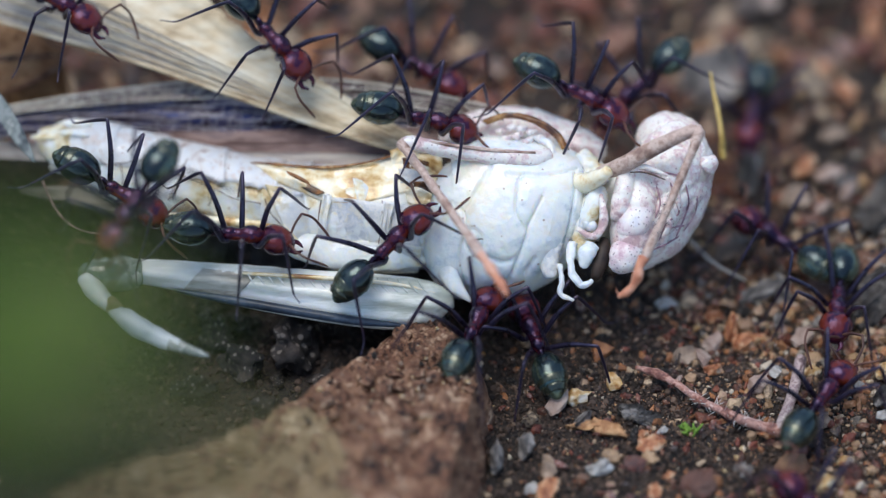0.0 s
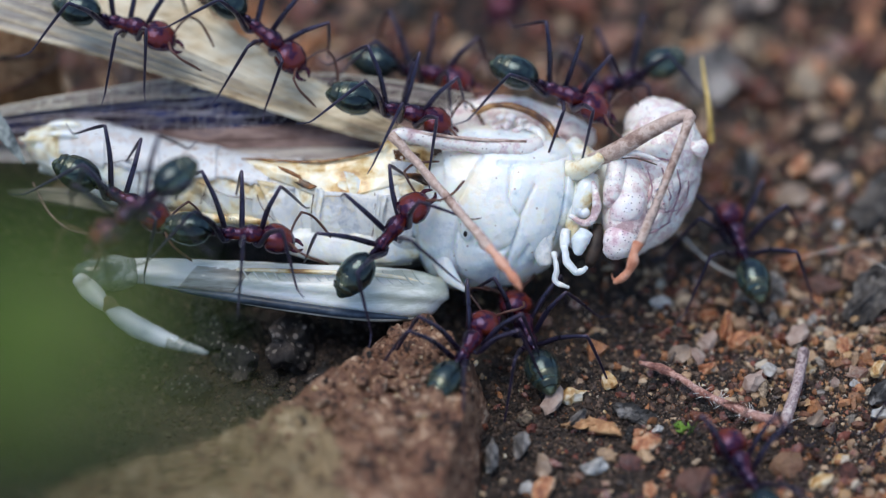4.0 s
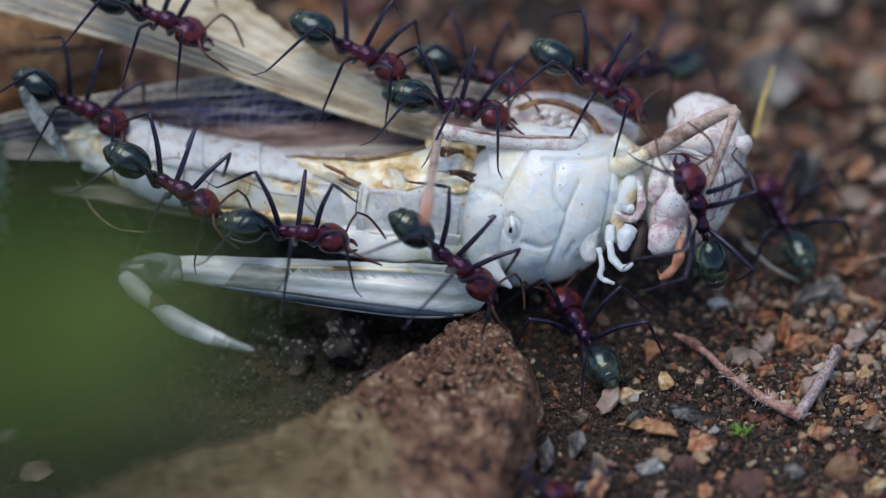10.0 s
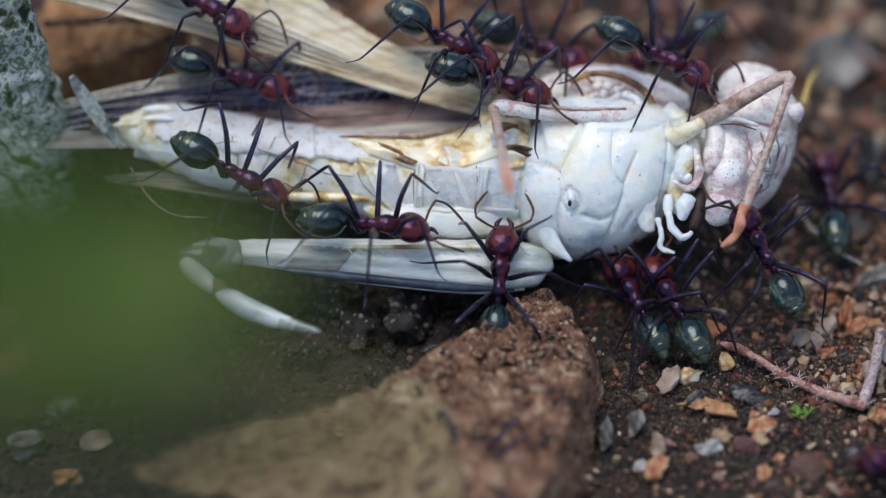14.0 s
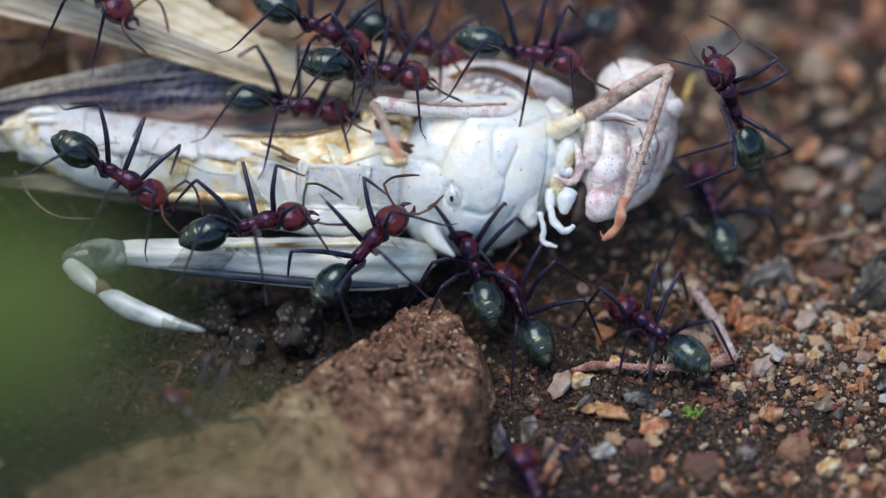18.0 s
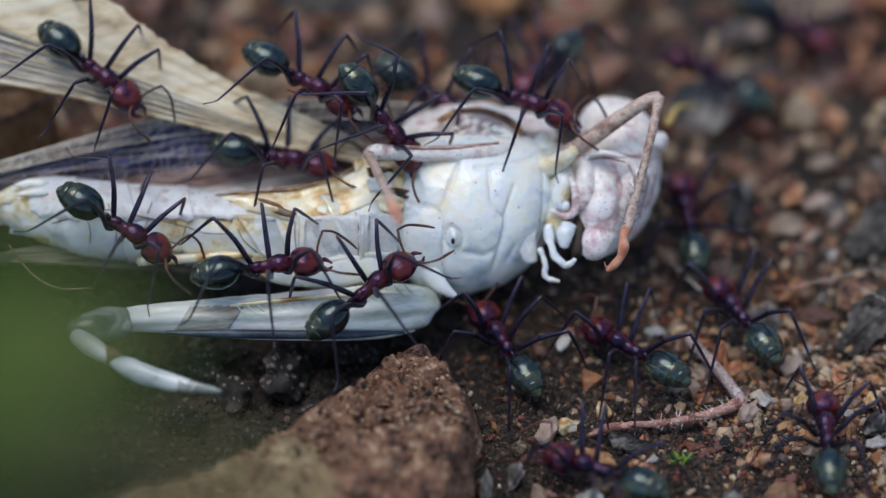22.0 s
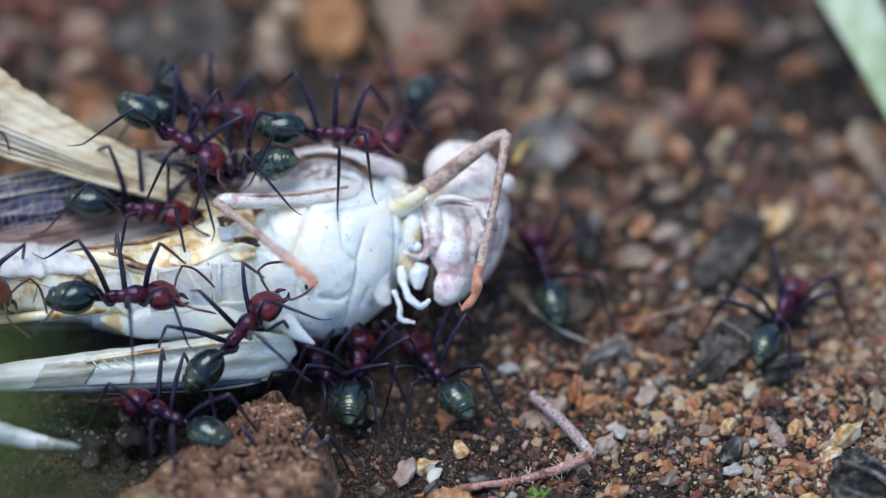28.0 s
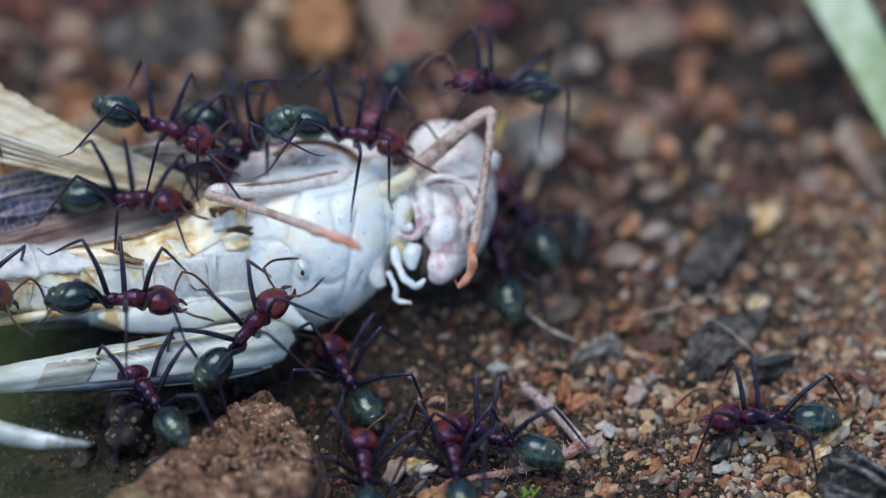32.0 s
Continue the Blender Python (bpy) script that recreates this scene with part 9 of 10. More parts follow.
    walk(ants["behind_head"], [
        (0, pose(0.0147, 0.0077, 0.0086, 0, 20, -140)),
        (0.5, pose(0.0138, 0.0083, 0.0089, 0, 24, -132)),
        (1, pose(0.0136, 0.0082, 0.0092, 0, 27, -124)),
        (1.5, pose(0.0139, 0.0085, 0.0090, 0, 21, -136)),
        (2, pose(0.0146, 0.0079, 0.0089, 0, 13, -148)),
        (2.5, pose(0.0147, 0.0079, 0.0089, 0, 11, -151)),
        (3, pose(0.0144, 0.0081, 0.0090, 0, 9, -152)),
        (3.5, pose(0.0141, 0.0084, 0.0088, 0, 6, -151)),
        (5.5, pose(0.0143, 0.0082, 0.0079, 0, -5, -154)),
        (6, pose(0.0132, 0.0091, 0.0077, 0, -8, -151)),
        (6.5, pose(0.0082, 0.0129, 0.0074, 0, -5, -132)),
        (7, pose(0.0087, 0.0121, 0.0071, 0, -1, -125)),
        (7.5, pose(0.0086, 0.0121, 0.0071, 0, -3, -127)),
        (8, pose(0.0083, 0.0121, 0.0071, 0, -5, -129)),
        (8.5, pose(0.0086, 0.0116, 0.0069, 0, -5, -130)),
        (9, pose(0.0087, 0.0117, 0.0068, 0, -5, -130)),
        (9.5, pose(0.0092, 0.0123, 0.0068, 0, -11, -140)),
        (10, pose(0.0112, 0.0113, 0.0068, 0, -16, -154)),
        (10.5, pose(0.0104, 0.0116, 0.0068, 0, -11, -143)),
        (11, pose(0.0097, 0.0115, 0.0068, 0, -4, -131)),
        (11.5, pose(0.0096, 0.0114, 0.0068, 0, -4, -131)),
        (12, pose(0.0092, 0.0116, 0.0068, 0, -3, -130)),
        (12.5, pose(0.0082, 0.0117, 0.0073, 0, -4, -132)),
        (13, pose(0.0071, 0.0115, 0.0077, 0, -5, -135)),
        (13.5, pose(0.0079, 0.0112, 0.0076, 0, -6, -137)),
        (15.5, pose(0.0093, 0.0118, 0.0069, 0, -12, -144)),
        (16, pose(0.0101, 0.0115, 0.0068, 0, -13, -147)),
        (16.5, pose(0.0101, 0.0123, 0.0068, 0, -8, -140)),
        (17, pose(0.0107, 0.0122, 0.0068, 0, -4, -132)),
        (17.5, pose(0.0097, 0.0135, 0.0069, 0, -8, -134)),
        (18, pose(0.0097, 0.0129, 0.0070, 0, -12, -136)),
        (18.5, pose(0.0098, 0.0131, 0.0069, 0, -12, -136)),
        (19, pose(0.0098, 0.0129, 0.0068, 0, -11, -137)),
        (19.5, pose(0.0088, 0.0130, 0.0069, 0, -12, -129)),
        (20, pose(0.0077, 0.0130, 0.0070, 0, -14, -118)),
        (20.5, pose(0.0065, 0.0141, 0.0076, 0, -12, -115)),
        (21, pose(0.0068, 0.0138, 0.0083, 0, -10, -117)),
        (21.5, pose(0.0072, 0.0138, 0.0081, 0, -9, -121)),
        (22, pose(0.0089, 0.0138, 0.0079, 0, -7, -123)),
        (22.5, pose(0.0089, 0.0133, 0.0082, 0, -7, -116)),
        (23, pose(0.0097, 0.0145, 0.0084, 0, -7, -110)),
        (23.5, pose(0.0098, 0.0138, 0.0080, 0, -7, -110)),
        (24, pose(0.0096, 0.0138, 0.0076, 0, -7, -111)),
        (24.5, pose(0.0098, 0.0138, 0.0073, 0, -6, -110)),
        (25, pose(0.0104, 0.0132, 0.0071, 0, -4, -112)),
        (25.5, pose(0.0103, 0.0133, 0.0071, 0, -4, -111)),
        (27.5, pose(0.0100, 0.0134, 0.0072, 0, -4, -114)),
        (28, pose(0.0100, 0.0133, 0.0073, 0, -4, -114)),
        (28.5, pose(0.0094, 0.0137, 0.0073, 0, -5, -113)),
        (29, pose(0.0091, 0.0135, 0.0074, 0, -6, -114)),
        (29.5, pose(0.0100, 0.0142, 0.0079, 0, -8, -117)),
        (30, pose(0.0101, 0.0146, 0.0084, 0, -9, -119)),
        (30.5, pose(0.0101, 0.0142, 0.0083, 0, -7, -118)),
        (31, pose(0.0099, 0.0142, 0.0081, 0, -5, -116)),
        (31.5, pose(0.0100, 0.0136, 0.0081, 0, -7, -115)),
        (32, pose(0.0094, 0.0144, 0.0081, 0, -9, -111)),
    ])
    walk(ants["behind_back"], [
        (0, pose(-0.0014, 0.0080, 0.0103, 0, 13, -29)),
        (0.5, pose(-0.0016, 0.0078, 0.0101, 0, 12, -26)),
        (1, pose(-0.0012, 0.0074, 0.0098, 0, 11, -25)),
        (1.5, pose(-0.0007, 0.0078, 0.0099, 0, 8, -20)),
        (2, pose(0.0002, 0.0076, 0.0099, 0, 5, -16)),
        (2.5, pose(-0.0005, 0.0077, 0.0100, 0, 2, -14)),
        (3, pose(-0.0016, 0.0077, 0.0100, 0, -1, -11)),
        (3.5, pose(-0.0015, 0.0076, 0.0100, 0, 1, -12)),
        (5.5, pose(0.0005, 0.0076, 0.0100, 0, 7, -22)),
        (6, pose(-0.0001, 0.0078, 0.0100, 0, 8, -22)),
        (6.5, pose(-0.0030, 0.0090, 0.0099, 0, 8, -16)),
        (7, pose(-0.0010, 0.0079, 0.0099, 0, 8, -21)),
        (7.5, pose(-0.0009, 0.0078, 0.0099, 0, 8, -21)),
        (8, pose(-0.0010, 0.0079, 0.0099, 0, 7, -22)),
        (8.5, pose(-0.0009, 0.0075, 0.0097, 0, 7, -21)),
        (9, pose(-0.0011, 0.0074, 0.0095, 0, 6, -20)),
        (9.5, pose(-0.0017, 0.0076, 0.0097, 0, 6, -18)),
        (10, pose(-0.0012, 0.0072, 0.0098, 0, 7, -20)),
        (10.5, pose(-0.0009, 0.0073, 0.0097, 0, 6, -20)),
        (11, pose(-0.0007, 0.0073, 0.0096, 0, 6, -20)),
        (11.5, pose(-0.0007, 0.0073, 0.0097, 0, 6, -20)),
        (12, pose(-0.0011, 0.0073, 0.0097, 0, 6, -19)),
        (12.5, pose(-0.0014, 0.0074, 0.0101, 0, 7, -20)),
        (13, pose(-0.0017, 0.0072, 0.0105, 0, 7, -22)),
        (13.5, pose(-0.0015, 0.0071, 0.0105, 0, 8, -22)),
        (15.5, pose(-0.0019, 0.0079, 0.0103, 0, 8, -21)),
        (16, pose(-0.0018, 0.0080, 0.0103, 0, 8, -22)),
        (16.5, pose(-0.0016, 0.0085, 0.0100, 0, 8, -22)),
        (17, pose(-0.0010, 0.0080, 0.0097, 0, 8, -22)),
        (17.5, pose(-0.0020, 0.0092, 0.0100, 0, 8, -22)),
        (18, pose(-0.0020, 0.0086, 0.0104, 0, 9, -23)),
        (18.5, pose(-0.0016, 0.0086, 0.0103, 0, 10, -25)),
        (19, pose(-0.0013, 0.0084, 0.0103, 0, 10, -27)),
        (19.5, pose(-0.0012, 0.0086, 0.0103, 0, 11, -27)),
        (20, pose(-0.0010, 0.0088, 0.0102, 0, 12, -27)),
        (20.5, pose(-0.0018, 0.0091, 0.0102, 0, 13, -25)),
        (21, pose(-0.0014, 0.0089, 0.0102, 0, 14, -27)),
        (21.5, pose(-0.0011, 0.0086, 0.0101, 0, 14, -29)),
        (22, pose(0.0005, 0.0082, 0.0101, 0, 15, -30)),
        (22.5, pose(0.0003, 0.0079, 0.0101, 0, 13, -28)),
        (23, pose(0.0006, 0.0093, 0.0100, 0, 11, -28)),
        (23.5, pose(0.0010, 0.0084, 0.0100, 0, 8, -25)),
        (24, pose(0.0012, 0.0084, 0.0099, 0, 6, -22)),
        (24.5, pose(0.0006, 0.0084, 0.0100, 0, 5, -18)),
        (25, pose(0.0002, 0.0084, 0.0100, 0, 5, -17)),
        (25.5, pose(-0.0005, 0.0085, 0.0103, 0, 4, -16)),
        (27.5, pose(-0.0040, 0.0098, 0.0113, 0, -3, -14)),
        (28, pose(-0.0048, 0.0099, 0.0116, 0, -5, -13)),
        (28.5, pose(-0.0045, 0.0095, 0.0114, 0, -4, -12)),
        (29, pose(-0.0042, 0.0093, 0.0113, 0, -2, -14)),
        (29.5, pose(-0.0038, 0.0097, 0.0111, 0, -1, -15)),
        (30, pose(-0.0040, 0.0096, 0.0109, 0, 0, -15)),
        (30.5, pose(-0.0031, 0.0092, 0.0108, 0, 2, -18)),
        (31, pose(-0.0024, 0.0088, 0.0106, 0, 3, -20)),
        (31.5, pose(-0.0016, 0.0083, 0.0105, 0, 5, -24)),
        (32, pose(-0.0010, 0.0090, 0.0103, 0, 6, -25)),
    ])
    walk(ants["under_wing"], [
        (0, pose(-0.0437, 0.0013, 0.0091, 0, 0, -5)),
        (0.5, pose(-0.0435, 0.0014, 0.0091, 0, 1, -6)),
        (1, pose(-0.0429, 0.0020, 0.0091, 0, 1, -8)),
        (1.5, pose(-0.0429, 0.0020, 0.0092, 0, 1, -7)),
        (2, pose(-0.0426, 0.0017, 0.0092, 0, 2, -8)),
        (2.5, pose(-0.0421, 0.0019, 0.0093, 0, 2, -8)),
        (3, pose(-0.0421, 0.0016, 0.0093, 0, 3, -8)),
        (3.5, pose(-0.0419, 0.0008, 0.0093, 0, 3, -8)),
        (5.5, pose(-0.0405, 0.0019, 0.0095, 0, 5, -11)),
        (6, pose(-0.0409, 0.0002, 0.0095, 0, 6, -9)),
        (6.5, pose(-0.0426, -0.0024, 0.0096, 0, 6, -3)),
        (7, pose(-0.0412, 0.0003, 0.0096, 0, 7, -9)),
        (7.5, pose(-0.0407, 0.0006, 0.0097, 0, 7, -10)),
        (8, pose(-0.0406, 0.0017, 0.0097, 0, 7, -12)),
        (8.5, pose(-0.0402, 0.0021, 0.0097, 0, 8, -13)),
        (9, pose(-0.0364, 0.0025, 0.0102, 0, 11, -17)),
        (9.5, pose(-0.0327, 0.0027, 0.0106, 0, 15, -20)),
        (10, pose(-0.0294, 0.0026, 0.0107, 0, 15, -21)),
        (10.5, pose(-0.0276, 0.0029, 0.0110, 0, 14, -19)),
        (11, pose(-0.0261, 0.0034, 0.0112, 0, 13, -18)),
        (11.5, pose(-0.0259, 0.0038, 0.0114, 0, 13, -18)),
        (12, pose(-0.0260, 0.0038, 0.0116, 0, 12, -17)),
        (12.5, pose(-0.0264, 0.0035, 0.0117, 0, 12, -17)),
        (13, pose(-0.0267, 0.0029, 0.0118, 0, 12, -17)),
        (13.5, pose(-0.0248, 0.0026, 0.0115, 0, 10, -16)),
        (15.5, pose(-0.0181, 0.0022, 0.0105, 0, 3, -8)),
        (16, pose(-0.0156, 0.0026, 0.0105, 0, 4, -8)),
        (16.5, pose(-0.0135, 0.0030, 0.0099, 0, 5, -10)),
        (17, pose(-0.0108, 0.0022, 0.0094, 0, 5, -10)),
        (17.5, pose(-0.0111, 0.0032, 0.0096, 0, 4, -9)),
        (18, pose(-0.0105, 0.0025, 0.0099, 0, 3, -7)),
        (18.5, pose(-0.0103, 0.0027, 0.0099, 0, 2, -7)),
        (19, pose(-0.0103, 0.0026, 0.0099, 0, 2, -7)),
        (19.5, pose(-0.0108, 0.0026, 0.0098, 0, 2, -7)),
        (20, pose(-0.0112, 0.0024, 0.0096, 0, 3, -8)),
        (20.5, pose(-0.0119, 0.0022, 0.0097, 0, 2, -5)),
        (21, pose(-0.0119, 0.0021, 0.0098, 0, 2, -6)),
        (21.5, pose(-0.0118, 0.0024, 0.0097, 0, 2, -9)),
        (22, pose(-0.0104, 0.0023, 0.0096, 0, 4, -10)),
        (22.5, pose(-0.0103, 0.0016, 0.0099, 0, 3, -7)),
        (23, pose(-0.0100, 0.0031, 0.0102, 0, 3, -7)),
        (23.5, pose(-0.0094, 0.0025, 0.0100, 0, 1, -5)),
        (24, pose(-0.0094, 0.0028, 0.0098, 0, -1, -3)),
        (24.5, pose(-0.0094, 0.0024, 0.0097, 0, -1, -2)),
        (25, pose(-0.0096, 0.0025, 0.0096, 0, -2, -3)),
        (25.5, pose(-0.0094, 0.0023, 0.0096, 0, -1, -4)),
        (27.5, pose(-0.0097, 0.0025, 0.0095, 0, 4, -9)),
        (28, pose(-0.0097, 0.0024, 0.0095, 0, 5, -10)),
        (28.5, pose(-0.0094, 0.0022, 0.0095, 0, 2, -6)),
        (29, pose(-0.0093, 0.0025, 0.0095, 0, -1, -4)),
        (29.5, pose(-0.0092, 0.0029, 0.0097, 0, 0, -6)),
        (30, pose(-0.0097, 0.0029, 0.0099, 0, 1, -7)),
        (30.5, pose(-0.0095, 0.0028, 0.0099, 0, 1, -6)),
        (31, pose(-0.0095, 0.0028, 0.0099, 0, -0, -5)),
        (31.5, pose(-0.0094, 0.0024, 0.0099, 0, 1, -6)),
        (32, pose(-0.0095, 0.0030, 0.0099, 0, 1, -6)),
    ])
    walk(ants["head"], [
        (0, pose(0.0246, -0.0021, 0.0025, 0, -8, 143)),
        (1, pose(0.0251, -0.0063, 0.0025, 0, -9, 118)),
        (2, pose(0.0215, -0.0069, 0.0024, 0, -8, 126)),
        (3, pose(0.0220, -0.0052, 0.0025, 0, -7, 119)),
        (5.5, pose(0.0215, -0.0007, 0.0025, 0, -8, 87)),
        (6, pose(0.0201, -0.0008, 0.0025, 0, -8, 86)),
        (7, pose(0.0198, -0.0001, 0.0024, 0, -7, 97)),
        (8, pose(0.0203, 0.0008, 0.0025, 0, -8, 97)),
        (9, pose(0.0213, 0.0013, 0.0025, 0, -9, 110)),
        (10, pose(0.0209, 0.0002, 0.0025, 0, -9, 111)),
        (11, pose(0.0204, -0.0013, 0.0025, 0, -8, 99)),
        (12, pose(0.0203, 0.0002, 0.0025, 0, -12, 113)),
        (13, pose(0.0197, 0.0003, 0.0025, 0, -8, 95)),
        (16, pose(0.0199, 0.0015, 0.0025, 0, -8, 99)),
        (17, pose(0.0200, -0.0009, 0.0024, 0, -9, 91)),
        (18, pose(0.0195, -0.0002, 0.0025, 0, -8, 102)),
        (19, pose(0.0203, -0.0005, 0.0025, 0, -8, 108)),
        (20, pose(0.0182, -0.0003, 0.0024, 0, -8, 100)),
        (21, pose(0.0173, 0.0018, 0.0025, 0, -9, 89)),
        (22, pose(0.0190, 0.0033, 0.0024, 0, -10, 97)),
        (23, pose(0.0187, 0.0026, 0.0025, 0, -8, 91)),
        (24, pose(0.0190, 0.0020, 0.0024, 0, -8, 96)),
        (25, pose(0.0196, 0.0012, 0.0025, 0, -8, 100)),
        (28, pose(0.0193, 0.0017, 0.0025, 0, -7, 98)),
        (29, pose(0.0194, 0.0057, 0.0025, 0, -12, 133)),
        (30, pose(0.0187, 0.0079, 0.0025, 0, -9, 109)),
        (31, pose(0.0186, 0.0066, 0.0025, 0, -10, 113)),
        (32, pose(0.0191, 0.0071, 0.0025, 0, -11, 115)),
    ])
    walk(ants["face"], [
        (0, pose(0.0255, -0.0272, 0.0017, 0, -12, 132)),
        (4.5, pose(0.0194, -0.0222, 0.0017, 0, -5, 110)),
        (5.5, pose(0.0149, -0.0159, 0.0021, 0, -8, 108)),
        (6, pose(0.0136, -0.0144, 0.0032, 0, -13, 115)),
        (7, pose(0.0159, -0.0146, 0.0026, 0, -9, 139)),
        (8, pose(0.0121, -0.0111, 0.0047, 0, -24, 131)),
        (9, pose(0.0145, -0.0073, 0.0097, 0, -49, 142)),
        (10, pose(0.0144, -0.0074, 0.0099, 0, -57, 121)),
        (11, pose(0.0162, -0.0071, 0.0100, 0, -54, 133)),
        (12, pose(0.0162, -0.0181, 0.0019, 0, -8, 124)),
        (13, pose(0.0147, -0.0110, 0.0034, 0, -18, 109)),
        (15.5, pose(0.0152, -0.0064, 0.0097, 0, -41, 154)),
        (16, pose(0.0157, -0.0045, 0.0112, 0, -45, 151)),
        (17, pose(0.0188, -0.0023, 0.0108, 0, -52, 114)),
        (18, pose(0.0205, 0.0001, 0.0118, 0, -60, 134)),
        (19, pose(0.0231, 0.0000, 0.0047, 0, -32, 122)),
        (20, pose(0.0241, 0.0196, 0.0022, 0, -12, 167)),
        (21, pose(0.0173, 0.0195, 0.0027, 0, -3, 177)),
        (22, pose(0.0218, 0.0176, 0.0033, 0, -20, 159)),
        (22.5, pose(0.0208, 0.0115, 0.0063, 0, 3, 204)),
        (23, pose(0.0212, 0.0062, 0.0093, 0, 26, 250)),
        (23.33, pose(0.0266, 0.0044, 0.0068, 0, 9, 196)),
        (23.67, pose(0.0321, 0.0028, 0.0042, 0, -8, 142)),
        (24, pose(0.0377, 0.0012, 0.0017, 0, -26, 88)),
        (24.5, pose(0.0304, 0.0065, 0.0034, 0, -22, 131)),
        (25, pose(0.0231, 0.0119, 0.0051, 0, -18, 174)),
        (26.5, pose(0.0366, 0.0255, 0.0082, 0, -40, 122)),
        (28, pose(0.0325, 0.0287, 0.0085, 0, 5, 185)),
        (29, pose(0.0176, 0.0088, 0.0111, 0, -37, 194)),
        (30, pose(0.0189, 0.0078, 0.0108, 0, -38, 219)),
        (31, pose(0.0186, 0.0082, 0.0114, 0, -41, 202)),
        (32, pose(0.0177, 0.0089, 0.0138, 0, -26, 201)),
    ])
    walk(ants["bark"], [
        (0, pose(0.0025, -0.0121, 0.0040, 0, -0, 70)),
        (0.5, pose(0.0014, -0.0171, 0.0040, 0, 0, 110)),
        (1, pose(0.0001, -0.0221, 0.0040, 0, -0, 149)),
        (2, pose(0.0000, -0.0208, 0.0040, 0, -0, 121)),
        (3, pose(0.0027, -0.0141, 0.0040, 0, -0, 62)),
        (5.5, pose(-0.0044, -0.0161, 0.0040, 0, -0, 93)),
        (6, pose(-0.0086, -0.0170, 0.0040, 0, -0, 135)),
        (7, pose(0.0033, -0.0212, 0.0040, 0, -0, 169)),
        (7.5, pose(0.0056, -0.0285, 0.0040, 0, 0, 219)),
        (8, pose(0.0079, -0.0357, 0.0040, 0, -0, 269)),
        (9.33, pose(0.0070, -0.0345, 0.0040, 0, 0, 216)),
        (10.67, pose(0.0061, -0.0332, 0.0040, 0, 0, 163)),
        (12, pose(0.0053, -0.0318, 0.0040, 0, -0, 111)),
        (13, pose(-0.0000, -0.0318, 0.0040, 0, -0, 103)),
        (15.5, pose(-0.0079, -0.0161, 0.0040, 0, -0, 90)),
        (16, pose(-0.0084, -0.0133, 0.0035, 0, 6, 101)),
        (17, pose(-0.0092, -0.0208, 0.0040, 0, -0, 138)),
        (18, pose(-0.0159, -0.0225, 0.0040, 0, -0, 131)),
        (18.5, pose(-0.0105, -0.0199, 0.0040, 0, 0, 90)),
        (19, pose(-0.0051, -0.0174, 0.0040, 0, -0, 49)),
        (20, pose(-0.0016, -0.0183, 0.0040, 0, -0, 42)),
        (21, pose(-0.0043, -0.0202, 0.0040, 0, -0, 34)),
        (21.5, pose(0.0032, -0.0207, 0.0030, 0, 0, 95)),
        (22, pose(0.0118, -0.0207, 0.0020, 0, -0, 155)),
        (23, pose(0.0095, -0.0258, 0.0040, 0, -0, 153)),
        (24, pose(0.0045, -0.0167, 0.0040, 0, -0, 123)),
        (25, pose(-0.0102, -0.0166, 0.0040, 0, -0, 138)),
        (28, pose(-0.0075, -0.0128, 0.0040, 0, -0, 145)),
        (29, pose(-0.0011, -0.0046, 0.0055, 0, -8, 106)),
        (30, pose(-0.0009, -0.0069, 0.0040, 0, -0, 78)),
        (31, pose(-0.0067, -0.0135, 0.0040, 0, -0, 118)),
        (32, pose(-0.0081, -0.0110, 0.0040, 0, -0, 117)),
    ])
    walk(ants["gravel"], [
        (0, pose(0.0262, -0.0170, 0.0020, 0, -0, 58)),
        (1, pose(0.0245, -0.0195, 0.0020, 0, -0, 36)),
        (2, pose(0.0361, -0.0168, 0.0020, 0, -0, 50)),
        (6, pose(0.0327, -0.0212, 0.0020, 0, 0, 115)),
        (10, pose(0.0296, -0.0263, 0.0020, 0, -0, 181)),
        (15.5, pose(0.0164, -0.0247, 0.0020, 0, -0, 137)),
        (16, pose(0.0114, -0.0201, 0.0020, 0, -0, 145)),
        (17, pose(0.0045, -0.0263, 0.0020, 0, -0, 108)),
        (18, pose(0.0064, -0.0267, 0.0020, 0, -0, 106)),
        (19, pose(0.0062, -0.0285, 0.0020, 0, -0, 108)),
        (20, pose(0.0196, -0.0305, 0.0020, 0, -0, 44)),
        (21, pose(0.0303, -0.0095, 0.0020, 0, -0, 103)),
        (22, pose(0.0273, -0.0177, 0.0020, 0, -0, 90)),
        (23, pose(0.0339, -0.0278, 0.0020, 0, -0, 140)),
        (25, pose(0.0103, -0.0199, 0.0020, 0, -0, 69)),
        (28, pose(0.0001, -0.0179, 0.0020, 0, -0, 108)),
        (29, pose(0.0162, -0.0209, 0.0020, 0, -0, 81)),
        (29.33, pose(0.0163, -0.0205, 0.0020, 0, 0, 132)),
        (29.67, pose(0.0164, -0.0203, 0.0020, 0, 0, 183)),
        (30, pose(0.0163, -0.0202, 0.0020, 0, -0, 234)),
        (30.5, pose(0.0149, -0.0153, 0.0020, 0, 0, 178)),
        (31, pose(0.0138, -0.0105, 0.0020, 0, -0, 121)),
        (32, pose(0.0154, -0.0145, 0.0020, 0, -0, 154)),
    ])
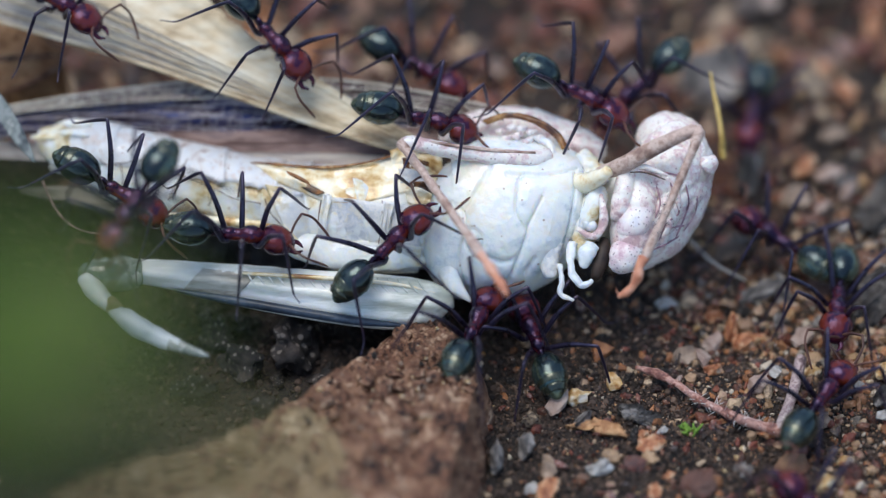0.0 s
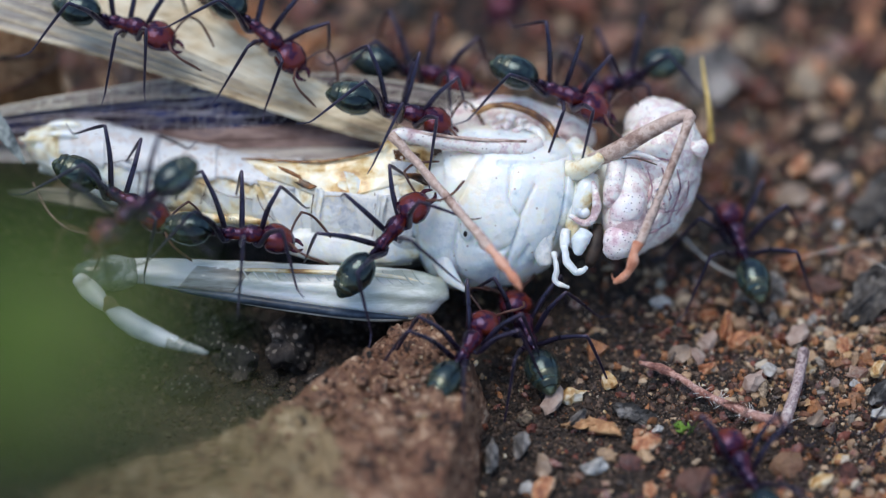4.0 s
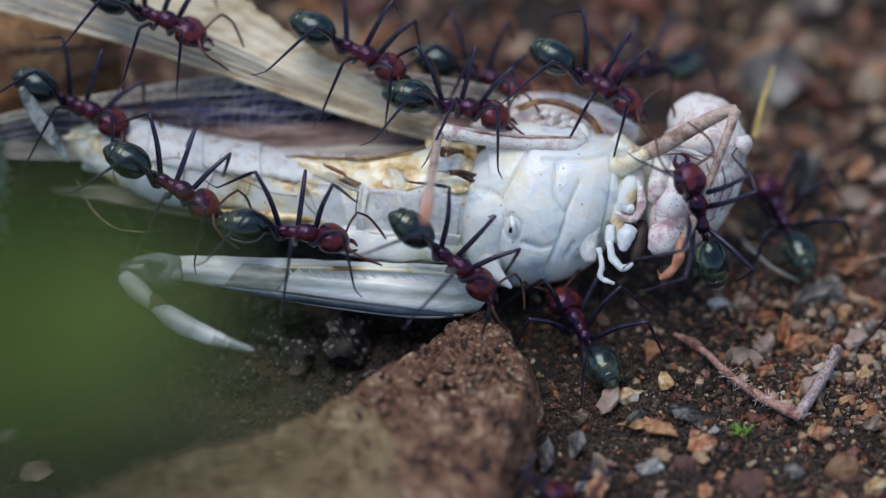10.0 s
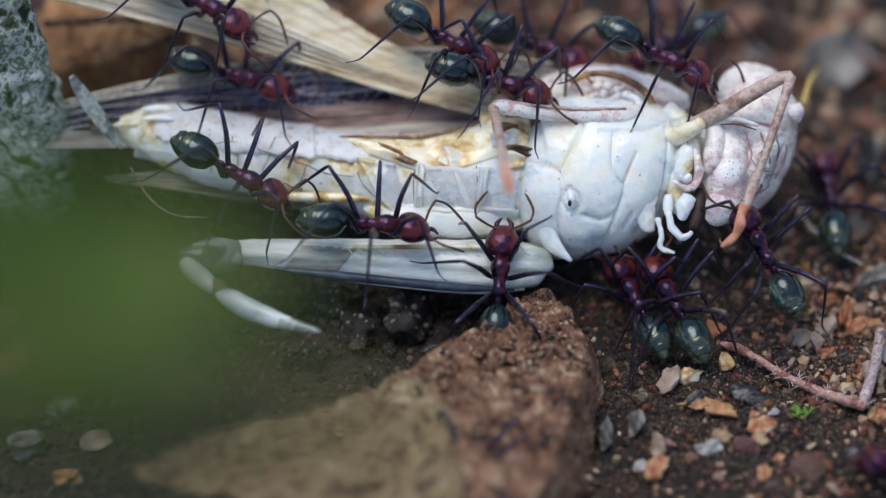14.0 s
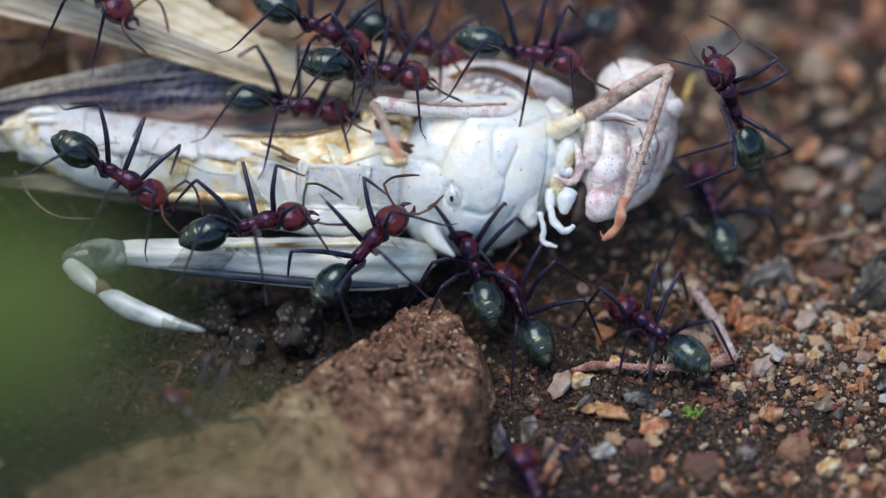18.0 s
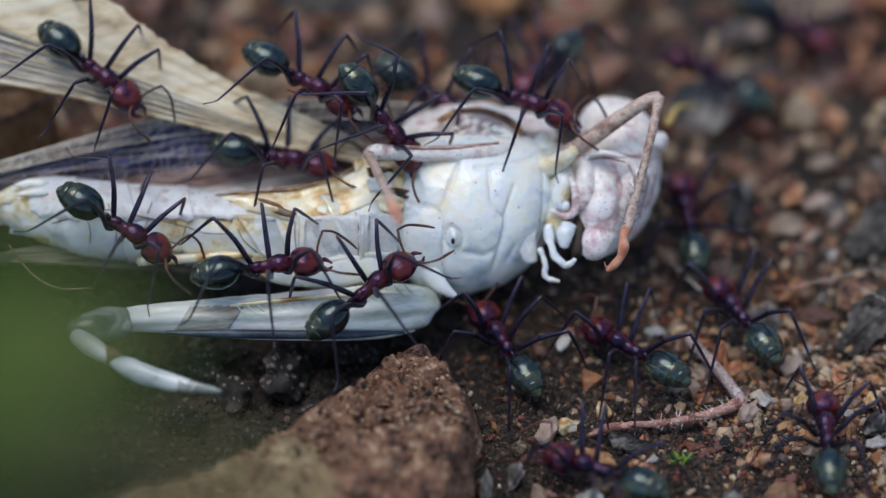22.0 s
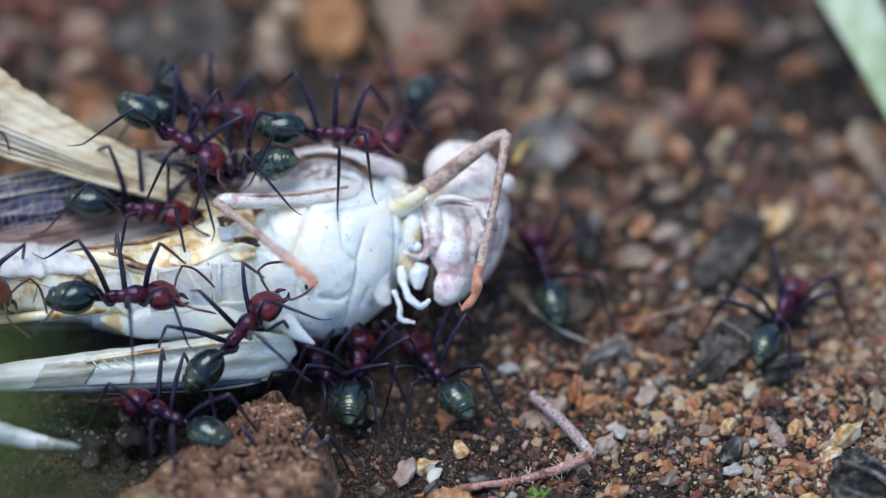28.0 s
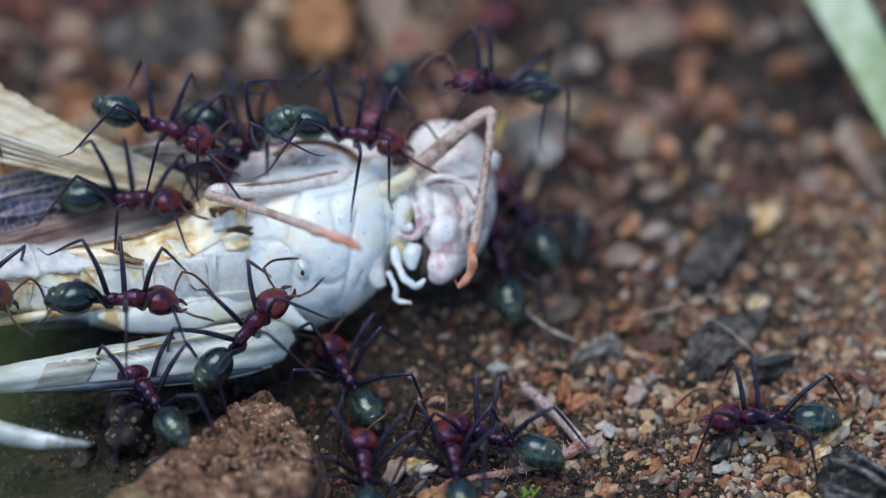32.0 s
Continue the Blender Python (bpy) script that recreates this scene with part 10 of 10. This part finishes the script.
    walk(ants["grit"], [
        (0, pose(0.0283, -0.0069, 0.0019, 0, -0, -99)),
        (1, pose(0.0262, -0.0074, 0.0019, 0, -0, -86)),
        (2, pose(0.0394, -0.0045, 0.0019, 0, -0, -37)),
        (6.67, pose(0.0356, -0.0065, 0.0019, 0, -0, 22)),
        (11.33, pose(0.0323, -0.0092, 0.0019, 0, -0, 82)),
        (16, pose(0.0290, -0.0117, 0.0019, 0, -0, 142)),
        (17, pose(0.0239, -0.0257, 0.0019, 0, -0, 114)),
        (18, pose(0.0150, -0.0119, 0.0019, 0, -0, 134)),
        (19, pose(0.0163, -0.0073, 0.0019, 0, -0, 130)),
        (20, pose(0.0158, -0.0052, 0.0019, 0, -0, 112)),
        (21, pose(0.0157, -0.0035, 0.0019, 0, 0, 112)),
        (22, pose(0.0144, -0.0093, 0.0019, 0, -0, 141)),
        (23, pose(0.0068, -0.0075, 0.0019, 0, -0, 95)),
        (24, pose(0.0126, -0.0049, 0.0019, 0, 0, 104)),
        (25, pose(0.0063, -0.0081, 0.0019, 0, -0, 114)),
        (28, pose(0.0054, -0.0071, 0.0019, 0, -0, 81)),
        (29, pose(0.0101, -0.0113, 0.0019, 0, -0, 105)),
        (30, pose(0.0014, -0.0170, 0.0019, 0, -0, 131)),
        (31, pose(-0.0029, -0.0189, 0.0019, 0, -0, 121)),
        (32, pose(0.0062, -0.0170, 0.0019, 0, -0, 92)),
    ])
    walk(ants["stones"], [
        (0, pose(0.0430, -0.0055, 0.0019, 0, -0, 0)),
        (11, pose(0.0423, -0.0089, 0.0019, 0, 0, 72)),
        (22, pose(0.0429, -0.0125, 0.0019, 0, -0, 143)),
        (23, pose(0.0403, -0.0232, 0.0019, 0, -0, 140)),
        (23.5, pose(0.0336, -0.0183, 0.0019, 0, 0, 191)),
        (24, pose(0.0271, -0.0130, 0.0019, 0, -0, 243)),
        (24.33, pose(0.0315, -0.0104, 0.0019, 0, 0, 298)),
        (24.67, pose(0.0360, -0.0077, 0.0019, 0, 0, 353)),
        (25, pose(0.0405, -0.0050, 0.0019, 0, -0, 408)),
        (27.5, pose(0.0379, -0.0091, 0.0019, 0, -0, 431)),
        (28, pose(0.0358, -0.0036, 0.0019, 0, -0, 424)),
        (28.5, pose(0.0351, 0.0005, 0.0019, 0, 0, 491)),
        (29, pose(0.0343, 0.0049, 0.0019, 0, 0, 557)),
        (29.5, pose(0.0383, -0.0062, 0.0019, 0, 0, 619)),
        (30, pose(0.0419, -0.0175, 0.0019, 0, -0, 680)),
        (30.5, pose(0.0373, -0.0147, 0.0019, 0, 0, 725)),
        (31, pose(0.0327, -0.0122, 0.0019, 0, -0, 771)),
        (31.5, pose(0.0336, -0.0132, 0.0019, 0, 0, 832)),
        (32, pose(0.0345, -0.0138, 0.0019, 0, -0, 894)),
    ])
    walk(ants["late"], [
        (0, pose(0.0572, -0.0164, 0.0019, 0, -0, -0)),
        (8.33, pose(0.0539, -0.0187, 0.0019, 0, 0, 54)),
        (16.67, pose(0.0513, -0.0212, 0.0019, 0, 0, 107)),
        (25, pose(0.0491, -0.0241, 0.0019, 0, -0, 161)),
        (28, pose(0.0352, -0.0278, 0.0019, 0, -0, 132)),
        (29, pose(0.0246, -0.0124, 0.0019, 0, -0, 140)),
        (30, pose(0.0163, -0.0116, 0.0019, 0, -0, 181)),
        (30.5, pose(0.0196, -0.0151, 0.0019, 0, 0, 140)),
        (31, pose(0.0231, -0.0187, 0.0019, 0, -0, 100)),
        (32, pose(0.0124, -0.0168, 0.0019, 0, -0, 95)),
    ])
    walk(ants["far"], [
        (0, pose(0.0236, 0.0126, 0.0019, 0, -0, -101)),
        (0.33, pose(0.0230, 0.0187, 0.0019, 0, -0, -157)),
        (0.67, pose(0.0225, 0.0246, 0.0019, 0, -0, -213)),
        (1, pose(0.0218, 0.0307, 0.0019, 0, -0, -269)),
        (1.5, pose(0.0150, 0.0317, 0.0019, 0, -0, -203)),
        (2, pose(0.0082, 0.0333, 0.0019, 0, -0, -138)),
        (3, pose(0.0063, 0.0249, 0.0019, 0, 0, -97)),
        (6, pose(0.0078, 0.0322, 0.0019, 0, -0, -163)),
        (7, pose(0.0033, 0.0273, 0.0019, 0, -0, -92)),
        (8, pose(0.0108, 0.0255, 0.0019, 0, -0, -68)),
        (9, pose(0.0163, 0.0208, 0.0019, 0, 0, -86)),
        (9.33, pose(0.0175, 0.0244, 0.0019, 0, 0, -35)),
        (9.67, pose(0.0186, 0.0282, 0.0019, 0, 0, 17)),
        (10, pose(0.0198, 0.0319, 0.0019, 0, -0, 68)),
        (12, pose(0.0196, 0.0335, 0.0019, 0, -0, 15)),
        (14, pose(0.0190, 0.0339, 0.0019, 0, -0, -39)),
        (16, pose(0.0189, 0.0361, 0.0019, 0, -0, -92)),
        (17, pose(0.0267, 0.0236, 0.0019, 0, -0, -86)),
        (18, pose(0.0173, 0.0275, 0.0019, 0, -0, -121)),
        (19, pose(0.0182, 0.0238, 0.0019, 0, -0, -83)),
        (21, pose(0.0222, 0.0269, 0.0019, 0, -0, -35)),
        (22, pose(0.0281, 0.0253, 0.0019, 0, -0, -41)),
        (23, pose(0.0261, 0.0226, 0.0019, 0, -0, -107)),
        (24, pose(-0.0081, 0.0292, 0.0019, 0, -0, -167)),
        (25, pose(-0.0045, 0.0325, 0.0019, 0, -0, -218)),
        (26, pose(-0.0048, 0.0292, 0.0019, 0, 0, -159)),
        (27, pose(-0.0050, 0.0259, 0.0019, 0, 0, -101)),
        (28, pose(-0.0053, 0.0224, 0.0019, 0, -0, -42)),
        (28.5, pose(-0.0071, 0.0244, 0.0019, 0, 0, -1)),
        (29, pose(-0.0088, 0.0267, 0.0019, 0, -0, 40)),
        (30, pose(0.0065, 0.0377, 0.0019, 0, -0, 102)),
        (30.5, pose(-0.0081, 0.0363, 0.0019, 0, 0, 147)),
        (31, pose(-0.0226, 0.0348, 0.0019, 0, -0, 191)),
        (32, pose(0.0197, 0.0335, 0.0019, 0, 0, 264)),
    ])
    step_legs()


motions()
